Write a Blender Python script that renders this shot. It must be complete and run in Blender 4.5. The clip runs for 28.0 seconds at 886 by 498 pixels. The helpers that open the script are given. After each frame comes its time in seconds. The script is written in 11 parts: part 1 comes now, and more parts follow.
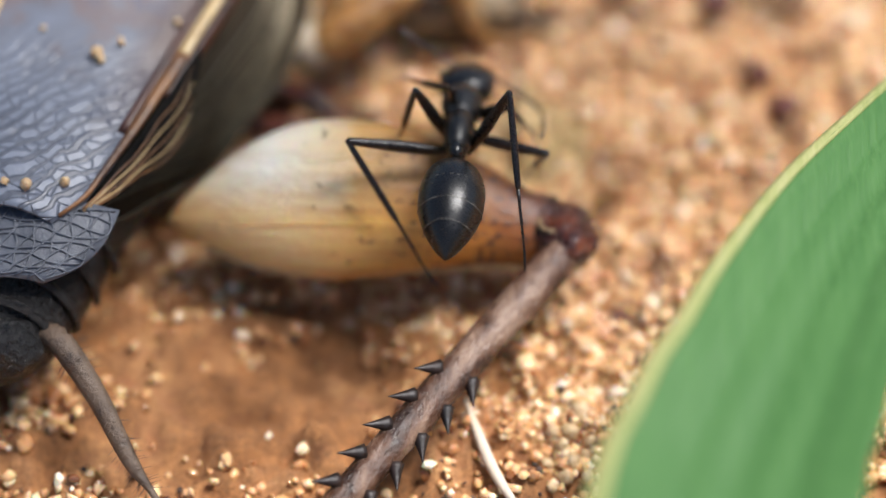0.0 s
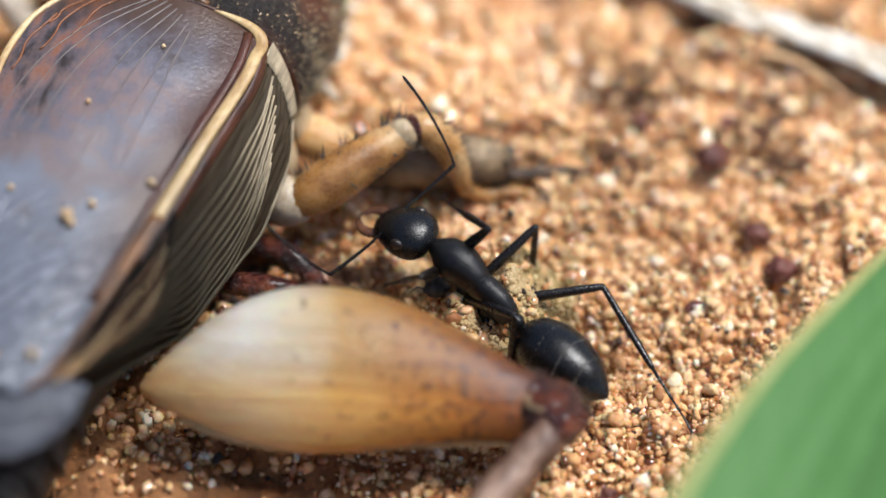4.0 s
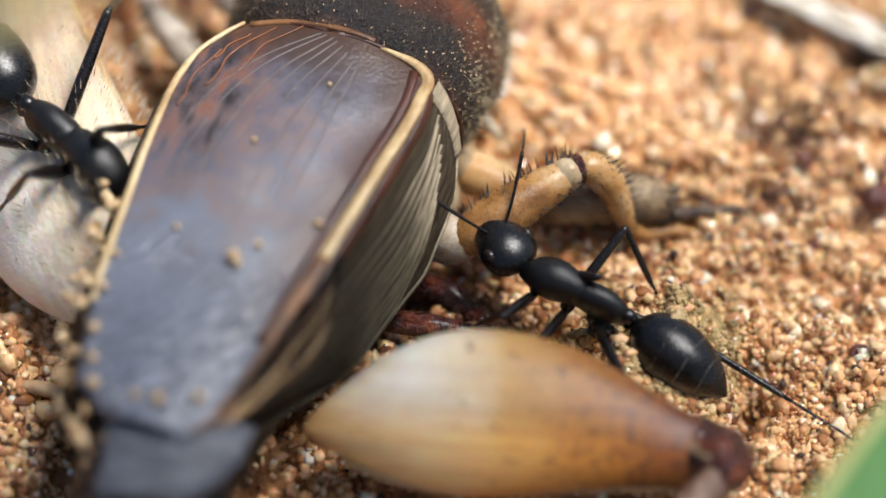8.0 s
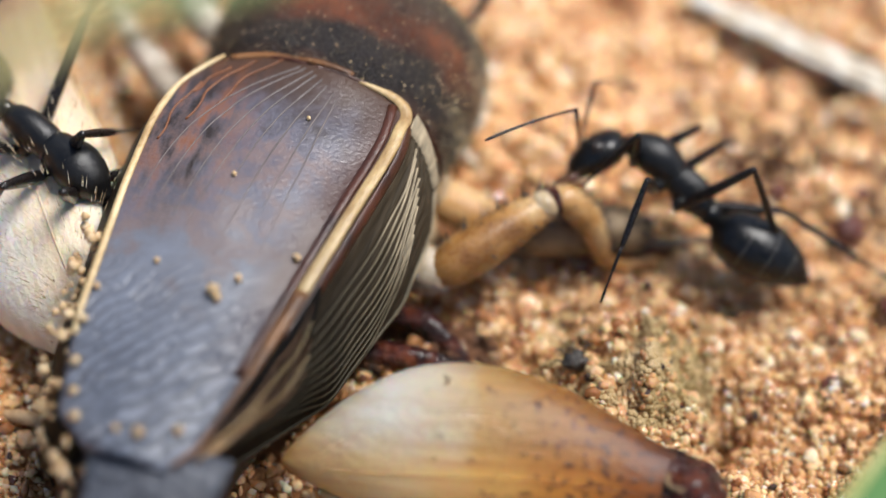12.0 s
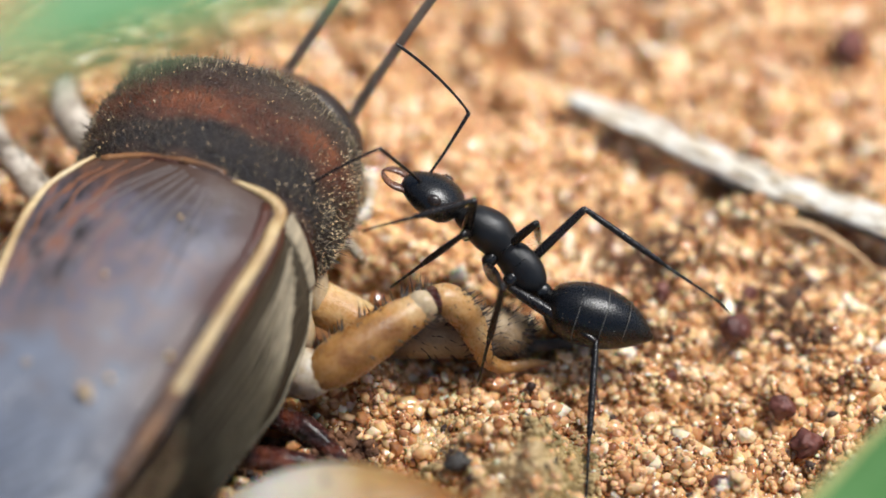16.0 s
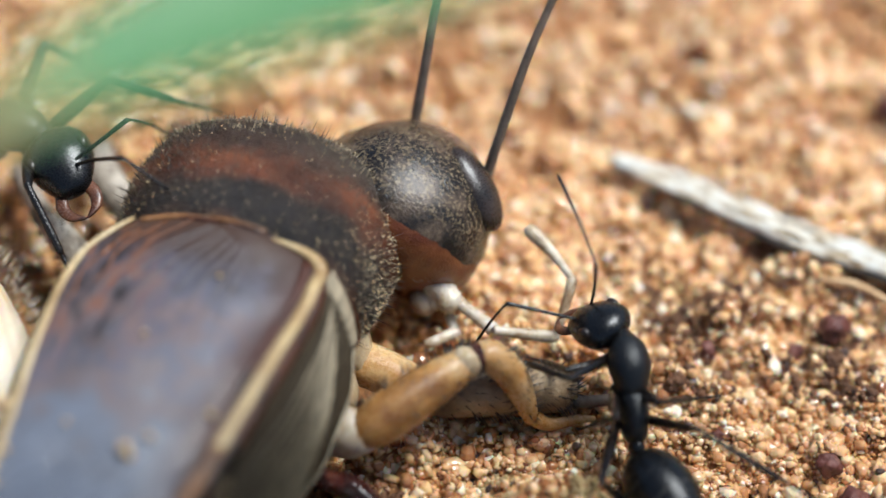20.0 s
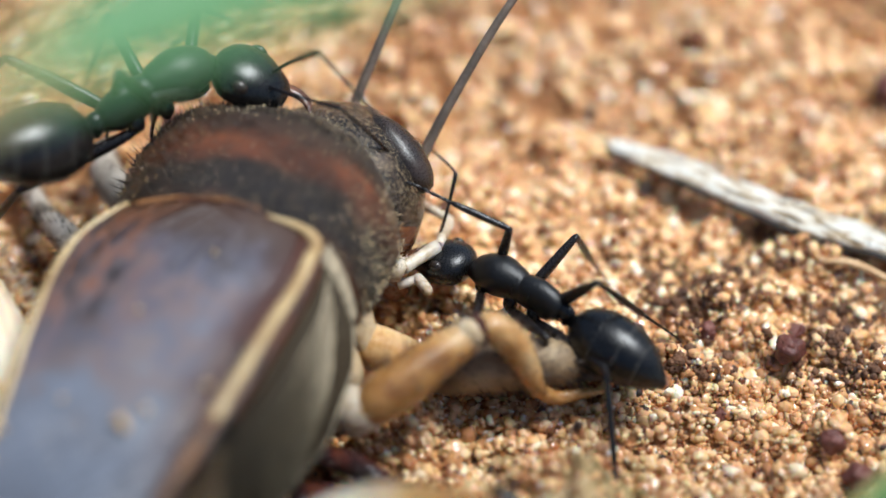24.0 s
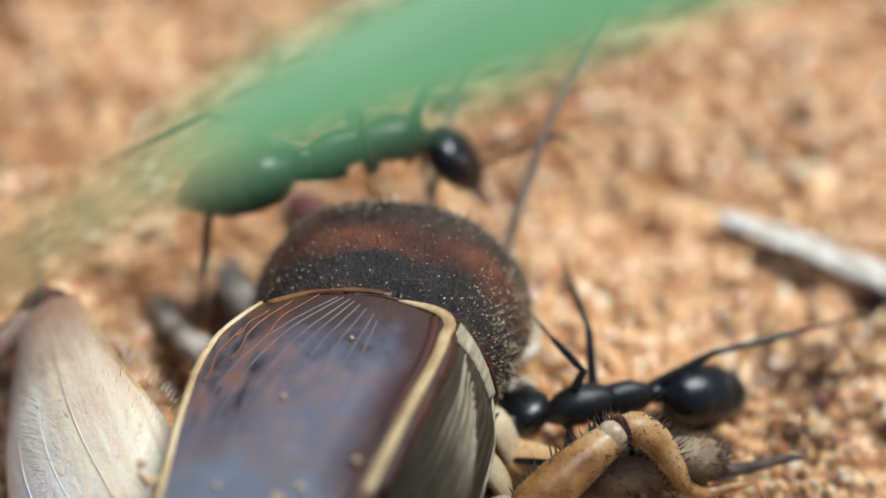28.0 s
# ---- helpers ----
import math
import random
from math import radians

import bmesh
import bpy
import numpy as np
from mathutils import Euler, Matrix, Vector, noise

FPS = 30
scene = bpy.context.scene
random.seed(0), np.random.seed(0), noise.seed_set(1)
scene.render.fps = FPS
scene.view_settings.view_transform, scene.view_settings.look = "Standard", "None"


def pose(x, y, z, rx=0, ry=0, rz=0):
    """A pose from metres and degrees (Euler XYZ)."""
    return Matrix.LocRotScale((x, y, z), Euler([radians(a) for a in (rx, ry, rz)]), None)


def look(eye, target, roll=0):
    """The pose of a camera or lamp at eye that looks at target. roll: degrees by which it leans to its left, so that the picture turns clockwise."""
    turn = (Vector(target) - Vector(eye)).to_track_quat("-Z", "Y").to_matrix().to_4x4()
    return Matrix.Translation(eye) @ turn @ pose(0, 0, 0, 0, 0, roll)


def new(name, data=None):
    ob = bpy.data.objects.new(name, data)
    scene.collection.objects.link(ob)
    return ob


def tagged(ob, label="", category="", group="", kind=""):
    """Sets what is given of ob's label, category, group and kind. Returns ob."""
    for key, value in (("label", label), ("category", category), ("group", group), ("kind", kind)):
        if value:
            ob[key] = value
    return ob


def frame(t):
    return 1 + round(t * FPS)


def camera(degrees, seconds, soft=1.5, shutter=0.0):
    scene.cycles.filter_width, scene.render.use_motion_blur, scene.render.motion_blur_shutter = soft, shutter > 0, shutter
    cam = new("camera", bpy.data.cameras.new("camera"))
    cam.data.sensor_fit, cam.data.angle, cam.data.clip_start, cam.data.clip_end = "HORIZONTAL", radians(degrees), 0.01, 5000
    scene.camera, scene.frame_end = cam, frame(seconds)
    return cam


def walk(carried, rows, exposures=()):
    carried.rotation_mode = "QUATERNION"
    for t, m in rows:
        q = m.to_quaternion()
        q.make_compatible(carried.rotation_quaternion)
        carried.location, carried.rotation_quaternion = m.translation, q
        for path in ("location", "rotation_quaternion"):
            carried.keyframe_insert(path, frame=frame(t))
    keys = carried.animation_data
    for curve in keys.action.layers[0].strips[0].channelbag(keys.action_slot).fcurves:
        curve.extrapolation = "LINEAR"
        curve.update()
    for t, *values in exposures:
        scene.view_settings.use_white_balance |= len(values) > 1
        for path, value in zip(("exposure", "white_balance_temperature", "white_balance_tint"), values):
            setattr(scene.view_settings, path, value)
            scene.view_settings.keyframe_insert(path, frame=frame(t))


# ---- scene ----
# All sizes below are written in millimetres and linked in metres.
MM = 0.001

# ---- camera ----
cam = camera(9.0, 28.0)
cam.data.dof.use_dof = True
cam.data.dof.focus_distance = 0.1467
cam.data.dof.aperture_fstop = 23.0
walk(cam, [
    (0.0, pose(0.00538, -0.09638, 0.12041, 0, 0, 0.977) @ pose(0, 0, 0, 37.964, 0, 0) @ pose(0, 0, 0, 0, 0, -1.461)),
    (0.5, pose(0.00583, -0.09621, 0.12042, 0, 0, 0.808) @ pose(0, 0, 0, 38.035, 0, 0) @ pose(0, 0, 0, 0, 0, -1.410)),
    (1.0, pose(0.00608, -0.09600, 0.12041, 0, 0, 0.643) @ pose(0, 0, 0, 38.085, 0, 0) @ pose(0, 0, 0, 0, 0, -1.225)),
    (1.5, pose(0.00612, -0.09607, 0.12038, 0, 0, 0.486) @ pose(0, 0, 0, 38.171, 0, 0) @ pose(0, 0, 0, 0, 0, -1.036)),
    (2.0, pose(0.00591, -0.09596, 0.12060, 0, 0, 0.359) @ pose(0, 0, 0, 38.087, 0, 0) @ pose(0, 0, 0, 0, 0, -0.874)),
    (2.5, pose(0.00516, -0.09554, 0.12073, 0, 0, 0.148) @ pose(0, 0, 0, 38.057, 0, 0) @ pose(0, 0, 0, 0, 0, -0.821)),
    (3.0, pose(0.00520, -0.09214, 0.12099, 0, 0, 0.204) @ pose(0, 0, 0, 37.659, 0, 0) @ pose(0, 0, 0, 0, 0, -0.451)),
    (3.5, pose(0.00473, -0.08945, 0.12068, 0, 0, 0.149) @ pose(0, 0, 0, 37.183, 0, 0) @ pose(0, 0, 0, 0, 0, -0.060)),
    (4.0, pose(0.00423, -0.08609, 0.12007, 0, 0, -0.003) @ pose(0, 0, 0, 36.596, 0, 0) @ pose(0, 0, 0, 0, 0, 0.214)),
    (4.5, pose(0.00285, -0.08462, 0.12007, 0, 0, -0.015) @ pose(0, 0, 0, 36.313, 0, 0) @ pose(0, 0, 0, 0, 0, 0.422)),
    (6.5, pose(0.00193, -0.08341, 0.12065, 0, 0, 0.653) @ pose(0, 0, 0, 35.953, 0, 0) @ pose(0, 0, 0, 0, 0, 0.276)),
    (7.0, pose(0.00164, -0.08326, 0.12078, 0, 0, 0.763) @ pose(0, 0, 0, 35.900, 0, 0) @ pose(0, 0, 0, 0, 0, 0.245)),
    (7.5, pose(0.00148, -0.08303, 0.12045, 0, 0, 0.849) @ pose(0, 0, 0, 35.925, 0, 0) @ pose(0, 0, 0, 0, 0, 0.173)),
    (8.0, pose(0.00106, -0.08305, 0.12133, 0, 0, 0.750) @ pose(0, 0, 0, 35.745, 0, 0) @ pose(0, 0, 0, 0, 0, 0.222)),
    (8.5, pose(0.00102, -0.08292, 0.12094, 0, 0, 0.724) @ pose(0, 0, 0, 35.770, 0, 0) @ pose(0, 0, 0, 0, 0, 0.209)),
    (9.0, pose(0.00094, -0.08308, 0.12115, 0, 0, 0.689) @ pose(0, 0, 0, 35.752, 0, 0) @ pose(0, 0, 0, 0, 0, 0.247)),
    (9.5, pose(0.00094, -0.08302, 0.12127, 0, 0, 0.686) @ pose(0, 0, 0, 35.691, 0, 0) @ pose(0, 0, 0, 0, 0, 0.300)),
    (10.0, pose(0.00098, -0.08300, 0.12108, 0, 0, 0.686) @ pose(0, 0, 0, 35.728, 0, 0) @ pose(0, 0, 0, 0, 0, 0.262)),
    (10.5, pose(0.00102, -0.08261, 0.12078, 0, 0, 0.678) @ pose(0, 0, 0, 35.687, 0, 0) @ pose(0, 0, 0, 0, 0, 0.200)),
    (11.0, pose(0.00087, -0.08213, 0.12246, 0, 0, 0.513) @ pose(0, 0, 0, 35.322, 0, 0) @ pose(0, 0, 0, 0, 0, 0.424)),
    (11.5, pose(0.00081, -0.08170, 0.12250, 0, 0, 0.326) @ pose(0, 0, 0, 35.308, 0, 0) @ pose(0, 0, 0, 0, 0, 0.568)),
    (12.0, pose(0.00070, -0.08166, 0.12422, 0, 0, 0.120) @ pose(0, 0, 0, 34.982, 0, 0) @ pose(0, 0, 0, 0, 0, 0.983)),
    (12.5, pose(0.00055, -0.08146, 0.12474, 0, 0, -0.052) @ pose(0, 0, 0, 34.862, 0, 0) @ pose(0, 0, 0, 0, 0, 1.179)),
    (14.5, pose(0.00002, -0.08306, 0.12239, 0, 0, -0.510) @ pose(0, 0, 0, 36.051, 0, 0) @ pose(0, 0, 0, 0, 0, 0.738)),
    (15.0, pose(0.00096, -0.08320, 0.12235, 0, 0, -0.590) @ pose(0, 0, 0, 36.272, 0, 0) @ pose(0, 0, 0, 0, 0, 0.868)),
    (15.5, pose(0.00122, -0.08281, 0.12090, 0, 0, -0.699) @ pose(0, 0, 0, 36.785, 0, 0) @ pose(0, 0, 0, 0, 0, 1.077)),
    (16.0, pose(0.00194, -0.08325, 0.11914, 0, 0, -1.120) @ pose(0, 0, 0, 37.688, 0, 0) @ pose(0, 0, 0, 0, 0, 1.116)),
    (16.5, pose(0.00126, -0.08348, 0.11823, 0, 0, -1.380) @ pose(0, 0, 0, 38.313, 0, 0) @ pose(0, 0, 0, 0, 0, 1.159)),
    (17.0, pose(0.00132, -0.08356, 0.11764, 0, 0, -1.292) @ pose(0, 0, 0, 38.662, 0, 0) @ pose(0, 0, 0, 0, 0, 1.095)),
    (17.5, pose(0.00116, -0.08373, 0.11677, 0, 0, -1.156) @ pose(0, 0, 0, 38.988, 0, 0) @ pose(0, 0, 0, 0, 0, 0.964)),
    (18.0, pose(0.00118, -0.08366, 0.11653, 0, 0, -0.919) @ pose(0, 0, 0, 39.046, 0, 0) @ pose(0, 0, 0, 0, 0, 0.698)),
    (18.5, pose(0.00147, -0.08364, 0.11694, 0, 0, -0.634) @ pose(0, 0, 0, 38.953, 0, 0) @ pose(0, 0, 0, 0, 0, 0.451)),
    (19.0, pose(0.00188, -0.08371, 0.11705, 0, 0, -0.432) @ pose(0, 0, 0, 38.945, 0, 0) @ pose(0, 0, 0, 0, 0, 0.255)),
    (19.5, pose(0.00195, -0.08417, 0.11702, 0, 0, -0.323) @ pose(0, 0, 0, 39.062, 0, 0) @ pose(0, 0, 0, 0, 0, 0.115)),
    (20.0, pose(0.00212, -0.08430, 0.11728, 0, 0, -0.281) @ pose(0, 0, 0, 39.063, 0, 0) @ pose(0, 0, 0, 0, 0, -0.017)),
    (20.5, pose(0.00226, -0.08483, 0.11605, 0, 0, -0.159) @ pose(0, 0, 0, 39.482, 0, 0) @ pose(0, 0, 0, 0, 0, -0.148)),
    (21.0, pose(0.00240, -0.08563, 0.11469, 0, 0, -0.042) @ pose(0, 0, 0, 39.985, 0, 0) @ pose(0, 0, 0, 0, 0, -0.321)),
    (21.5, pose(0.00271, -0.08633, 0.11362, 0, 0, 0.134) @ pose(0, 0, 0, 40.413, 0, 0) @ pose(0, 0, 0, 0, 0, -0.465)),
    (23.5, pose(0.00166, -0.08779, 0.11248, 0, 0, -0.615) @ pose(0, 0, 0, 41.140, 0, 0) @ pose(0, 0, 0, 0, 0, -0.565)),
    (24.0, pose(0.00138, -0.08782, 0.11311, 0, 0, -0.744) @ pose(0, 0, 0, 40.978, 0, 0) @ pose(0, 0, 0, 0, 0, -0.464)),
    (24.5, pose(0.00097, -0.08801, 0.11423, 0, 0, -0.922) @ pose(0, 0, 0, 40.728, 0, 0) @ pose(0, 0, 0, 0, 0, -0.275)),
    (25.0, pose(0.00018, -0.08762, 0.11438, 0, 0, -0.800) @ pose(0, 0, 0, 40.212, 0, 0) @ pose(0, 0, 0, 0, 0, -0.253)),
    (25.5, pose(0.00054, -0.08724, 0.11638, 0, 0, -0.841) @ pose(0, 0, 0, 39.458, 0, 0) @ pose(0, 0, 0, 0, 0, -0.598)),
    (26.0, pose(0.00103, -0.08736, 0.11812, 0, 0, -0.942) @ pose(0, 0, 0, 39.369, 0, 0) @ pose(0, 0, 0, 0, 0, -0.911)),
    (26.5, pose(0.00081, -0.08663, 0.11857, 0, 0, -0.686) @ pose(0, 0, 0, 39.738, 0, 0) @ pose(0, 0, 0, 0, 0, -1.051)),
    (27.0, pose(0.00005, -0.08701, 0.11847, 0, 0, -0.363) @ pose(0, 0, 0, 40.078, 0, 0) @ pose(0, 0, 0, 0, 0, -1.143)),
    (27.5, pose(-0.00009, -0.08765, 0.11828, 0, 0, -0.295) @ pose(0, 0, 0, 40.446, 0, 0) @ pose(0, 0, 0, 0, 0, -1.227)),
    (28.0, pose(-0.00120, -0.08832, 0.11773, 0, 0, -0.380) @ pose(0, 0, 0, 40.767, 0, 0) @ pose(0, 0, 0, 0, 0, -1.308)),
], exposures=[(0.0, 0.86, 6350, 10), (4.5, 0.82, 6250, 10), (7.0, 0.76, 6400, 10), (15.5, 0.72, 6350, 9), (18.0, 0.58, 5950, 5), (21.5, 0.62, 5950, 5), (26.0, 0.60, 5950, 6), (27.0, 0.52, 5850, 4), (28.0, 0.50, 5850, 4)])

# ---- light ----
world = bpy.data.worlds.new("sky")
scene.world = world
world.use_nodes = True
sky = world.node_tree.nodes.new("ShaderNodeTexSky")
sky.sky_type, sky.sun_disc = "NISHITA", False
sky.sun_elevation, sky.sun_rotation = radians(66), radians(72)
world.node_tree.links.new(sky.outputs["Color"], world.node_tree.nodes["Background"].inputs["Color"])
world.node_tree.nodes["Background"].inputs["Strength"].default_value = 0.062
sun = new("sun", bpy.data.lights.new("sun", "SUN"))
sun.data.energy, sun.data.angle, sun.data.color = 3.8, radians(27), (1.0, 0.96, 0.92)
sun.matrix_basis = look((math.sin(radians(72)) * math.cos(radians(66)), math.cos(radians(72)) * math.cos(radians(66)), math.sin(radians(66))), (0, 0, 0))


# ---- material helpers ----
def nodes_of(name):
    m = bpy.data.materials.new(name)
    m.use_nodes = True
    t = m.node_tree
    return m, t, t.nodes["Principled BSDF"]


def add(t, kind, **values):
    n = t.nodes.new(kind)
    for key, value in values.items():
        n.inputs[key].default_value = value
    return n


def coords(t, stretch=(1, 1, 1), source="Object"):
    """Object coordinates in millimetres, stretched."""
    c = t.nodes.new("ShaderNodeTexCoord")
    m = t.nodes.new("ShaderNodeMapping")
    m.inputs["Scale"].default_value = [s / MM for s in stretch]
    t.links.new(c.outputs[source], m.inputs["Vector"])
    return m.outputs["Vector"]


def ramp(t, fac, stops, mode="LINEAR"):
    r = t.nodes.new("ShaderNodeValToRGB")
    r.color_ramp.interpolation = mode
    el = r.color_ramp.elements
    while len(el) < len(stops):
        el.new(0.5)
    for e, (p, c) in zip(el, stops):
        e.position, e.color = p, (*c, 1)
    t.links.new(fac, r.inputs["Fac"])
    return r.outputs["Color"]


def mixed(t, fac, a, b, blend="MIX"):
    m = t.nodes.new("ShaderNodeMix")
    m.data_type, m.blend_type = "RGBA", blend
    for sock, v in ((m.inputs["Factor"], fac), (m.inputs["A"], a), (m.inputs["B"], b)):
        if isinstance(v, bpy.types.NodeSocket):
            t.links.new(v, sock)
        else:
            sock.default_value = v if isinstance(v, float) else (*v, 1)
    return m.outputs["Result"]


def noise_of(t, vec, scale, detail=4.0, rough=0.55, distort=0.0):
    n = add(t, "ShaderNodeTexNoise", Scale=scale, Detail=detail, Roughness=rough, Distortion=distort)
    t.links.new(vec, n.inputs["Vector"])
    return n.outputs["Fac"]


def bumped(t, shader, height, mm, strength=1.0):
    b = add(t, "ShaderNodeBump", Distance=mm * MM, Strength=strength)
    t.links.new(height, b.inputs["Height"])
    t.links.new(b.outputs["Normal"], shader.inputs["Normal"])
    return b


def plain_mat(name, stops, scale=1.0, rough=0.5, bump=0.05, fine=8.0, stretch=(1, 1, 1), sss=0.0, coat=0.0, spread=0.15):
    """A mottled surface: stops are coloured by a coarse noise, a fine one adds grain, relief and gloss changes."""
    m, t, p = nodes_of(name)
    v = coords(t, stretch)
    big, small = noise_of(t, v, scale), noise_of(t, v, fine, 5.0, 0.6)
    col = ramp(t, big, stops)
    col = mixed(t, spread, col, ramp(t, small, [(0.3, (0.02, 0.015, 0.01)), (0.7, (0.9, 0.85, 0.75))]), "SOFT_LIGHT")
    t.links.new(col, p.inputs["Base Color"])
    rr = add(t, "ShaderNodeMapRange", **{"From Min": 0.3, "From Max": 0.7, "To Min": max(rough - 0.12, 0.02), "To Max": min(rough + 0.12, 1)})
    t.links.new(small, rr.inputs["Value"])
    t.links.new(rr.outputs["Result"], p.inputs["Roughness"])
    p.inputs["Coat Weight"].default_value = coat
    p.inputs["Subsurface Weight"].default_value = sss
    p.inputs["Subsurface Radius"].default_value = (0.0006, 0.0004, 0.0002)
    if bump:
        bumped(t, p, small, bump)
    return m


# ---- mesh helpers ----
def V(*a):
    return Vector(a)


def smooth_path(rows, k):
    """Catmull-Rom through rows of numbers (place, radii ...), k steps to each span."""
    a = np.array([(*r, r[3]) if len(r) == 4 else tuple(r) for r in rows], float)
    if k <= 1 or len(a) < 3:
        return a
    e = np.vstack([2 * a[0] - a[1], a, 2 * a[-1] - a[-2]])
    out = []
    for i in range(1, len(e) - 2):
        p0, p1, p2, p3 = e[i - 1:i + 3]
        for s in np.arange(k) / k:
            out.append(0.5 * (2 * p1 + (p2 - p0) * s + (2 * p0 - 5 * p1 + 4 * p2 - p3) * s * s + (3 * p1 - p0 - 3 * p2 + p3) * s ** 3))
    out.append(a[-1])
    return np.array(out)


def tube(bm, rows, sides=10, k=4, side=(1, 0, 0), power=1.0):
    """A tapered round body along rows (x, y, z, half width) or (x, y, z, half width, half depth); side: the way of its width."""
    a = smooth_path(rows, k)
    side = Vector(side)
    rings = []
    for i, r in enumerate(a):
        c = Vector(r[:3])
        d = Vector(a[min(i + 1, len(a) - 1)][:3]) - Vector(a[max(i - 1, 0)][:3])
        d.normalize()
        s = side - d * side.dot(d)
        s = s.normalized() if s.length > 1e-4 else d.orthogonal().normalized()
        o = d.cross(s)
        w, h = max(r[3], 1e-3), max(r[4] if len(r) > 4 else r[3], 1e-3)
        ring = []
        for j in range(sides):
            q = 2 * math.pi * j / sides
            cx, sy = math.cos(q), math.sin(q)
            if power != 1.0:
                cx, sy = math.copysign(abs(cx) ** power, cx), math.copysign(abs(sy) ** power, sy)
            ring.append(bm.verts.new(c + s * w * cx + o * h * sy))
        rings.append(ring)
    for p, q in zip(rings, rings[1:]):
        for j in range(sides):
            bm.faces.new((p[j], p[(j + 1) % sides], q[(j + 1) % sides], q[j]))
    for ring, e, flip in ((rings[0], a[0], True), (rings[-1], a[-1], False)):
        c = bm.verts.new(Vector(e[:3]))
        for j in range(sides):
            f = (ring[j], ring[(j + 1) % sides], c)
            bm.faces.new(f[::-1] if flip else f)
    return bm


def sheet(bm, grid, thick=0.0):
    """A skin over rows of points; thick: its thickness."""
    rows = [[bm.verts.new(p) for p in row] for row in grid]
    faces = [bm.faces.new((rows[i][j], rows[i][j + 1], rows[i + 1][j + 1], rows[i + 1][j]))
             for i in range(len(rows) - 1) for j in range(len(rows[0]) - 1)]
    if thick:
        bmesh.ops.recalc_face_normals(bm, faces=faces)
        bmesh.ops.solidify(bm, geom=faces, thickness=thick)
    return bm


def ball(bm, centre, radii, sub=2, rough=0.0, seed=0):
    made = bmesh.ops.create_icosphere(bm, subdivisions=sub, radius=1.0)["verts"]
    for v in made:
        n = 1 + rough * (noise.noise(v.co * 1.7 + Vector((seed * 7.3, seed, 3.1))) + 0.4 * noise.noise(v.co * 4.1 + Vector((seed, 2, seed * 3))))
        v.co = Vector([c + r * x * n for c, r, x in zip(centre, radii, v.co)])
    return bm


def part(name, bm, material, parent=None, label="", m=None, flat=False):
    """Links a bmesh in millimetres as one mesh object, under a thing or a part."""
    for v in bm.verts:
        v.co *= MM
    me = bpy.data.meshes.new(name)
    bm.to_mesh(me)
    bm.free()
    if not flat:
        me.polygons.foreach_set("use_smooth", [True] * len(me.polygons))
    me.materials.append(material)
    ob = new(name, me)
    if parent:
        ob.parent = parent
    if m is not None:
        m = m.copy()
        m.translation *= MM
        ob.matrix_basis = m
    if label:
        tagged(ob, label)
    return ob


def axes_pose(origin, along, up):
    """A pose in millimetres whose y axis runs along and whose z axis leans to up."""
    y = Vector(along).normalized()
    z = (Vector(up) - y * Vector(up).dot(y)).normalized()
    x = y.cross(z)
    m = Matrix((x, y, z)).transposed().to_4x4()
    m.translation = Vector(origin)
    return m


def empty(name, m=None):
    ob = new(name)
    ob.empty_display_size = 0.001
    if m is not None:
        ob.matrix_basis = m
    return ob


# ---- materials ----
def ground_mat():
    m, t, p = nodes_of("sandy_soil")
    v = coords(t)
    broad, mid, fine = noise_of(t, v, 0.3, 5), noise_of(t, v, 1.3, 6, 0.65), noise_of(t, v, 6.0, 6, 0.7)
    col = ramp(t, broad, [(0.33, (0.34, 0.20, 0.095)), (0.46, (0.50, 0.31, 0.16)), (0.62, (0.62, 0.43, 0.26))])
    col = mixed(t, 0.7, col, ramp(t, mid, [(0.28, (0.24, 0.13, 0.07)), (0.46, (0.46, 0.33, 0.21)), (0.7, (0.80, 0.64, 0.45))]), "OVERLAY")
    col = mixed(t, 0.4, col, ramp(t, fine, [(0.3, (0.08, 0.035, 0.018)), (0.55, (0.5, 0.32, 0.18)), (0.75, (0.95, 0.82, 0.63))]), "OVERLAY")
    t.links.new(col, p.inputs["Base Color"])
    p.inputs["Roughness"].default_value = 0.75
    bumped(t, p, fine, 0.25)
    return m


def grain_mat():
    """Sand: glassy orange and amber grains that let light in and glint on their small faces."""
    m, t, p = nodes_of("sand_grain")
    g = t.nodes.new("ShaderNodeNewGeometry")
    v = coords(t)
    col = ramp(t, g.outputs["Random Per Island"], [(0.0, (0.11, 0.045, 0.03)), (0.06, (0.34, 0.155, 0.065)), (0.28, (0.63, 0.38, 0.19)),
                                                   (0.6, (0.77, 0.53, 0.30)), (0.88, (0.86, 0.65, 0.43)), (0.985, (0.92, 0.84, 0.70))])
    col = mixed(t, 0.35, col, ramp(t, noise_of(t, v, 5.0), [(0.3, (0.25, 0.09, 0.03)), (0.7, (0.85, 0.65, 0.42))]), "OVERLAY")
    t.links.new(col, p.inputs["Base Color"])
    p.inputs["Roughness"].default_value = 0.08
    p.inputs["Specular IOR Level"].default_value = 0.75
    p.inputs["Subsurface Weight"].default_value = 0.45
    p.inputs["Subsurface Radius"].default_value = (0.0003, 0.00014, 0.00005)
    cell = add(t, "ShaderNodeTexVoronoi", Scale=6.0, Randomness=1.0)
    t.links.new(v, cell.inputs["Vector"])
    bumped(t, p, cell.outputs["Distance"], 0.035)
    return m


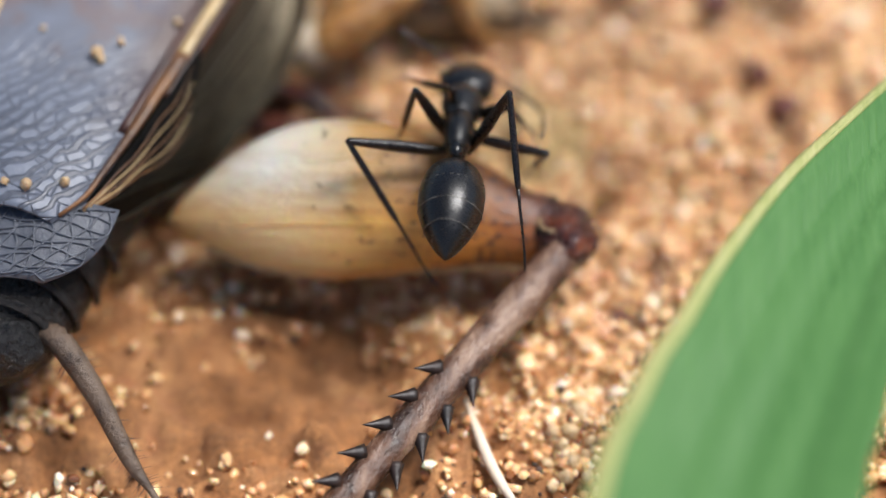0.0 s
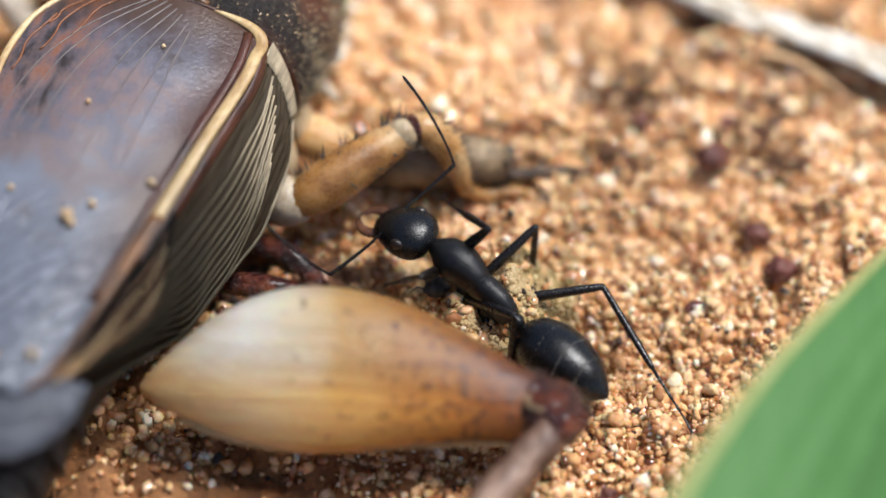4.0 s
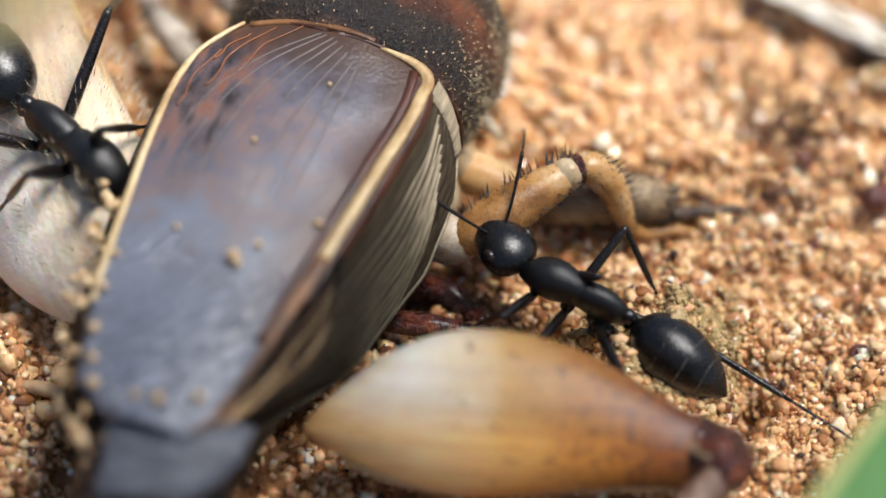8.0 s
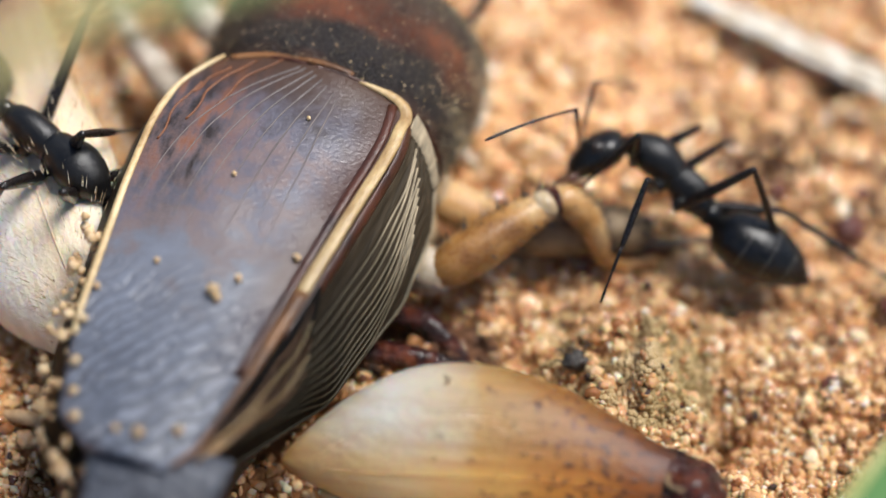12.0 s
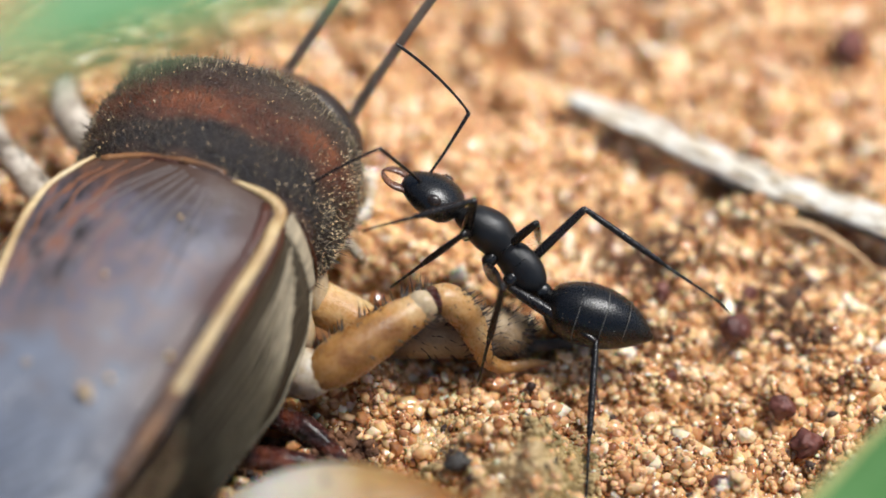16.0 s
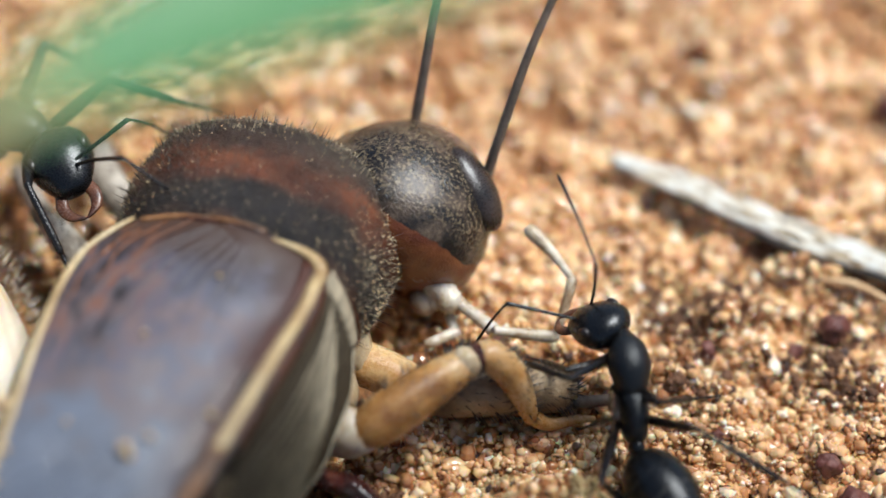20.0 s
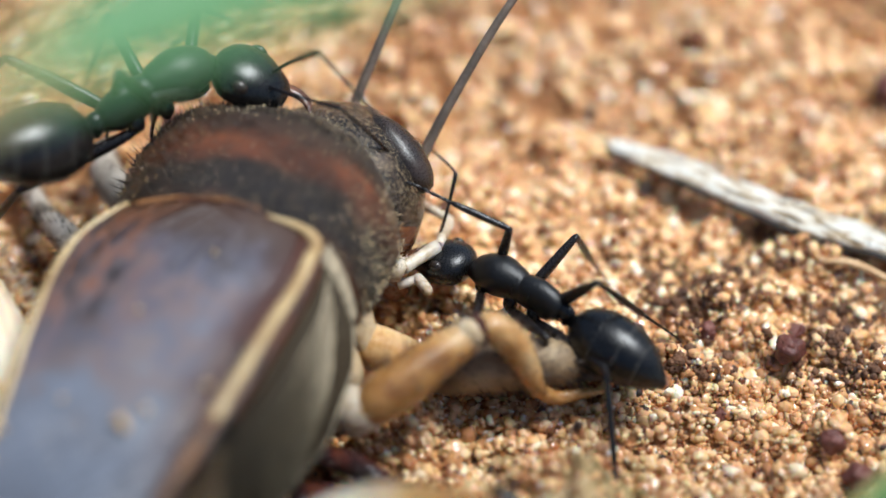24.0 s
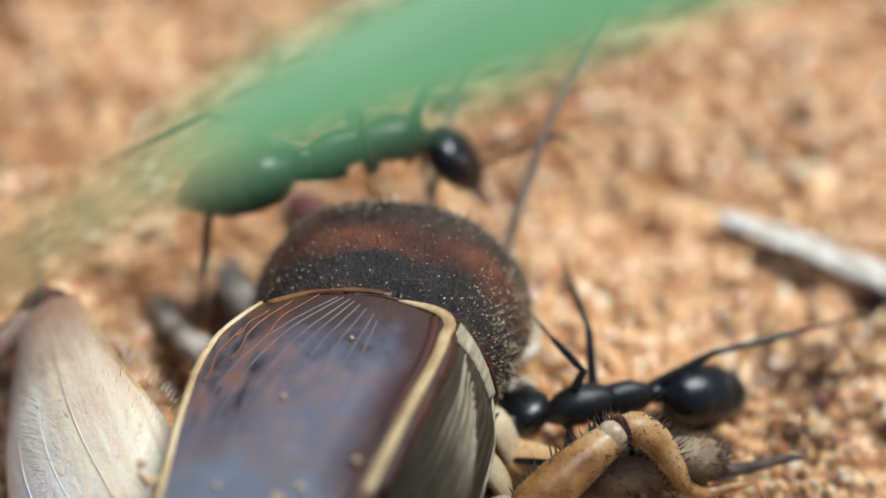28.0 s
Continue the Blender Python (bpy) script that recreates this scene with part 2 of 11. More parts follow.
def tegmen_mat():
    """Leathery wing cover: slate at the rear, its colour lightened to paint the sky's sheen, mauve in the middle, dark
    brown in front with rusty streaks, maroon along the right ridge.
    """
    m, t, p = nodes_of("wing_cover")
    v = coords(t)
    sep = t.nodes.new("ShaderNodeSeparateXYZ")
    t.links.new(v, sep.inputs["Vector"])

    def math_of(op, a, b, c=0.0):
        n = t.nodes.new("ShaderNodeMath")
        n.operation = op
        for i, s in enumerate((a, b, c)):
            if isinstance(s, float):
                n.inputs[i].default_value = s
            else:
                t.links.new(s, n.inputs[i])
        return n.outputs[0]

    def span(value, a, b, lo=0.0, hi=1.0):
        n = add(t, "ShaderNodeMapRange", **{"From Min": a, "From Max": b, "To Min": lo, "To Max": hi})
        t.links.new(value, n.inputs["Value"])
        return n.outputs["Result"]

    x, y = sep.outputs["X"], sep.outputs["Y"]
    n = noise_of(t, v, 0.8, 6, 0.65)
    fac = span(math_of("MULTIPLY_ADD", n, 8.5, y), -9.0, 5.2)
    col = ramp(t, fac, [(0.0, (0.190, 0.208, 0.252)), (0.30, (0.165, 0.180, 0.220)), (0.44, (0.134, 0.142, 0.170)), (0.52, (0.150, 0.118, 0.116)), (0.60, (0.106, 0.108, 0.138)), (0.68, (0.150, 0.108, 0.104)), (0.77, (0.092, 0.088, 0.112)), (0.87, (0.048, 0.039, 0.042)), (1.0, (0.030, 0.018, 0.010))])
    # rusty streaks over the front left
    streak = noise_of(t, coords(t, (1.3, 0.42, 1)), 1.5, 5, 0.6)
    rust = math_of("MULTIPLY", span(streak, 0.42, 0.66), math_of("MULTIPLY", span(x, -0.2, -1.5), span(y, -6.5, -3.0)))
    col = mixed(t, rust, col, (0.17, 0.060, 0.022))
    dark = math_of("MULTIPLY", span(streak, 0.55, 0.34), math_of("MULTIPLY", span(x, -0.6, -1.6), span(y, -6.5, -4.0)))
    col = mixed(t, dark, col, (0.022, 0.015, 0.012))
    # maroon inside the right ridge, fading to the tail
    ridge = math_of("MULTIPLY_ADD", y, -0.16, math_of("ADD", x, -3.2))
    maroon = math_of("MULTIPLY", span(ridge, -1.25, -0.45), span(y, -10.0, -6.5))
    col = mixed(t, maroon, col, (0.045, 0.015, 0.010))
    col = mixed(t, span(y, -1.7, -0.1, 0.0, 0.85), col, (0.055, 0.026, 0.013))
    w = t.nodes.new("ShaderNodeMapping")
    w.inputs["Rotation"].default_value = (0, 0, radians(-142))
    t.links.new(v, w.inputs["Vector"])
    wave = add(t, "ShaderNodeTexWave", Scale=0.86, Distortion=9.0, Detail=3.0)
    wave.inputs["Detail Scale"].default_value = 0.8
    t.links.new(w.outputs["Vector"], wave.inputs["Vector"])
    vor = add(t, "ShaderNodeTexVoronoi", Scale=1.5, Randomness=1.0)
    vor.feature = "DISTANCE_TO_EDGE"
    t.links.new(coords(t, (1.0, 1.6, 1)), vor.inputs["Vector"])
    vein = math_of("MAXIMUM", span(wave.outputs["Fac"], 0.42, 0.10, 0.0, 1.0), span(vor.outputs["Distance"], 0.0, 0.06, 0.7, 0.0))
    fine = noise_of(t, v, 9.0, 4, 0.6)
    net = math_of("MULTIPLY", vein, span(y, -10.4, -6.6, 1.0, 0.0))
    col = mixed(t, net, col, mixed(t, 0.5, col, (0.012, 0.011, 0.014)))
    t.links.new(col, p.inputs["Base Color"])
    bumped(t, p, math_of("MULTIPLY_ADD", fine, 0.3, math_of("MULTIPLY", net, -1.0)), 0.09, 0.8)
    t.links.new(span(fine, 0.3, 0.7, 0.28, 0.44), p.inputs["Roughness"])
    p.inputs["Specular IOR Level"].default_value = 0.5
    return m


def femur_mat(name, upper, lower, flecks):
    """Horny leg: one row of colours on the upper half, one on the lower, from hip to knee, with streaks and dark flecks towards the knee."""
    m, t, p = nodes_of(name)
    v = coords(t)
    sep = t.nodes.new("ShaderNodeSeparateXYZ")
    t.links.new(v, sep.inputs["Vector"])
    n, fine = noise_of(t, v, 0.7, 4), noise_of(t, coords(t, (1.6, 1.1, 1)), 3.0, 5, 0.65)
    a = t.nodes.new("ShaderNodeMath")
    a.operation = "MULTIPLY_ADD"
    a.inputs[1].default_value = 2.6
    t.links.new(n, a.inputs[0])
    t.links.new(sep.outputs["Y"], a.inputs[2])
    f = add(t, "ShaderNodeMapRange", **{"From Min": 1.0, "From Max": 11.9})
    t.links.new(a.outputs[0], f.inputs["Value"])
    b = t.nodes.new("ShaderNodeMath")
    b.operation = "MULTIPLY_ADD"
    b.inputs[1].default_value = 0.5
    t.links.new(n, b.inputs[0])
    t.links.new(sep.outputs["X"], b.inputs[2])
    low = add(t, "ShaderNodeMapRange", **{"From Min": -0.8, "From Max": 0.1})
    t.links.new(b.outputs[0], low.inputs["Value"])
    col = mixed(t, low.outputs["Result"], ramp(t, f.outputs["Result"], upper), ramp(t, f.outputs["Result"], lower))
    streak = noise_of(t, coords(t, (2.2, 0.10, 1)), 1.6, 4)
    col = mixed(t, 0.2, col, ramp(t, streak, [(0.38, (0.22, 0.13, 0.06)), (0.5, (0.5, 0.5, 0.5)), (0.62, (0.86, 0.80, 0.66))]), "OVERLAY")
    thr = add(t, "ShaderNodeMapRange", **{"From Min": 3.0, "From Max": 8.0, "To Min": 0.0, "To Max": flecks})
    t.links.new(sep.outputs["Y"], thr.inputs["Value"])
    c = t.nodes.new("ShaderNodeMath")
    t.links.new(fine, c.inputs[0])
    t.links.new(thr.outputs["Result"], c.inputs[1])
    fl = add(t, "ShaderNodeMapRange", **{"From Min": 0.66, "From Max": 0.72})
    t.links.new(c.outputs[0], fl.inputs["Value"])
    col = mixed(t, fl.outputs["Result"], col, (0.09, 0.032, 0.014))
    t.links.new(col, p.inputs["Base Color"])
    p.inputs["Roughness"].default_value = 0.3
    p.inputs["Subsurface Weight"].default_value = 0.6
    p.inputs["Subsurface Radius"].default_value = (0.0016, 0.0008, 0.0003)
    bumped(t, p, fine, 0.06)
    return m


def shield_mat():
    """Velvety neck shield: pale rear hem, black band, rusty middle patches, grizzled brown front."""
    m, t, p = nodes_of("neck_shield")
    v = coords(t)
    sep = t.nodes.new("ShaderNodeSeparateXYZ")
    t.links.new(v, sep.inputs["Vector"])
    a = t.nodes.new("ShaderNodeMath")
    a.operation = "MULTIPLY_ADD"
    a.inputs[1].default_value = 1.5
    t.links.new(noise_of(t, coords(t, (0.55, 0.9, 0.5)), 0.9, 4, 0.6), a.inputs[0])
    t.links.new(sep.outputs["Y"], a.inputs[2])
    f = add(t, "ShaderNodeMapRange", **{"From Min": 0.6, "From Max": 5.2})
    t.links.new(a.outputs[0], f.inputs["Value"])
    band = ramp(t, f.outputs["Result"], [(0.0, (0.11, 0.055, 0.035)), (0.07, (0.055, 0.024, 0.014)), (0.14, (0.013, 0.009, 0.008)), (0.30, (0.016, 0.011, 0.009)), (0.40, (0.14, 0.040, 0.014)), (0.52, (0.18, 0.054, 0.017)), (0.62, (0.075, 0.030, 0.015)), (0.75, (0.040, 0.028, 0.019)), (1.0, (0.030, 0.022, 0.015))])
    patch = ramp(t, noise_of(t, coords(t, (0.7, 1.0, 0.7)), 0.8, 3), [(0.40, (0.30, 0.26, 0.24)), (0.58, (1.0, 1.0, 1.0))])
    fine = noise_of(t, v, 11.0, 5, 0.6)
    col = mixed(t, 0.85, band, patch, "MULTIPLY")
    col = mixed(t, 0.35, col, ramp(t, fine, [(0.3, (0.1, 0.08, 0.06)), (0.7, (0.8, 0.74, 0.66))]), "OVERLAY")
    t.links.new(col, p.inputs["Base Color"])
    p.inputs["Roughness"].default_value = 0.36
    p.inputs["Specular IOR Level"].default_value = 0.45
    bumped(t, p, fine, 0.1)
    return m


def head_mat():
    """Head: dark mottled crown with a sheen, smooth red-brown cheek below a clear line, paler face in front."""
    m, t, p = nodes_of("cricket_head")
    v = coords(t)
    sep = t.nodes.new("ShaderNodeSeparateXYZ")
    t.links.new(v, sep.inputs["Vector"])

    def line(ky, kz, lo, hi):
        a = t.nodes.new("ShaderNodeMath")
        a.operation = "MULTIPLY_ADD"
        a.inputs[1].default_value = ky
        t.links.new(sep.outputs["Y"], a.inputs[0])
        b = t.nodes.new("ShaderNodeMath")
        b.operation = "MULTIPLY_ADD"
        b.inputs[1].default_value = kz
        t.links.new(sep.outputs["Z"], b.inputs[0])
        t.links.new(a.outputs[0], b.inputs[2])
        t.links.new(noise_of(t, v, 0.9, 3), a.inputs[2])
        r = add(t, "ShaderNodeMapRange", **{"From Min": lo, "From Max": hi})
        t.links.new(b.outputs[0], r.inputs["Value"])
        return r.outputs["Result"]

    mottle = noise_of(t, v, 1.1, 6, 0.68)
    crown = ramp(t, mottle, [(0.38, (0.008, 0.006, 0.005)), (0.47, (0.022, 0.016, 0.011)), (0.55, (0.055, 0.038, 0.026)), (0.68, (0.12, 0.085, 0.056))])
    face = ramp(t, mottle, [(0.35, (0.14, 0.07, 0.045)), (0.55, (0.30, 0.19, 0.14)), (0.7, (0.38, 0.27, 0.20))])
    col = mixed(t, line(1.0, -0.8, 1.1, 2.0), crown, face)
    cheek = ramp(t, noise_of(t, v, 0.8, 3), [(0.35, (0.10, 0.026, 0.010)), (0.65, (0.24, 0.085, 0.030))])
    col = mixed(t, line(1.25, 1.0, 1.2, 1.28), cheek, col)
    # golden down in fine specks over the crown
    fine = noise_of(t, v, 12.0, 4)
    speck = add(t, "ShaderNodeMapRange", **{"From Min": 0.5, "From Max": 0.66, "To Max": 0.5})
    t.links.new(noise_of(t, v, 10.0, 4, 0.6), speck.inputs["Value"])
    down = t.nodes.new("ShaderNodeMath")
    down.operation = "MULTIPLY"
    t.links.new(speck.outputs["Result"], down.inputs[0])
    t.links.new(line(1.25, 1.0, 1.6, 2.4), down.inputs[1])
    col = mixed(t, down.outputs[0], col, (0.30, 0.22, 0.12))
    t.links.new(col, p.inputs["Base Color"])
    p.inputs["Roughness"].default_value = 0.2
    bumped(t, p, fine, 0.03)
    return m


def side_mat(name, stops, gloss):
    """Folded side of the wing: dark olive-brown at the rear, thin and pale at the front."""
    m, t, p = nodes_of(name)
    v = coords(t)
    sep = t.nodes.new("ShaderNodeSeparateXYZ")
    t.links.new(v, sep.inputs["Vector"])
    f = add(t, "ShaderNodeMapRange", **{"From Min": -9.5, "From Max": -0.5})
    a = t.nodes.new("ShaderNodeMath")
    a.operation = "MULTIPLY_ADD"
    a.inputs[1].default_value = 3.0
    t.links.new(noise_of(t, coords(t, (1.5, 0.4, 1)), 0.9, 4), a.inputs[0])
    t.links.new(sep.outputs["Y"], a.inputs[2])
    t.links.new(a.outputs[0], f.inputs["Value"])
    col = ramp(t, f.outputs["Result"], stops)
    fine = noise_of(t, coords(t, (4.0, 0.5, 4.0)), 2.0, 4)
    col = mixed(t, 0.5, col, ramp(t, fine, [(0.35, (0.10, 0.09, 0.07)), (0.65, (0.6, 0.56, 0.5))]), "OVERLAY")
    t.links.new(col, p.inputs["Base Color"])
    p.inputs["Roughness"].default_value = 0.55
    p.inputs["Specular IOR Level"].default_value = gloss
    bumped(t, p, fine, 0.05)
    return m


def blade_mat(name, dark, light, pale):
    """Grass leaf: long fine ribs, light let through."""
    m, t, p = nodes_of(name)
    rib = noise_of(t, coords(t, (5.0, 0.05, 5.0)), 1.3, 3)
    big = noise_of(t, coords(t), 0.25, 3)
    col = ramp(t, rib, [(0.3, dark), (0.55, light), (0.78, pale)])
    col = mixed(t, 0.35, col, ramp(t, big, [(0.35, dark), (0.7, light)]))
    t.links.new(col, p.inputs["Base Color"])
    p.inputs["Roughness"].default_value = 0.42
    bumped(t, p, rib, 0.05)
    tr = t.nodes.new("ShaderNodeBsdfTranslucent")
    t.links.new(col, tr.inputs["Color"])
    ms = t.nodes.new("ShaderNodeMixShader")
    ms.inputs["Fac"].default_value = 0.35
    t.links.new(p.outputs["BSDF"], ms.inputs[1])
    t.links.new(tr.outputs["BSDF"], ms.inputs[2])
    t.links.new(ms.outputs["Shader"], t.nodes["Material Output"].inputs["Surface"])
    return m


SOIL, GRAIN, TEGMEN = ground_mat(), grain_mat(), tegmen_mat()
# upper row's whitish stops also hold the thigh's highlight, painted over its cream
FEMUR = femur_mat("hind_femur", [(0.0, (0.40, 0.25, 0.11)), (0.12, (0.58, 0.48, 0.34)), (0.26, (0.72, 0.67, 0.58)), (0.38, (0.64, 0.54, 0.39)), (0.50, (0.48, 0.29, 0.10)), (0.66, (0.34, 0.15, 0.034)), (0.9, (0.17, 0.056, 0.013)), (1.0, (0.05, 0.012, 0.006))],
                  [(0.0, (0.50, 0.29, 0.11)), (0.3, (0.76, 0.55, 0.27)), (0.52, (0.68, 0.38, 0.11)), (0.75, (0.48, 0.19, 0.032)), (0.92, (0.20, 0.062, 0.014)), (1.0, (0.06, 0.015, 0.008))], 0.13)
PALE_FEMUR = femur_mat("pale_femur", [(0.0, (0.56, 0.45, 0.30)), (0.3, (0.78, 0.74, 0.66)), (0.75, (0.70, 0.63, 0.53)), (0.95, (0.36, 0.27, 0.21))],
                       [(0.0, (0.56, 0.44, 0.29)), (0.4, (0.70, 0.61, 0.47)), (0.8, (0.56, 0.44, 0.31)), (1.0, (0.30, 0.18, 0.11))], 0.0)
GREEN = blade_mat("grass_leaf", (0.070, 0.185, 0.048), (0.092, 0.222, 0.060), (0.13, 0.27, 0.088))
DRY_GREEN = blade_mat("dry_grass_tip", (0.30, 0.28, 0.10), (0.42, 0.38, 0.16), (0.55, 0.48, 0.24))
MARGIN = blade_mat("pale_leaf_margin", (0.34, 0.38, 0.12), (0.48, 0.48, 0.20), (0.58, 0.55, 0.28))
SOFT_GREEN = blade_mat("young_grass_leaf", (0.11, 0.27, 0.10), (0.16, 0.36, 0.145), (0.25, 0.42, 0.17))
CREAM = plain_mat("cream_border", [(0.32, (0.26, 0.15, 0.06)), (0.5, (0.48, 0.345, 0.17)), (0.7, (0.62, 0.49, 0.29))], 0.6, 0.36, 0.03, 8, stretch=(1, 0.6, 1), sss=0.1, spread=0.35)
RED_EDGE = plain_mat("dark_red_band", [(0.3, (0.022, 0.008, 0.005)), (0.6, (0.07, 0.022, 0.011))], 0.8, 0.36, 0.02, 10)
AMBER_EDGE = plain_mat("amber_border", [(0.3, (0.07, 0.03, 0.012)), (0.6, (0.22, 0.10, 0.035))], 0.8, 0.4, 0.02, 10, sss=0.1)
LATERAL = side_mat("side_wing", [(0.1, (0.008, 0.007, 0.005)), (0.4, (0.018, 0.014, 0.009)), (0.6, (0.030, 0.023, 0.015)), (0.9, (0.055, 0.043, 0.028))], 0.1)
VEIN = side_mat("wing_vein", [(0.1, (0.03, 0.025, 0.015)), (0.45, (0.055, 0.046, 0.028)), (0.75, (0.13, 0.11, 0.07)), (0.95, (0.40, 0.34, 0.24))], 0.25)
DARK_VEIN = plain_mat("fine_wing_vein", [(0.3, (0.085, 0.073, 0.072)), (0.7, (0.17, 0.142, 0.135))], 0.9, 0.45, 0.02, 12)
RED_VEIN = plain_mat("rust_wing_vein", [(0.3, (0.10, 0.035, 0.015)), (0.7, (0.22, 0.08, 0.03))], 0.7, 0.4, 0.02, 12)
ABDOMEN = plain_mat("abdomen_skin", [(0.3, (0.003, 0.003, 0.003)), (0.6, (0.007, 0.006, 0.006)), (0.8, (0.035, 0.020, 0.012))], 0.8, 0.34, 0.2, 6)
SLATE = plain_mat("slate_wing", [(0.3, (0.065, 0.072, 0.09)), (0.7, (0.125, 0.135, 0.16))], 1.2, 0.38, 0.03, 9)
JOINT = plain_mat("pale_joint", [(0.3, (0.40, 0.28, 0.15)), (0.7, (0.62, 0.50, 0.34))], 1.0, 0.2, 0.02, 9, sss=0.4)
PRONOTUM, HEAD = shield_mat(), head_mat()
HAIR = plain_mat("golden_hair", [(0.3, (0.03, 0.021, 0.012)), (0.7, (0.13, 0.095, 0.054))], 2.0, 0.45, 0, 10)
BRIGHT_HAIR = plain_mat("bright_hair", [(0.3, (0.15, 0.115, 0.064)), (0.7, (0.42, 0.35, 0.23))], 2.0, 0.4, 0, 10)
HOARY = plain_mat("hoary_leg", [(0.3, (0.22, 0.175, 0.13)), (0.5, (0.42, 0.36, 0.29)), (0.7, (0.64, 0.57, 0.48))], 1.2, 0.5, 0.08, 8, spread=0.4)
DARK_HAIR = plain_mat("dark_hair", [(0.3, (0.02, 0.013, 0.01)), (0.7, (0.07, 0.045, 0.03))], 2.0, 0.45, 0, 10)
FACE = plain_mat("cricket_cheek", [(0.3, (0.09, 0.028, 0.012)), (0.7, (0.22, 0.08, 0.03))], 0.8, 0.3, 0.03, 9, coat=0.2)
EYE = plain_mat("compound_eye", [(0.3, (0.01, 0.008, 0.007)), (0.7, (0.035, 0.022, 0.016))], 1.2, 0.3, 0.01, 20, coat=0.05)
PALP = plain_mat("white_palp", [(0.36, (0.26, 0.17, 0.095)), (0.46, (0.46, 0.37, 0.26)), (0.62, (0.62, 0.55, 0.45))], 1.2, 0.3, 0.02, 9, sss=0.4)
AMBER = plain_mat("amber_leg", [(0.38, (0.22, 0.095, 0.026)), (0.5, (0.46, 0.24, 0.078)), (0.64, (0.62, 0.43, 0.22))], 0.5, 0.3, 0.02, 9, sss=0.45, coat=0.1)
GREY_LEG = plain_mat("grey_leg", [(0.3, (0.10, 0.06, 0.03)), (0.5, (0.25, 0.165, 0.085)), (0.7, (0.42, 0.31, 0.18))], 0.9, 0.4, 0.05, 9, sss=0.2)
BROWN_LEG = plain_mat("brown_shin", [(0.36, (0.028, 0.013, 0.008)), (0.5, (0.10, 0.048, 0.028)), (0.66, (0.26, 0.165, 0.115))], 1.5, 0.3, 0.08, 7, stretch=(1, 0.5, 1))
KNEE = plain_mat("red_knee", [(0.34, (0.012, 0.004, 0.003)), (0.5, (0.06, 0.010, 0.006)), (0.72, (0.22, 0.06, 0.02))], 1.8, 0.26, 0.3, 5, coat=0.2)
SPINE = plain_mat("spine_horn", [(0.3, (0.006, 0.004, 0.0035)), (0.7, (0.028, 0.014, 0.010))], 2.0, 0.45, 0.02, 12)
BLACK_WEDGE = plain_mat("black_wedge", [(0.3, (0.004, 0.004, 0.004)), (0.7, (0.012, 0.011, 0.010))], 1.0, 0.7, 0.02, 9)
BLACK_WEDGE.node_tree.nodes["Principled BSDF"].inputs["Specular IOR Level"].default_value = 0.03
CERCUS = plain_mat("cercus", [(0.3, (0.05, 0.032, 0.022)), (0.6, (0.14, 0.095, 0.065))], 1.4, 0.45, 0.06, 10)
ANT = plain_mat("ant_shell", [(0.3, (0.003, 0.003, 0.0035)), (0.7, (0.007, 0.0065, 0.006))], 1.2, 0.29, 0.006, 22, coat=0.0)
ANT_DULL = plain_mat("ant_thorax", [(0.3, (0.003, 0.003, 0.0035)), (0.7, (0.008, 0.0075, 0.007))], 1.5, 0.38, 0.012, 24)
ANT_LEG = plain_mat("ant_leg", [(0.3, (0.004, 0.0035, 0.0035)), (0.6, (0.010, 0.007, 0.006)), (0.8, (0.035, 0.016, 0.010))], 1.0, 0.28, 0.01, 20)
FEELER = plain_mat("cricket_feeler", [(0.3, (0.09, 0.07, 0.055)), (0.7, (0.20, 0.155, 0.12))], 1.0, 0.5, 0.03, 12)
MOSS = plain_mat("mossy_grain", [(0.3, (0.20, 0.155, 0.055)), (0.42, (0.45, 0.32, 0.135)), (0.7, (0.68, 0.50, 0.27))], 0.6, 0.3, 0.05, 8)
CRUMB = plain_mat("dark_crumb", [(0.3, (0.02, 0.014, 0.012)), (0.7, (0.10, 0.055, 0.04))], 2.0, 0.5, 0.08, 8)
ANT_RED = plain_mat("ant_jaw", [(0.3, (0.05, 0.02, 0.012)), (0.7, (0.17, 0.07, 0.035))], 2.0, 0.25, 0.01, 20, coat=0.3)
SEAM = plain_mat("gaster_seam", [(0.3, (0.05, 0.045, 0.04)), (0.7, (0.16, 0.15, 0.13))], 3.0, 0.35, 0, 20)
STRAW = plain_mat("dry_straw", [(0.36, (0.05, 0.04, 0.03)), (0.39, (0.34, 0.24, 0.14)), (0.45, (0.68, 0.55, 0.38)), (0.51, (0.84, 0.79, 0.69)), (0.7, (0.90, 0.88, 0.82))], 3.4, 0.7, 0.3, 6, stretch=(1.4, 0.4, 1), spread=0.5)
ORANGE_STRAW = plain_mat("splinter", [(0.3, (0.42, 0.22, 0.09)), (0.7, (0.72, 0.5, 0.28))], 1.0, 0.55, 0.05, 6, stretch=(1, 0.3, 1))
WHITE_STRAW = plain_mat("pale_splinter", [(0.3, (0.48, 0.36, 0.25)), (0.7, (0.78, 0.68, 0.56))], 1.0, 0.55, 0.05, 6, stretch=(1, 0.3, 1))
PEBBLE = plain_mat("red_pebble", [(0.3, (0.06, 0.018, 0.014)), (0.6, (0.16, 0.05, 0.035)), (0.8, (0.26, 0.12, 0.08))], 1.6, 0.45, 0.06, 7)
QUARTZ = plain_mat("pale_grain", [(0.3, (0.42, 0.25, 0.11)), (0.7, (0.74, 0.58, 0.36))], 2.0, 0.35, 0.05, 8, sss=0.3)
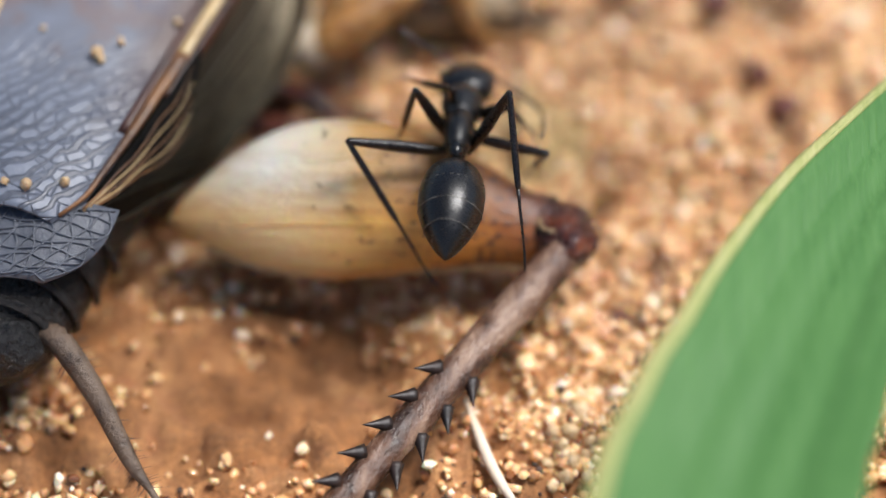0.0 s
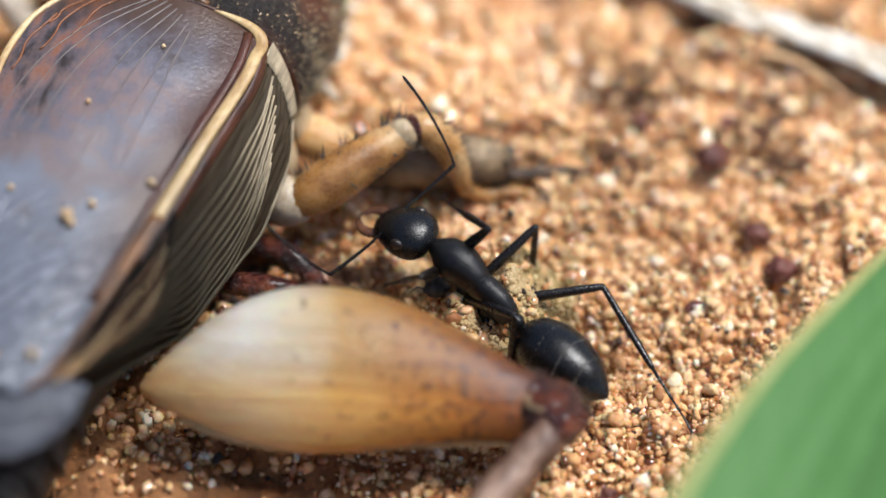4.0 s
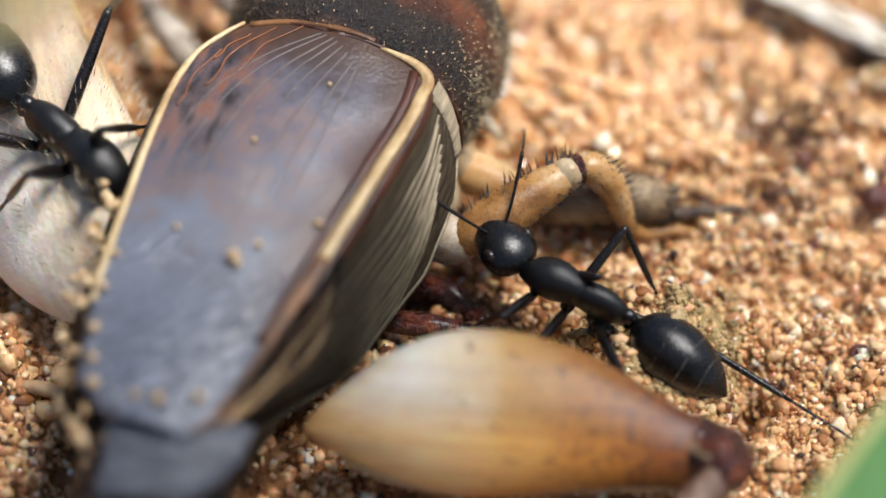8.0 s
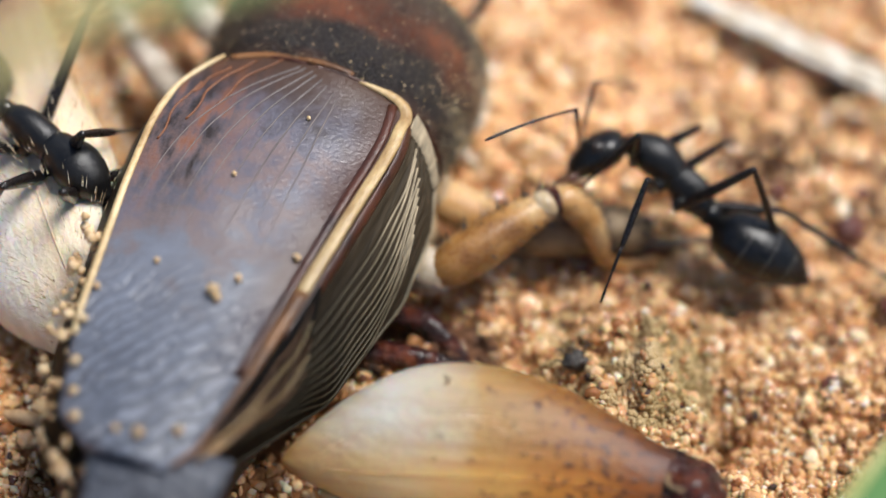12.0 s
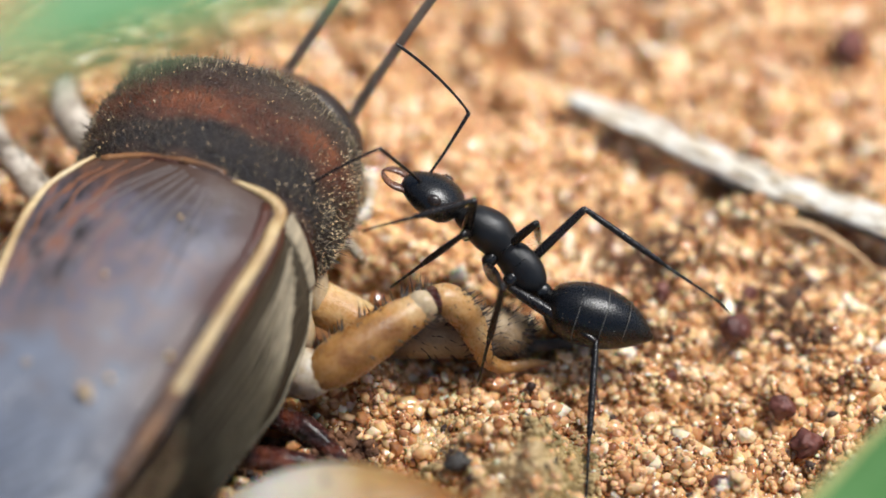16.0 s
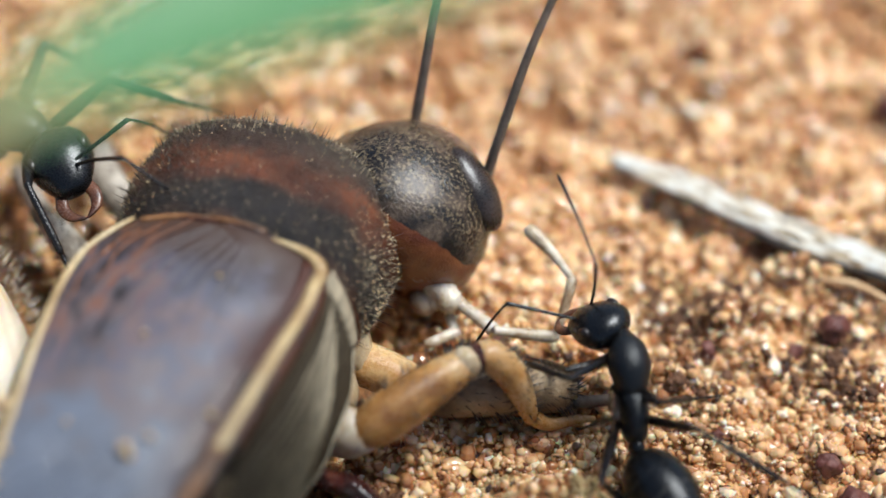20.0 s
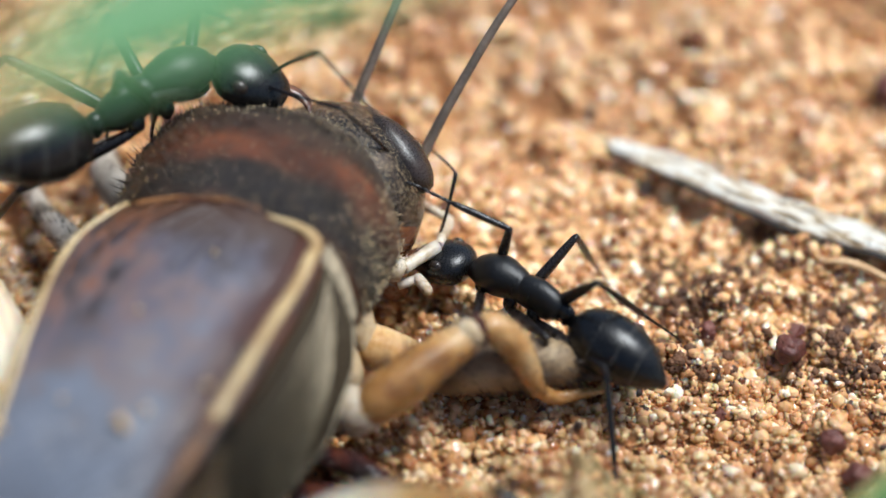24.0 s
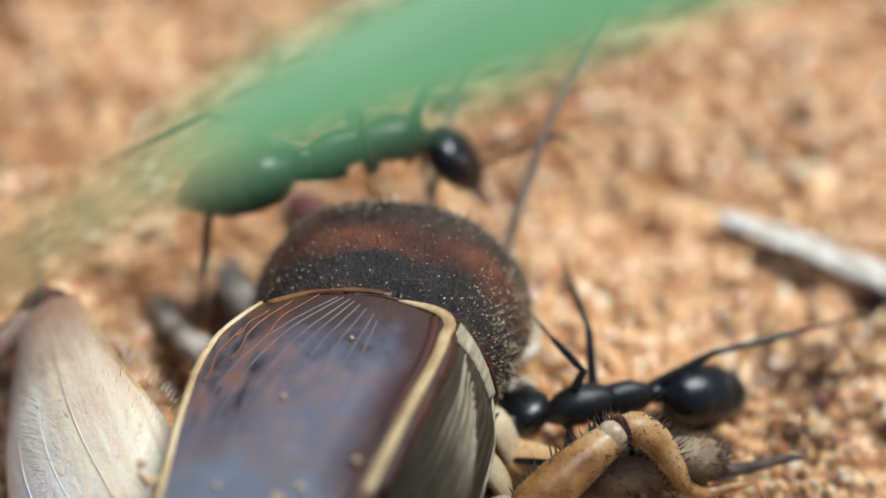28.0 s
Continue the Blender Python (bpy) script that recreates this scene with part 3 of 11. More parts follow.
# dead insect's grey, also the painted shade strip under the straw
DEBRIS_SHADE = plain_mat("grey_debris_shade", [(0.3, (0.018, 0.016, 0.015)), (0.7, (0.11, 0.095, 0.08))], 2.5, 0.5, 0.08, 8)
# dark red-brown for grains that stand in for shade on the soil
SHADE_EARTH = plain_mat("shade_earth", [(0.3, (0.06, 0.025, 0.012)), (0.6, (0.2, 0.09, 0.04))], 1.5, 0.6, 0.15, 6)


# ---- ground ----
def soil_height(x, y):
    """Height of the soil in millimetres: broad swells, crumbs, a clod beside the hind leg and its hollow."""
    q = Vector((x, y, 0))
    near = max(0.0, 1 - (abs(x) + abs(y)) / 160)
    h = 0.45 * noise.noise(q * 0.13) + near * (0.34 * noise.noise(q * 0.42 + V(4, 1, 0)) + 1.3 * abs(noise.noise(q * 0.75 + V(9, 3, 5))) + 0.62 * abs(noise.noise(q * 1.9 + V(2, 8, 1))))
    far = min(1.0, max(0.0, (y - 11.5) / 5)) + min(1.0, max(0.0, (-7 - x) / 4))
    h += far * near * 0.7 * abs(noise.noise(q * 0.33 + V(1, 7, 4)))
    h += 1.1 * math.exp(-(((x - 5.5) / 2.25) ** 2 + ((y - 1.0) / 1.9) ** 2) ** 2)
    h -= 1.7 * math.exp(-((x - 7.95) ** 2 / 0.4 + (y + 0.3) ** 2 / 1.0))
    h -= 0.55 * math.exp(-((x - 0.5) ** 2 / 9 + (y + 5.5) ** 2 / 6))
    return h - 0.56


def make_ground():
    n = 300
    inner = np.linspace(-1, 1, n)
    outer = np.geomspace(1.08, 60000 / 30, 26)
    axis = np.concatenate([-outer[::-1], inner, outer])
    xs, ys = 2.0 + axis * 30, 4.0 + axis * 30
    verts = [(x * MM, y * MM, soil_height(x, y) * MM) for y in ys for x in xs]
    k = len(axis)
    faces = [(i * k + j, i * k + j + 1, (i + 1) * k + j + 1, (i + 1) * k + j) for i in range(k - 1) for j in range(k - 1)]
    me = bpy.data.meshes.new("ground")
    me.from_pydata(verts, [], faces)
    me.polygons.foreach_set("use_smooth", [True] * len(faces))
    me.materials.append(SOIL)
    tagged(new("ground", me), "orange-brown crumbly sandy soil, uneven and dry", "ground", kind="structure")


def scatter(name, count, box, sizes, label, seed, lift=0.35, clump=0.0, material=GRAIN):
    """Loose grains as one mesh: icosahedra pulled out of shape, each its own island."""
    rng = np.random.default_rng(seed)
    bm = bmesh.new()
    bmesh.ops.create_icosphere(bm, subdivisions=1, radius=1.0)
    bm.verts.ensure_lookup_table()
    base = np.array([v.co[:] for v in bm.verts])
    tri = np.array([[v.index for v in f.verts] for f in bm.faces])
    bm.free()
    x0, x1, y0, y1 = box
    pts = []
    while len(pts) < count:
        x, y = rng.uniform(x0, x1), rng.uniform(y0, y1)
        if clump and noise.noise(Vector((x * 0.5, y * 0.5, seed))) < rng.uniform(-clump, clump):
            continue
        if rng.random() < 0.985 * math.exp(-((x + 1.0) / 8.2) ** 4 - ((y + 7.4) / 4.9) ** 4):
            continue
        if material == GRAIN and ((x - 5.5) / 2.1) ** 2 + ((y - 0.9) / 1.8) ** 2 < 1 and rng.random() < 0.72:
            continue
        pts.append((x, y, soil_height(x, y)))
    pts = np.array(pts)
    r = sizes[0] * (sizes[1] / sizes[0]) ** rng.random(count) ** 1.6
    m = len(base)
    shape = base[None] * (1 + 0.26 * rng.standard_normal((count, m, 1))) * rng.uniform(0.7, 1.25, (count, 1, 3))
    pts[:, 2] += r * (lift + 0.35 * rng.random(count))
    co = (pts[:, None] + shape * r[:, None, None]) * MM
    f = (tri[None] + (np.arange(count) * m)[:, None, None]).reshape(-1)
    me = bpy.data.meshes.new(name)
    me.vertices.add(count * m)
    me.vertices.foreach_set("co", co.reshape(-1))
    nf = count * len(tri)
    me.loops.add(nf * 3)
    me.loops.foreach_set("vertex_index", f)
    me.polygons.add(nf)
    me.polygons.foreach_set("loop_start", np.arange(nf) * 3)
    me.polygons.foreach_set("loop_total", np.full(nf, 3))
    me.update()
    me.polygons.foreach_set("use_smooth", [True] * nf)
    me.materials.append(material)
    return tagged(new(name, me), label, "sand", kind="stuff")


make_ground()
scatter("sand", 36000, (-14, 19, -13, 26), (0.08, 0.2), "loose orange and amber sand grains on the soil", 3, clump=0.28)
scatter("fine_sand", 52000, (1.5, 18, -9, 15), (0.045, 0.13), "fine golden sand grains between the coarser ones", 4)
scatter("coarse_sand", 5200, (-14, 19, -13, 24), (0.13, 0.27), "coarser amber and pale sand grains on the soil", 8, clump=0.4)
scatter("moss_crust", 6500, (3.0, 7.8, -0.9, 3.2), (0.04, 0.1), "yellow-green crusted grains on the clod", 12, 0.7, 0.3, MOSS)
# crumbs of earth, made plentiful to stand in for shaded gaps between grains
scatter("dark_crumbs", 2200, (-14, 19, -13, 24), (0.05, 0.15), "dark brown crumbs of earth in the sand, also painting shaded gaps between grains", 14, 0.5, 0.4, CRUMB)
# dark grains added as painted shade, beside the straw and under the wing
scatter("shade_sand", 1900, (7.6, 15.5, 5.6, 11.6), (0.06, 0.16), "dark red-brown grains painting the shade beside the straw", 23, 0.75, 0.3, SHADE_EARTH)
scatter("shade_earth", 600, (-1.6, 2.0, 0.4, 2.7), (0.08, 0.2), "dark red-brown crumbs painting the shade under the wing", 19, 0.6, 0.3, SHADE_EARTH)


# ---- dead cricket ----
HEADING = -18.585
CX, CY = -3.217, 7.027
cricket = tagged(empty("cricket", pose(CX * MM, CY * MM, 0, 0, 0, HEADING)), "dead brown cricket lying belly down on the sandy soil", "insect")
FACING = (0.2, -0.59, 0.78)


def edge_at(f):
    """Left and right edge of the folded wing covers at the place f along the body, and their height."""
    fs = [-12.6, -11.8, -9.2, -5.0, -2.6, -1.5, -0.8, -0.25, 0.1, 0.35]
    left = np.interp(f, fs, [-1.2, -2.3, -2.85, -3.2, -3.28, -3.12, -2.8, -2.35, -1.9, -1.3])
    right = np.interp(f, fs, [0.9, 1.5, 2.1, 2.7, 3.0, 3.1, 3.08, 2.95, 2.7, 2.2])
    return left, right, np.interp(f, [-12.6, -9, -4, 0.4], [4.75, 5.2, 5.45, 5.25])


def top_point(f, s):
    """A point on the folded wing covers; s runs from the left edge (0) to the right one (1)."""
    a, b, z = edge_at(f)
    arch = 1 - (2 * s - 1) ** 2
    dip = 0.0 if s < 0.93 else (s - 0.93) / 0.07 * 0.12
    return V(a + (b - a) * s, f, z + 0.42 * arch + dip + 0.05 * noise.noise(V(f * 0.8, s * 4, 1)))


CREAM_END = -6.7


def make_tegmina():
    wing = tagged(part("tegmen", sheet(bmesh.new(), [[top_point(f, s) for s in np.linspace(0, 1, 25)] for f in np.linspace(-12.6, 0.35, 60)], 0.12), TEGMEN, cricket),
                  "leathery dark slate and reddish-brown wing cover with raised veins")
    # border: cream ribbon on the right edge that bends round the front corner, turning amber to the rear
    fs = np.linspace(CREAM_END, -0.9, 12)
    rows = [(*(top_point(f, 0.985) + V(0.0, 0, 0.04)), 0.18, 0.075) for f in fs]
    rows += [(3.0, -0.45, 5.38, 0.18, 0.075), (2.82, -0.14, 5.42, 0.16, 0.07), (2.45, 0.04, 5.46, 0.12, 0.06), (2.0, 0.1, 5.52, 0.08, 0.05), (1.5, 0.13, 5.58, 0.05, 0.04)]
    part("border", tube(bmesh.new(), rows, 8, 3, (1, 0.2, 0)), CREAM, wing, "cream ridge along the wing edge")
    rows = [(*(top_point(f, 0.985) + V(0, 0, 0.04)), 0.05 + 0.16 * (i / 8), 0.08) for i, f in enumerate(np.linspace(-12.4, CREAM_END + 0.1, 9))]
    part("border", tube(bmesh.new(), rows, 8, 3, (1, 0.2, 0)), AMBER_EDGE, wing, "amber rear part of the ridge")
    rows = [(*(top_point(f, 0.93) + V(0, 0, 0.03)), 0.13, 0.06) for f in np.linspace(-9.5, -0.2, 10)]
    part("border", tube(bmesh.new(), rows, 8, 3, (1, 0.2, 0)), RED_EDGE, wing, "dark red-brown band inside the ridge")
    rows = [(*(top_point(f, 0.012) + V(0, 0, 0.025)), 0.10 if f < -1.6 else 0.07, 0.055) for f in np.linspace(-9.6, -0.55, 13)] + [(-2.2, -0.1, 5.34, 0.05, 0.04)]
    part("border", tube(bmesh.new(), rows, 8, 3, (1, 0, 0)), CREAM, wing, "thin cream edge")
    rows = [(*(top_point(f, s) + V(0, 0, 0.03)), 0.09, 0.05) for f, s in ((-0.12, 0.03), (0.12, 0.1), (0.25, 0.22), (0.28, 0.4), (0.28, 0.58), (0.26, 0.72))]
    part("border", tube(bmesh.new(), rows, 7, 3, (0, 1, 0)), AMBER_EDGE, wing, "amber-brown front hem")
    # fine long veins over the top
    rng = random.Random(21)
    for i in range(8):
        s0, s1 = 0.10 + 0.088 * i + rng.uniform(-0.012, 0.012), 0.40 + 0.040 * i + rng.uniform(-0.008, 0.008)
        rows = []
        start, end = -5.6 + rng.uniform(-0.9, 0.9), 0.0 - 0.015 * i * i
        for q in np.linspace(0, 1, 11):
            f = start + (end - start) * q
            rows.append((*(top_point(f, s0 + (s1 - s0) * (0.35 * q + 0.65 * q ** 2.4)) + V(0, 0, 0.006 * q)), 0.007 + 0.019 * q ** 0.7))
        part("vein", tube(bmesh.new(), rows, 5, 3), DARK_VEIN, wing)
    for f0, f1, s0, s1 in ((-2.6, -0.1, 0.15, 0.17), (-1.9, 0.1, 0.23, 0.27), (-3.4, -1.2, 0.07, 0.09), (-1.6, -0.5, 0.10, 0.12)):
        rows = [(*(top_point(f0 + (f1 - f0) * q, s0 + (s1 - s0) * q + 0.01 * math.sin(q * 9)) + V(0, 0, 0.015)), 0.028) for q in np.linspace(0, 1, 8)]
        part("vein", tube(bmesh.new(), rows, 5, 3), RED_VEIN, wing, "rusty vein")
    return wing


def side_point(f, u):
    """A point on the wing's side panel: u = 0 at the ridge, 1 at the free lower edge."""
    _, b, z = edge_at(f)
    fs = [-12.4, -11.0, -7.6, -3.9, -1.7, -0.3]
    lo = V(np.interp(f, fs, [1.1, 2.0, 3.35, 4.15, 4.2, 3.75]), f + np.interp(f, fs, [0.0, 0.1, 0, 0, 0, 0]), np.interp(f, fs, [4.4, 3.3, 2.1, 2.1, 2.6, 4.0]))
    hi = V(b - 0.02, f, z + 0.02)
    p = hi.lerp(lo, u)
    bow = math.sin(math.pi * u) * np.interp(f, fs, [0.05, 0.25, 0.5, 0.45, 0.35, 0.1])
    pleat = 0.03 * np.interp(f, [-12, -7, -3], [0.1, 0.45, 1.0]) * math.sin(2 * math.pi * 8.5 * u) * min(1, 4 * u)
    return p + V(0.75, 0, 0.45) * (bow + pleat)


def make_side():
    panel = part("side_panel", sheet(bmesh.new(), [[side_point(f, u) for u in np.linspace(0, 1, 69)] for f in np.linspace(-12.4, -0.3, 40)], 0.05), LATERAL, cricket,
                 "folded grey-brown side of the wing cover with pale parallel veins")
    for i in range(10):
        u1 = 0.26 + 0.72 * i / 9
        rows = []
        for q in np.linspace(0, 1, 11):
            f = -12.2 + (11.25 - 0.2 * i) * q
            rows.append((*(side_point(f, np.interp(q, [0, 0.5, 0.72, 1], [0.35 * u1, u1, 0.06 + 0.92 * u1, 0.14 + 0.5 * u1])) + V(0.03, 0, 0.02)), np.interp(q, [0, 0.5, 0.8, 1], [0.012, 0.02, 0.032, 0.018]) * (1.0 if i % 2 else 0.8), 0.04))
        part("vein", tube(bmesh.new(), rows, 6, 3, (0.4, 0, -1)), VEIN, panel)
    # stout ribs fanning over the dark wedge at the tail
    for i in range(5):
        rows = [(*(side_point(f, (0.12 + 0.09 * i) * np.interp(f, [-12.2, -9.5, -6.6], [0.45, 1.0, 0.7]) + 0.02 * math.sin(3 * f + i)) + V(0.17, 0, 0.13)), r) for f, r in zip(np.linspace(-12.0, -6.8 - 0.35 * i, 9), (0.03, 0.036, 0.03, 0.026, 0.022, 0.02, 0.018, 0.014, 0.008))]
        part("vein", tube(bmesh.new(), rows, 6, 3), CREAM if i % 2 else AMBER_EDGE, panel, "stout rib at the tail")
    # thin black sheet laid on the panel's rear, tapering forward
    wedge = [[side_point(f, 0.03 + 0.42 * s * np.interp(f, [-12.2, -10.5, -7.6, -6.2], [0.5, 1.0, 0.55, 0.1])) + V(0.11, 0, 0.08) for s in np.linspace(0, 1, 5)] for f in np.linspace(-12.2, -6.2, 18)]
    part("dark_wedge", sheet(bmesh.new(), wedge, 0.05), BLACK_WEDGE, panel, "black wedge under the ridge")
    rows = [(*side_point(f, 1.0), 0.07, 0.05) for f in np.linspace(-12.0, -0.4, 14)]
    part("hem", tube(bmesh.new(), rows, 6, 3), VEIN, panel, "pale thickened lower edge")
    rows = [(*(side_point(f, 0.07) + V(0.05, 0, 0.04)), 0.2, 0.05) for f in np.linspace(-8.0, -0.4, 12)]
    part("border", tube(bmesh.new(), rows, 7, 3, (0.5, 0, -1)), RED_EDGE, panel, "maroon band below the ridge")
    rows = [(*(side_point(-0.45 - 0.5 * u * u, u) + V(0.05, 0.05, 0.03)), 0.36 - 0.12 * u, 0.05) for u in np.linspace(0.12, 1, 9)]
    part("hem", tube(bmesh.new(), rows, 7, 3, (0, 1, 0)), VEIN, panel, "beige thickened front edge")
    # the far side, folded down steeply
    far = [[V(edge_at(f)[0] - 0.25 * u - 0.5 * math.sin(2.2 * u), f, edge_at(f)[2] - 2.9 * u) for u in np.linspace(0.02, 1, 8)] for f in np.linspace(-12.2, -0.3, 30)]
    part("side_panel", sheet(bmesh.new(), far, 0.07), LATERAL, cricket, "folded far side of the wing cover")


def make_abdomen():
    rows = [(0.1, 0.2, 2.5, 2.2, 2.0), (0.15, -2, 2.4, 2.9, 2.2), (0.1, -5, 2.35, 2.95, 2.25), (-0.1, -8, 2.3, 2.6, 2.2), (-0.2, -10.5, 2.25, 2.2, 2.0),
            (-0.1, -12.6, 2.25, 2.0, 1.8), (0.0, -14.2, 2.2, 1.7, 1.5), (0.0, -15.3, 2.1, 1.2, 1.1), (0.0, -16.0, 2.0, 0.5, 0.5)]
    flank_rows = rows[3:8]
    body = part("abdomen", tube(bmesh.new(), rows, 20, 4), ABDOMEN, cricket, "black and dark-brown abdomen, dusty along its sides")
    for i, f in enumerate((-11.6, -12.7, -13.7, -14.6)):
        w = (2.12, 2.02, 1.84, 1.6)[i]
        rows = [(w * math.sin(q), f, 2.25 + 1.0 * (w - 0.1) * math.cos(q), 0.16, 0.09) for q in np.linspace(-1.7, 1.7, 13)]
        part("segment_rim", tube(bmesh.new(), rows, 7, 2, (0, 1, 0)), ABDOMEN, body)
    bristles("bristles", flank_rows, 420, 0.28, 0.011, HAIR, body, 31, 0.6)
    # tip of the folded hind wing: a small netted plate, rounded at its free end
    def tip_point(q, s, lift=0.0):
        round_off = 1 - 0.35 * q ** 3
        x = -1.25 + 3.65 * s * round_off + 0.45 * q * (1 - s)
        return V(x, -12.15 - 2.35 * q + 0.55 * s * (1 - 0.2 * q), 4.75 - 0.62 * q + 0.22 * math.sin(3.1 * s) + lift)

    plate = part("wing_tip", sheet(bmesh.new(), [[tip_point(q, s) for s in np.linspace(0, 1, 11)] for q in np.linspace(0, 1, 11)], 0.1), SLATE, cricket, "slate wing tip with a net of raised veins")
    for k in range(9):
        q = 0.06 + 0.11 * k
        rows = [(*(tip_point(min(1, q + 0.035 * math.sin(11 * s + 2 * k)), s, 0.03)), 0.035) for s in np.linspace(0.02, 0.98, 9)]
        part("vein", tube(bmesh.new(), rows, 5, 2), SLATE, plate)
    for k in range(13):
        s = 0.04 + 0.077 * k
        rows = [(*tip_point(q, min(1, max(0, s + 0.04 * math.sin(13 * q + 3 * k))), 0.03), 0.03) for q in np.linspace(0.02, 0.98, 8)]
        part("vein", tube(bmesh.new(), rows, 5, 2), SLATE, plate)
    # sand and dust caught along the far flank
    rng = random.Random(17)
    bm = bmesh.new()
    for _ in range(150):
        f = rng.uniform(-13.2, -6.0)
        a, _, z = edge_at(max(f, -12.5))
        ball(bm, (a - rng.uniform(-0.05, 0.75), f, z - 0.15 - rng.random() ** 1.5 * 2.4), [rng.uniform(0.06, 0.2)] * 3, 1, 0.35, rng.random() * 9)
    tagged(part("flank_dust", bm, QUARTZ, body, "pale sand grains caught on the flank"), kind="stuff")
    # tail plates and cerci
    part("tail_plate", ball(bmesh.new(), (0.4, -15.2, 2.7), (1.15, 0.95, 0.8), 3, 0.2, 2), ABDOMEN, cricket, "smooth dark tail plate")
    for sx, tip in ((1, (5.2, -17.4, 1.0)), (-1, (-3.0, -19.5, 1.0))):
        b = V(0.45 + 0.85 * sx, -14.6, 2.6)
        rows = [(*b, 0.42), (*(b + V(0.55 * sx, -0.25, 0.25)), 0.36), (*(b.lerp(Vector(tip), 0.45) + V(0.1 * sx, 0.1, 0.35)), 0.30), (*b.lerp(Vector(tip), 0.8), 0.22), (*tip, 0.1), (*(Vector(tip) + (Vector(tip) - b) * 0.35), 0.03)]
        part("cercus", tube(bmesh.new(), rows, 9, 4), CERCUS, cricket, "brown hairy tail feeler")
        bristles("bristles", rows[1:5], 90, 0.55, 0.012, CERCUS, cricket, 5 + sx)


def bristles(name, rows, count, length, width, material, parent, seed, lean=0.4, label=""):
    """Fine hairs standing off a limb, joined."""
    rng = random.Random(seed)
    a = smooth_path(rows, 6)
    bm = bmesh.new()
    for _ in range(count):
        i = rng.randrange(len(a) - 1)
        d = (Vector(a[i + 1][:3]) - Vector(a[i][:3])).normalized()
        o = Vector((rng.gauss(0, 1), rng.gauss(0, 1), rng.gauss(0, 1)))
        o = (o - d * o.dot(d)).normalized()
        p = Vector(a[i][:3]).lerp(Vector(a[i + 1][:3]), rng.random()) + o * a[i][3] * 0.85
        spike(bm, p, p + (o + d * lean).normalized() * length * rng.uniform(0.5, 1.1), width)
    return tagged(part(name, bm, material, parent, label), kind="stuff")


def spike(bm, a, b, w, sides=3):
    a, b = Vector(a), Vector(b)
    d = (b - a).normalized()
    s = d.orthogonal().normalized()
    o = d.cross(s)
    ring = [bm.verts.new(a + (s * math.cos(2 * math.pi * j / sides) + o * math.sin(2 * math.pi * j / sides)) * w) for j in range(sides)]
    tip = bm.verts.new(b)
    for j in range(sides):
        bm.faces.new((ring[j], ring[(j + 1) % sides], tip))


def shield_point(f, q):
    """A point on the neck shield: f from its rear (0) to its front (1), q from the left hem (-1) to the right one (1)."""
    y = 0.15 + 4.3 * f
    half = np.interp(f, [0, 0.15, 0.5, 0.8, 0.93, 1.0], [3.35, 3.6, 3.75, 3.45, 2.9, 2.0])
    rise = np.interp(f, [0, 0.12, 0.5, 0.8, 0.93, 1.0], [2.9, 3.15, 3.3, 3.0, 2.5, 1.75])
    a = q * 1.95
    x = half * math.copysign(abs(math.sin(a)) ** 0.85, math.sin(a))
    z = 2.75 + rise * math.cos(a) if math.cos(a) > 0 else 2.75 + 1.6 * math.cos(a)
    y -= 0.3 * (abs(q) ** 3) * (1 - f)
    return V(0.42 + x, y, z + 0.06 * noise.noise(V(x * 0.7, y * 0.7, 2)))


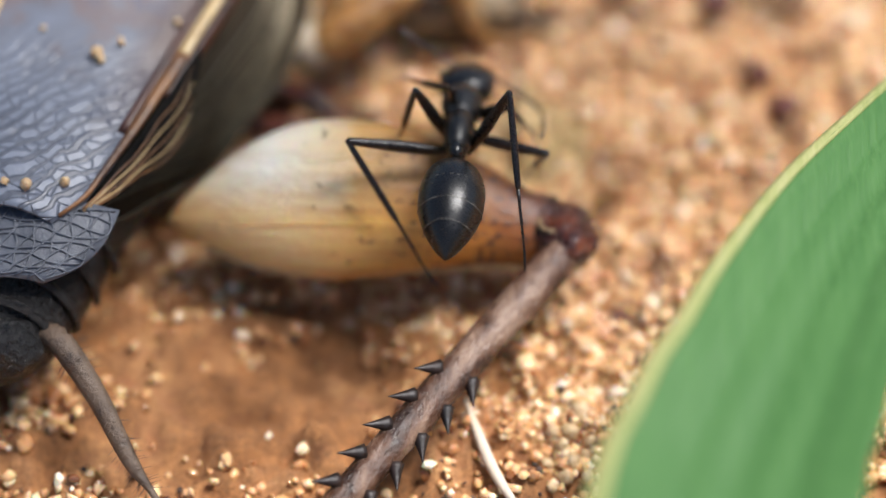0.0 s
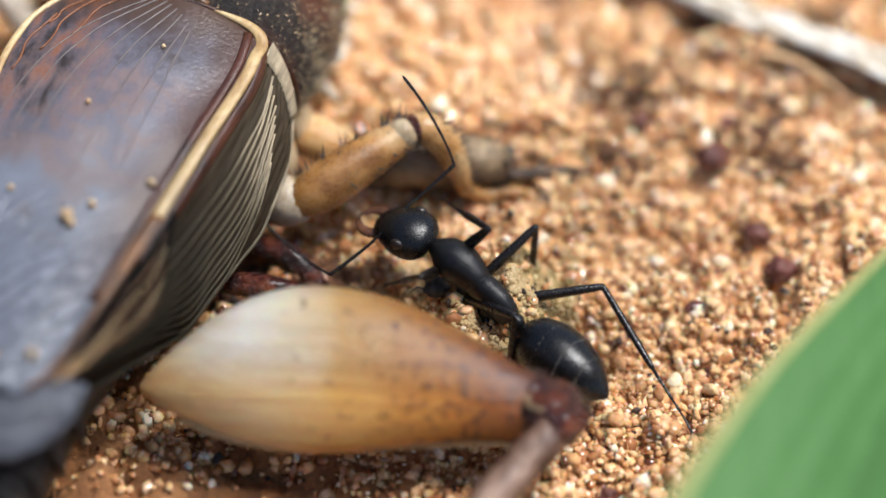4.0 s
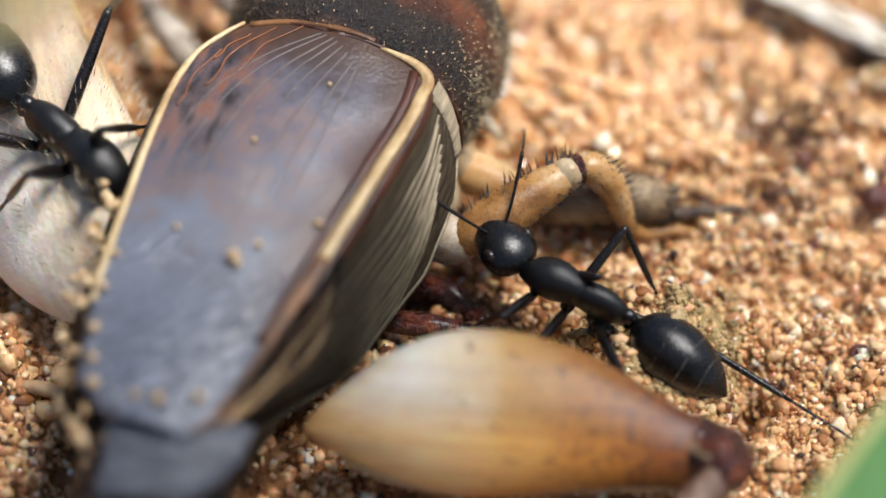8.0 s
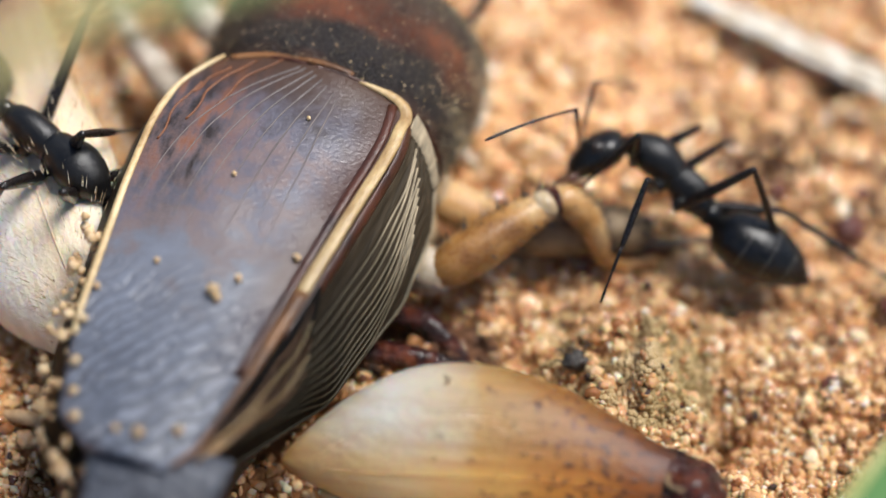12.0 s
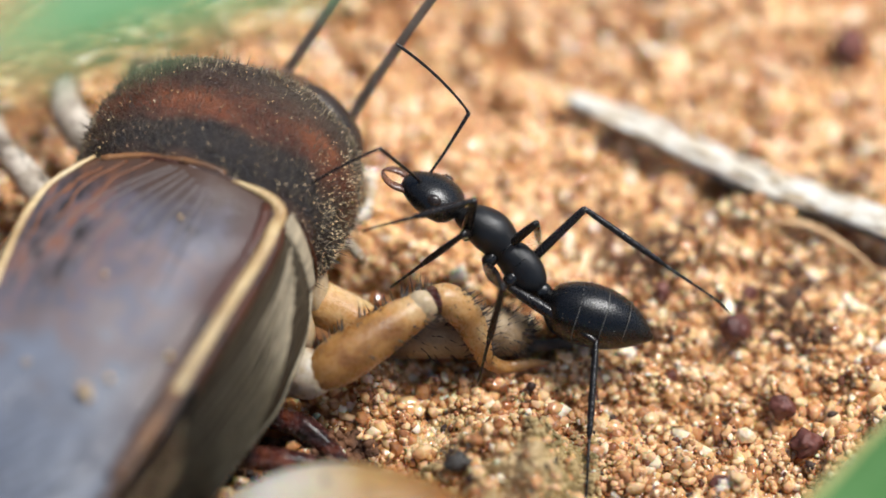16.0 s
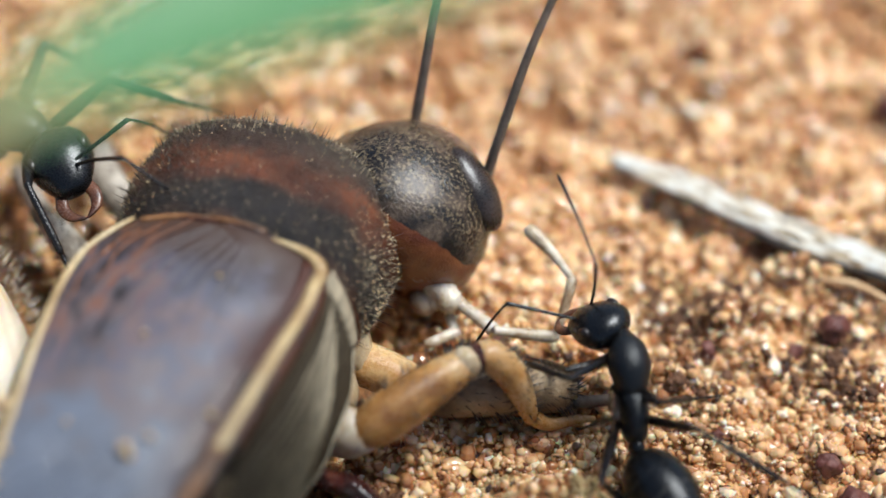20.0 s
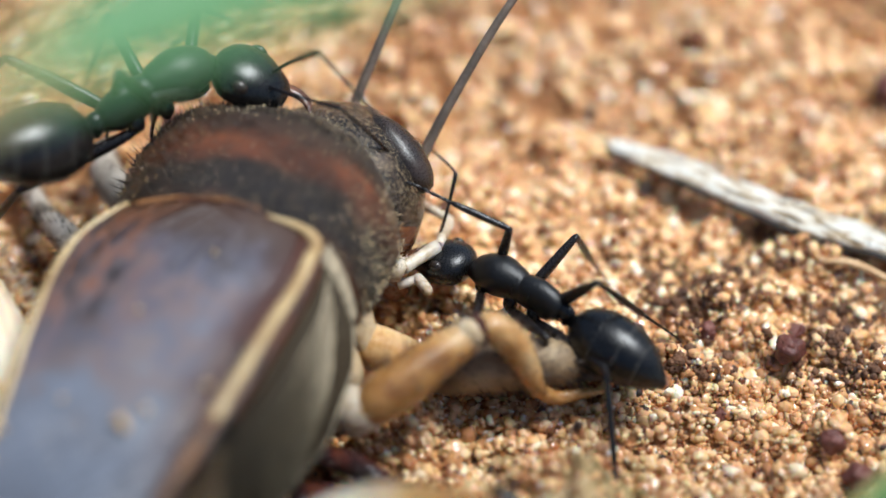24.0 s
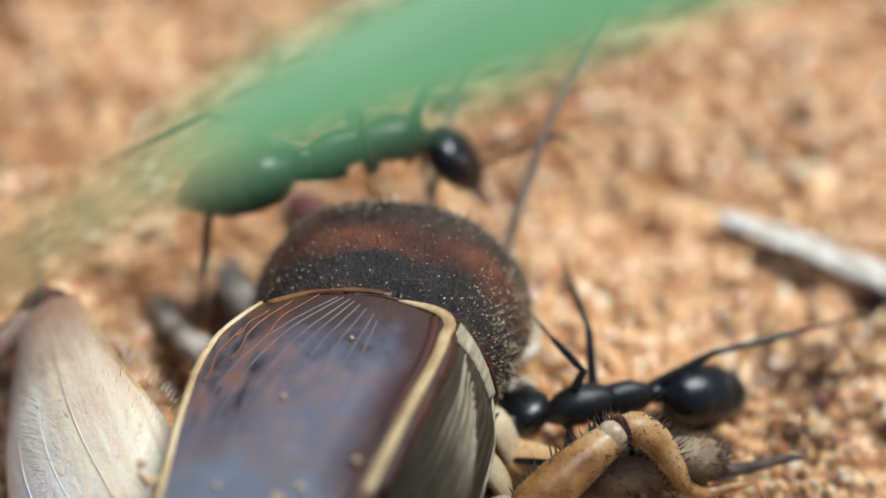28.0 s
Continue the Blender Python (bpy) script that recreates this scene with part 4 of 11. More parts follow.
def make_shield():
    grid = [[shield_point(f, q) for q in np.linspace(-1, 1, 41)] for f in np.linspace(0, 1, 22)]
    shield = part("neck_shield", sheet(bmesh.new(), grid, 0.15), PRONOTUM, cricket, "domed velvety neck shield, dark brown with rusty patches")
    rng = random.Random(5)
    bm, dark, rim, dust_glints = bmesh.new(), bmesh.new(), bmesh.new(), bmesh.new()
    for i in range(7000):
        f, q = rng.random(), rng.uniform(-1, 1)
        p = shield_point(f, q)
        n = (shield_point(f, min(q + 0.02, 1.0)) - shield_point(f, q - 0.02)).cross(shield_point(min(f + 0.02, 1), q) - shield_point(f - 0.02, q)).normalized()
        if n.dot(p - V(0.42, 2.2, 2.5)) < 0:
            n = -n
        w = V(rng.gauss(0, 0.4), 0.7 + rng.gauss(0, 0.4), rng.gauss(0, 0.3))
        edge = abs(q) > 0.55 or f > 0.7
        bristle = i % 20 == 0
        if bristle:
            spike(dark, p, p + (n + w * 0.35).normalized() * rng.uniform(0.3, 0.5), 0.017)
        else:
            spike((rim if edge and i % 2 else bm) if i % (5 if edge else 2) else dark, p, p + (n + w * (0.9 if edge else 1.7)).normalized() * rng.uniform(0.07, 0.17), 0.012)
        # pale dust between the hairs, doubling as painted glints, thickest on the flank and along the rear
        if rng.random() < (0.3 if q > 0.4 and f < 0.6 else 0.08 if f < 0.35 else 0.05):
            lift = rng.uniform(0.03, 0.09)
            spike(dust_glints, p + n * lift, p + n * (lift + 0.03) + V(rng.gauss(0, 0.03), rng.gauss(0, 0.03), 0.02), rng.uniform(0.012, 0.025))
    tagged(part("dust_glints", dust_glints, QUARTZ, shield, "pale grains of dust that also paint glints on the hairs"), kind="stuff")
    tagged(part("hairs", bm, HAIR, shield, "short golden hairs"), kind="stuff")
    tagged(part("hairs", rim, BRIGHT_HAIR, shield, "bright golden hairs of the rim"), kind="stuff")
    tagged(part("hairs", dark, DARK_HAIR, shield, "short dark hairs"), kind="stuff")
    rows = [(*shield_point(0.0, q), 0.1, 0.06) for q in np.linspace(-0.95, 0.95, 19)]
    part("rim", tube(bmesh.new(), rows, 6, 2), RED_EDGE, shield, "reddish rear rim")
    rows = [(*shield_point(f, 1.0), 0.09, 0.09) for f in np.linspace(0.05, 0.95, 9)]
    part("rim", tube(bmesh.new(), rows, 6, 2), SPINE, shield, "black lower rim")
    part("neck", tube(bmesh.new(), [(0.3, -1, 2.3, 2.6, 1.8), (0.5, 2, 2.2, 2.7, 1.7), (0.6, 4.2, 2.4, 2.1, 1.7), (0.7, 5.2, 2.5, 1.2, 1.1)], 16, 4), AMBER, cricket, "soft pale flesh under the shield")


PALPS, FEELERS = [], []


def make_head():
    """The head, in a space of its own about the neck, facing forward."""
    head = part("head", tube(bmesh.new(), [(0, -0.9, 0.1, 1.5, 1.5), (0, -0.3, 0.2, 2.3, 2.2), (0, 0.5, 0.15, 2.6, 2.45), (0, 1.3, -0.1, 2.45, 2.35), (0, 1.9, -0.45, 2.0, 2.1), (0, 2.35, -0.8, 1.3, 1.6), (0, 2.55, -1.0, 0.5, 0.7)], 22, 4),
                HEAD, cricket, "rounded mottled brown head with dark eyes", pose(1.2, 3.9, 2.7))
    for sx in (1, -1):
        eye = part("eye", ball(bmesh.new(), (0, 0, 0), (0.66, 1.25, 0.55), 3), EYE, head, "glossy black oval eye", axes_pose((1.55 * sx, 1.75, 1.35 if sx > 0 else -0.1), (1.6 * sx, -0.5, -1.0), (sx, 0.8, 0.9)))
        px = 1.75 if sx > 0 else -0.6
        part("socket", ball(bmesh.new(), (px, 2.05, 0.25), (0.28, 0.28, 0.28), 2), PALP, head, "pale feeler socket")
        o = 1.0 if sx > 0 else 0.2
        rows = [(px, 2.1, 0.3, 0.17), (px + 0.1, 2.6, 0.9, 0.15), (px + 0.5 + 0.25 * o, 3.3, 2.6, 0.13), (px + 1.05 + 0.8 * o, 4.6, 5.0, 0.11), (px + 2.05 + 1.6 * o, 6.6, 7.8, 0.09), (px + 3.65 + 2.4 * o, 9.4, 10.2, 0.06)]
        base = Vector(rows[0][:3])
        rows = [(*(Vector(r[:3]) - base), r[3]) for r in rows]
        FEELERS.append(part("feeler", tube(bmesh.new(), rows, 8, 6), FEELER, head, "long grey-brown feeler", Matrix.Translation(base)))
    for sx in (1, -1):
        bm = tube(bmesh.new(), [(1.5 * sx, 0.0, -0.35, 0.36), (1.95 * sx, -0.15, -0.4, 0.46), (2.3 * sx, -0.3, -0.5, 0.34), (2.5 * sx, -0.35, -0.6, 0.38), (2.72 * sx, -0.32, -0.68, 0.24)], 10, 4)
        ball(bm, (2.05 * sx, -0.35, -0.85), (0.36, 0.3, 0.3), 2, 0.2, 3)
        ball(bm, (1.75 * sx, -0.45, -1.1), (0.4, 0.34, 0.42), 2, 0.2, 5)
        part("jaw_base", bm, PALP, head, "pale knobbly mouth parts")
        part("mandible", tube(bmesh.new(), [(1.5 * sx, 0.2, -1.2, 0.5), (1.9 * sx, 0.2, -1.6, 0.55), (2.1 * sx, 0.4, -2.0, 0.4), (1.9 * sx, 0.8, -2.3, 0.15)], 10, 4), FACE, head, "glossy amber-brown jaw")
        rows = [(0, 0, 0, 0.19), (0.5 * sx, -0.05, -0.04, 0.17), (1.15 * sx, -0.12, -0.09, 0.2), (1.28 * sx, -0.1, -0.1, 0.13), (1.9 * sx, 0.3, -0.15, 0.15), (2.5 * sx, 0.72, -0.2, 0.17), (2.6 * sx, 0.8, -0.14, 0.12),
                (2.45 * sx, 1.3, 0.3, 0.13), (2.25 * sx, 1.9, 0.76, 0.14), (2.15 * sx, 1.97, 0.82, 0.1), (1.5 * sx, 2.1, 1.1, 0.14), (0.75 * sx, 2.22, 1.3, 0.21), (0.5 * sx, 2.24, 1.38, 0.12)]
        if sx > 0:
            PALPS.append((sx, part("palp", tube(bmesh.new(), rows, 9, 4), PALP, head, "white jointed mouth feeler", pose(2.64 * sx, -0.23, -0.6))))
        rows = [(0, 0, 0, 0.15), (0.35 * sx, -0.3, -0.05, 0.13), (0.42 * sx, -0.36, -0.06, 0.16), (0.1 * sx, -0.95, -0.15, 0.15), (-0.05 * sx, -1.1, -0.15, 0.08)]
        PALPS.append((sx, part("palp", tube(bmesh.new(), rows, 8, 3), PALP, head, "white jointed mouth feeler", pose(2.5 * sx, -0.3, -1.2))))
    rng = random.Random(9)
    bm = bmesh.new()
    for _ in range(4200):
        d = Vector((rng.gauss(0, 1), rng.gauss(0.2, 0.9), abs(rng.gauss(0.8, 0.7)))).normalized()
        p = V(d.x * 2.5, 0.6 + d.y * 1.8, 0.0 + d.z * 2.35)
        spike(bm, p, p + (d + V(0, 0.8, 0)).normalized() * rng.uniform(0.08, 0.2), 0.014)
    tagged(part("hairs", bm, BRIGHT_HAIR, head, "short golden hairs"), kind="stuff")
    return head


def hind_femur(name, base, knee, material, label, facing, fat=1.0):
    """The swollen thigh, built along its own y axis, broad side to facing."""
    base, knee = Vector(base), Vector(knee)
    L = (knee - base).length
    prof = [(0, 0.1), (0.03, 0.42), (0.1, 0.95), (0.22, 1.65), (0.36, 2.1), (0.5, 2.12), (0.64, 1.86), (0.78, 1.44), (0.9, 1.06), (0.97, 0.92), (1.0, 0.6)]
    rows = [(-0.75 * math.sin(math.pi * s) ** 1.2, L * s, 0, r * fat, 0.62 * r + 0.1) for s, r in prof]
    ob = part(name, tube(bmesh.new(), rows, 22, 4, (1, 0, 0)), material, cricket, label, axes_pose(base, knee - base, facing))
    bm = bmesh.new()
    rows = [(0.95 * r * fat - 0.75 * math.sin(math.pi * s) ** 1.2, L * s, 0.12, 0.09) for s, r in prof[2:-1]]
    part("keel", tube(bm, rows, 6, 4), CREAM, ob, "pale keel along the lower edge")
    for off in (-0.5, -0.12, 0.3):
        rows = [(off * r * fat - 0.75 * math.sin(math.pi * s) ** 1.2, L * s, (0.62 * r + 0.1) * math.sqrt(1 - off * off) - 0.01, 0.006 + 0.018 * math.sin(math.pi * s)) for s, r in prof[2:-2]]
        part("ridge", tube(bmesh.new(), rows, 6, 4), material, ob, "low lengthwise ridge")
    bristles("bristles", [(x * 1.0, y, z, r * 0.92) for x, y, z, r, _ in [(-0.75 * math.sin(math.pi * s) ** 1.2, L * s, 0, r * fat, 0) for s, r in prof[3:-1]]], 200, 0.16, 0.008, CERCUS, ob, 3, 0.9)
    return ob


def make_hind_legs():
    hind_femur("hind_femur", (2.9, -9.55, 2.1), (12.95, -6.95, 2.1), FEMUR, "swollen cream and amber hind thigh, dark red at the knee", FACING)
    k = V(13.05, -6.9, 2.1)
    bm = ball(bmesh.new(), k, (1.0, 0.95, 0.8), 3, 0.25, 4)
    ball(bm, k + V(-0.55, 0.2, 0.4), (0.6, 0.6, 0.5), 2, 0.2, 6)
    ball(bm, k + V(0.45, -0.5, 0.35), (0.55, 0.6, 0.5), 2, 0.2, 8)
    ball(bm, k + V(-0.1, -0.5, 0.4), (0.35, 0.4, 0.35), 2, 0.2, 9)
    knee = part("knee", bm, KNEE, cricket, "lumpy dark red knee")
    rows = [(*(k + V(-0.15 + 0.36 * math.cos(q), -0.25 + 0.36 * math.sin(q), 0.78 - 0.12 * math.sin(q))), 0.07) for q in np.linspace(1.9, 5.2, 8)]
    part("joint_rim", tube(bmesh.new(), rows, 7, 3), GREY_LEG, knee, "pale crescent rim of the joint")
    bristles("bristles", [(*(k + V(-0.9, 0, 0)), 0.9), (*k, 0.95), (*(k + V(0.6, -0.3, 0)), 0.85)], 340, 0.32, 0.018, DARK_HAIR, knee, 15, 0.4)
    a, b = k + V(0.45, -0.3, 0.25), V(9.3, -18.4, 1.0)
    rows = [(*a, 0.48), (*a.lerp(b, 0.08), 0.55, 0.5), (*a.lerp(b, 0.3), 0.52, 0.46), (*a.lerp(b, 0.6), 0.5, 0.43), (*b, 0.4, 0.36)]
    shin = part("hind_tibia", tube(bmesh.new(), rows, 12, 4), BROWN_LEG, cricket, "brown spiny hind shin")
    d = (b - a).normalized()
    up = Vector(FACING).normalized()
    sd = d.cross(up).normalized()
    for i in range(6):
        for s in (1, -1):
            q = 0.42 + 0.088 * i + 0.014 * s
            p = a.lerp(b, q) + sd * s * 0.42 + up * 0.2
            e = p + sd * s * 0.5 + d * 0.5 + up * 0.2
            part("spine", tube(bmesh.new(), [(*p, 0.24), (*p.lerp(e, 0.35), 0.15), (*p.lerp(e, 0.75), 0.06), (*e, 0.01)], 7, 2), SPINE, shin)
    bristles("bristles", rows, 520, 0.2, 0.012, CERCUS, shin, 11, 1.0)
    hind_femur("hind_femur", (-2.5, -8.5, 2.4), (-8.9, 1.0, 3.2), PALE_FEMUR, "swollen pale cream hind thigh with brown streaks", (-0.25, -0.5, 0.8), 1.2)
    fuzz = [(-2.9, -7.9, 2.6, 1.3), (-4.4, -5.6, 2.9, 2.2), (-6.0, -3.2, 3.0, 2.3), (-7.6, -0.9, 3.2, 1.4)]
    bristles("bristles", fuzz, 1500, 0.4, 0.012, PALP, cricket, 23, 0.5, "fine white fuzz on the pale thigh")
    part("knee", ball(bmesh.new(), (-8.95, 1.1, 3.2), (0.75, 0.75, 0.65), 3, 0.2, 14), KNEE, cricket, "dark knee")
    rows = [(-9.0, 1.1, 3.3, 0.4), (-11.5, -1.8, 2.2, 0.42), (-14.5, -5.5, 0.6, 0.36)]
    part("hind_tibia", tube(bmesh.new(), rows, 10, 4), BROWN_LEG, cricket, "brown hind shin")


GROUND_LEGS = []


def limb(name, rows, material, label, side=(0, 0, 1), hair=0, length=0.3, seed=1):
    ob = part(name, tube(bmesh.new(), rows, 12, 4, side), material, cricket, label)
    if rows[0][0] > 0:
        GROUND_LEGS.append(ob)
    if hair:
        bristles("bristles", rows, hair, length * 1.25, 0.026, DARK_HAIR, ob, seed, 0.7)
    return ob


def fringe(name, rows, way, count, length, parent, seed):
    """A row of dark spines along one side of a limb."""
    rng = random.Random(seed)
    a = smooth_path(rows, 6)
    bm = bmesh.new()
    for i in range(count):
        r = a[int((len(a) - 1) * (i + rng.random() * 0.6) / count)]
        o = (Vector(way) + V(rng.gauss(0, 0.25), rng.gauss(0, 0.25), rng.gauss(0, 0.25))).normalized()
        p = Vector(r[:3]) + o * r[3] * 0.9
        spike(bm, p, p + (o + V(0.25, 0.25, 0)).normalized() * length * rng.uniform(0.55, 1.15), 0.036)
    return tagged(part(name, bm, DARK_HAIR, parent, "fringe of dark spines"), kind="stuff")


def make_legs():
    limb("trochanter", [(3.5, -2.3, 0.9, 0.45), (4.0, -2.2, 1.3, 0.68), (4.5, -2.35, 1.65, 0.66), (4.95, -2.45, 1.8, 0.4)], PALP, "pale waxy hip joint of the middle leg")
    rows = [(4.55, -2.55, 1.7, 0.35), (4.95, -2.15, 1.95, 0.62), (5.6, -1.4, 2.25, 0.66), (6.3, -0.6, 2.55, 0.55), (6.75, -0.12, 2.7, 0.44), (6.95, 0.08, 2.75, 0.3)]
    femur = limb("middle_femur", rows, AMBER, "smooth translucent amber thigh of the middle leg", hair=90, length=0.2, seed=2)
    fringe("fringe", rows[1:], (-0.6, 0.45, 0.65), 46, 0.55, femur, 3)
    fringe("fringe", rows[2:], (0.65, -0.55, 0.1), 16, 0.4, femur, 5)
    GROUND_LEGS.append(part("joint", ball(bmesh.new(), (6.78, -0.1, 2.76), (0.46, 0.4, 0.46), 3, 0.08, 5), JOINT, cricket, "pale band before the knee of the middle leg"))
    GROUND_LEGS.append(part("joint", tube(bmesh.new(), [(6.92, 0.02, 2.78, 0.36), (7.0, 0.1, 2.78, 0.46), (7.08, 0.17, 2.76, 0.36)], 12, 3), KNEE, cricket, "dark ring of the knee"))
    rows = [(6.98, 0.1, 2.78, 0.36), (7.3, 0.3, 2.72, 0.46), (7.8, 0.36, 2.2, 0.44), (8.2, 0.25, 1.4, 0.34), (8.45, 0.15, 0.7, 0.2)]
    tibia = limb("middle_tibia", rows, AMBER, "amber shin with a fringe of short spines", hair=60, length=0.2, seed=4)
    fringe("fringe", rows[1:], (0.75, 0.4, 0.5), 30, 0.42, tibia, 7)
    fringe("fringe", rows[1:], (-0.6, -0.6, -0.1), 14, 0.36, tibia, 9)
    limb("middle_tarsus", [(8.4, 0.2, 0.8, 0.22), (8.8, 0.4, 0.35, 0.2), (9.4, 0.8, 0.25, 0.15), (9.9, 1.1, 0.15, 0.06)], AMBER, "amber foot resting on the sand")
    limb("front_coxa", [(3.4, 0.3, 1.2, 0.6), (4.4, 0.2, 1.1, 0.6), (5.4, 0.0, 1.0, 0.55)], AMBER, "pale hip of the front leg")
    limb("front_tibia", [(5.0, -0.1, 0.9, 0.5), (6.0, 0.15, 0.95, 0.68), (7.2, 0.6, 0.95, 0.72), (8.3, 1.0, 0.9, 0.68), (9.0, 1.25, 0.8, 0.55), (9.35, 1.35, 0.75, 0.2)], GREY_LEG, "hairy grey-brown shin of the front leg, dark at its end", hair=420, length=0.36, seed=6)
    limb("front_tarsus", [(8.9, 1.1, 0.5, 0.2), (9.7, 1.5, 0.3, 0.17), (10.6, 2.0, 0.25, 0.13), (11.2, 2.2, 0.2, 0.05)], CERCUS, "dark foot of the front leg")
    limb("middle_femur", [(-3.2, 0.2, 1.6, 0.4), (-4.2, 0.8, 1.9, 0.44), (-5.2, 1.6, 1.8, 0.38), (-5.8, 2.1, 1.6, 0.25)], HOARY, "hairy grey far middle leg", hair=160, length=0.3, seed=7)
    limb("middle_tibia", [(-5.7, 2.0, 1.7, 0.3), (-6.6, 3.2, 1.2, 0.28), (-7.4, 4.3, 0.5, 0.2)], HOARY, "hairy grey far middle shin", hair=120, length=0.3, seed=8)
    limb("front_femur", [(-3.0, 2.6, 1.5, 0.42), (-4.3, 3.4, 1.9, 0.48), (-4.9, 4.4, 1.7, 0.36), (-5.2, 5.2, 1.2, 0.24)], HOARY, "hairy grey far front leg", hair=160, length=0.3, seed=9)
    for rows, label in (([(3.0, 0.6, 2.7, 0.35, 0.2), (3.5, 0.45, 2.2, 0.5, 0.3), (3.8, 0.2, 1.5, 0.45, 0.28), (3.9, 0.0, 0.9, 0.3, 0.2)], "pale waxy hip plate under the shield"),
                        ([(3.0, -0.7, 2.5, 0.3, 0.2), (3.5, -0.8, 2.0, 0.42, 0.26), (3.8, -0.9, 1.4, 0.4, 0.25), (3.9, -1.0, 0.9, 0.25, 0.15)], "pale waxy hip plate under the wing")):
        limb("hip_plate", rows, JOINT, label, (0, 1, 0))
    # red shards and a stick of leg under the wing
    part("leg_shard", tube(bmesh.new(), [(3.4, -4.9, 0.9, 0.3), (4.6, -4.6, 0.8, 0.34), (5.8, -4.3, 0.5, 0.28), (6.6, -4.1, 0.35, 0.12)], 9, 4), KNEE, cricket, "glossy dark red stump of a leg under the wing")
    part("leg_shard", tube(bmesh.new(), [(3.6, -3.3, 0.7, 0.3), (4.6, -3.3, 0.6, 0.36), (5.6, -3.7, 0.35, 0.25), (6.1, -4.0, 0.25, 0.1)], 9, 4), KNEE, cricket, "glossy dark red stump of a leg under the wing")


make_tegmina()
make_side()
make_abdomen()
make_shield()
CRICKET_HEAD = make_head()
make_hind_legs()
make_legs()


# ---- ants ----
SHORT = 1.0
LARGE = 1.22
HIPS = {"front": (0.30, 0.85 * SHORT, -0.32), "middle": (0.32, -0.05 * SHORT, -0.42), "hind": (0.28, -0.80 * SHORT, -0.40)}
LEGS = {"front": (1.9, 3.0), "middle": (2.1, 3.4), "hind": (2.8, 4.7)}


def make_ant(label):
    """A black ant, its thorax along y about the origin; every joint is a part of its own. Returns its parts by name."""
    ant = tagged(empty("ant"), label, "ant", group="ants at the dead cricket")
    made = {"body": ant}
    rows = [(0, -1.42, -0.1, 0.18, 0.22), (0, -1.25, 0.02, 0.33, 0.44), (0, -0.85, 0.15, 0.38, 0.52), (0, -0.45, 0.18, 0.39, 0.48), (0, -0.22, 0.17, 0.37, 0.43), (0, 0.05, 0.21, 0.45, 0.5),
            (0, 0.5, 0.22, 0.56, 0.57), (0, 0.95, 0.11, 0.49, 0.48), (0, 1.25, -0.02, 0.3, 0.3), (0, 1.45, -0.08, 0.17, 0.18)]
    rows = [(x, y * SHORT, *r) for x, y, *r in rows]
    thorax = part("thorax", tube(bmesh.new(), rows, 18, 5), ANT_DULL, ant)
    for y, r in ((-0.1, 0.435), (-0.62, 0.415)):
        ring = [(r * math.sin(q), y * SHORT, 0.17 + r * 1.02 * math.cos(q), 0.018) for q in np.linspace(-1.7, 1.7, 11)]
        part("groove", tube(bmesh.new(), ring, 5, 2), ANT, thorax)
    part("petiole", tube(bmesh.new(), [(0, -1.3, -0.12, 0.16), (0, -1.46, -0.13, 0.12), (0, -1.56, 0.03, 0.23, 0.33), (0, -1.67, 0.02, 0.2, 0.28), (0, -1.76, -0.08, 0.12), (0, -1.86, -0.12, 0.13)], 12, 4), ANT, ant, "small upright waist scale")
    head = part("head", tube(bmesh.new(), [(0, -0.02, 0, 0.16, 0.16), (0, 0.08, 0.02, 0.46, 0.34), (0, 0.32, 0.04, 0.70, 0.48), (0, 0.7, 0.03, 0.76, 0.53), (0, 1.05, -0.02, 0.68, 0.48), (0, 1.4, -0.08, 0.5, 0.36), (0, 1.6, -0.14, 0.36, 0.22), (0, 1.66, -0.16, 0.2, 0.1)], 20, 4, (1, 0, 0)), ANT, ant)
    made["head"] = head
    for sx in (1, -1):
        part("eye", ball(bmesh.new(), (0.6 * sx, 0.72, 0.24), (0.14, 0.21, 0.19), 2), EYE, head, "round black eye")
        rows = [(0.30 * sx, 1.5, -0.16, 0.15, 0.09), (0.38 * sx, 1.78, -0.2, 0.15, 0.08), (0.30 * sx, 2.05, -0.24, 0.12, 0.06), (0.08 * sx, 2.22, -0.26, 0.05, 0.04), (0.0, 2.25, -0.26, 0.02)]
        part("mandible", tube(bmesh.new(), rows, 9, 4), ANT_RED, head, "reddish curved jaw")
        rows = [(0, 0, 0, 0.055), (0.01, 0.12, 0, 0.042), (0.03 * sx, 0.7, 0.03, 0.043), (0.02 * sx, 1.4, 0.02, 0.052), (0, 1.9, 0, 0.06), (0, 1.97, -0.02, 0.045)]
        rows2 = [(0, 1.95, 0, 0.05)]
        for i in range(1, 12):
            q = i / 11
            rows2.append((0.1 * sx * q, 1.95 + 0.5 * math.sin(1.45 * q) ** 0.9, -2.6 * q ** 1.12, 0.037 + 0.012 * q - 0.006 * (i % 2)))
        rows2.append((0.1 * sx, 2.45, -2.68, 0.02))
        bm = tube(bmesh.new(), rows, 7, 3)
        tube(bm, rows2, 7, 2)
        an = part("antenna", bm, ANT_LEG, head, "elbowed feeler", pose(0.24 * sx, 1.2, 0.26, 40, 0, -38 * sx))
        made["antenna_" + ("right" if sx > 0 else "left")] = an
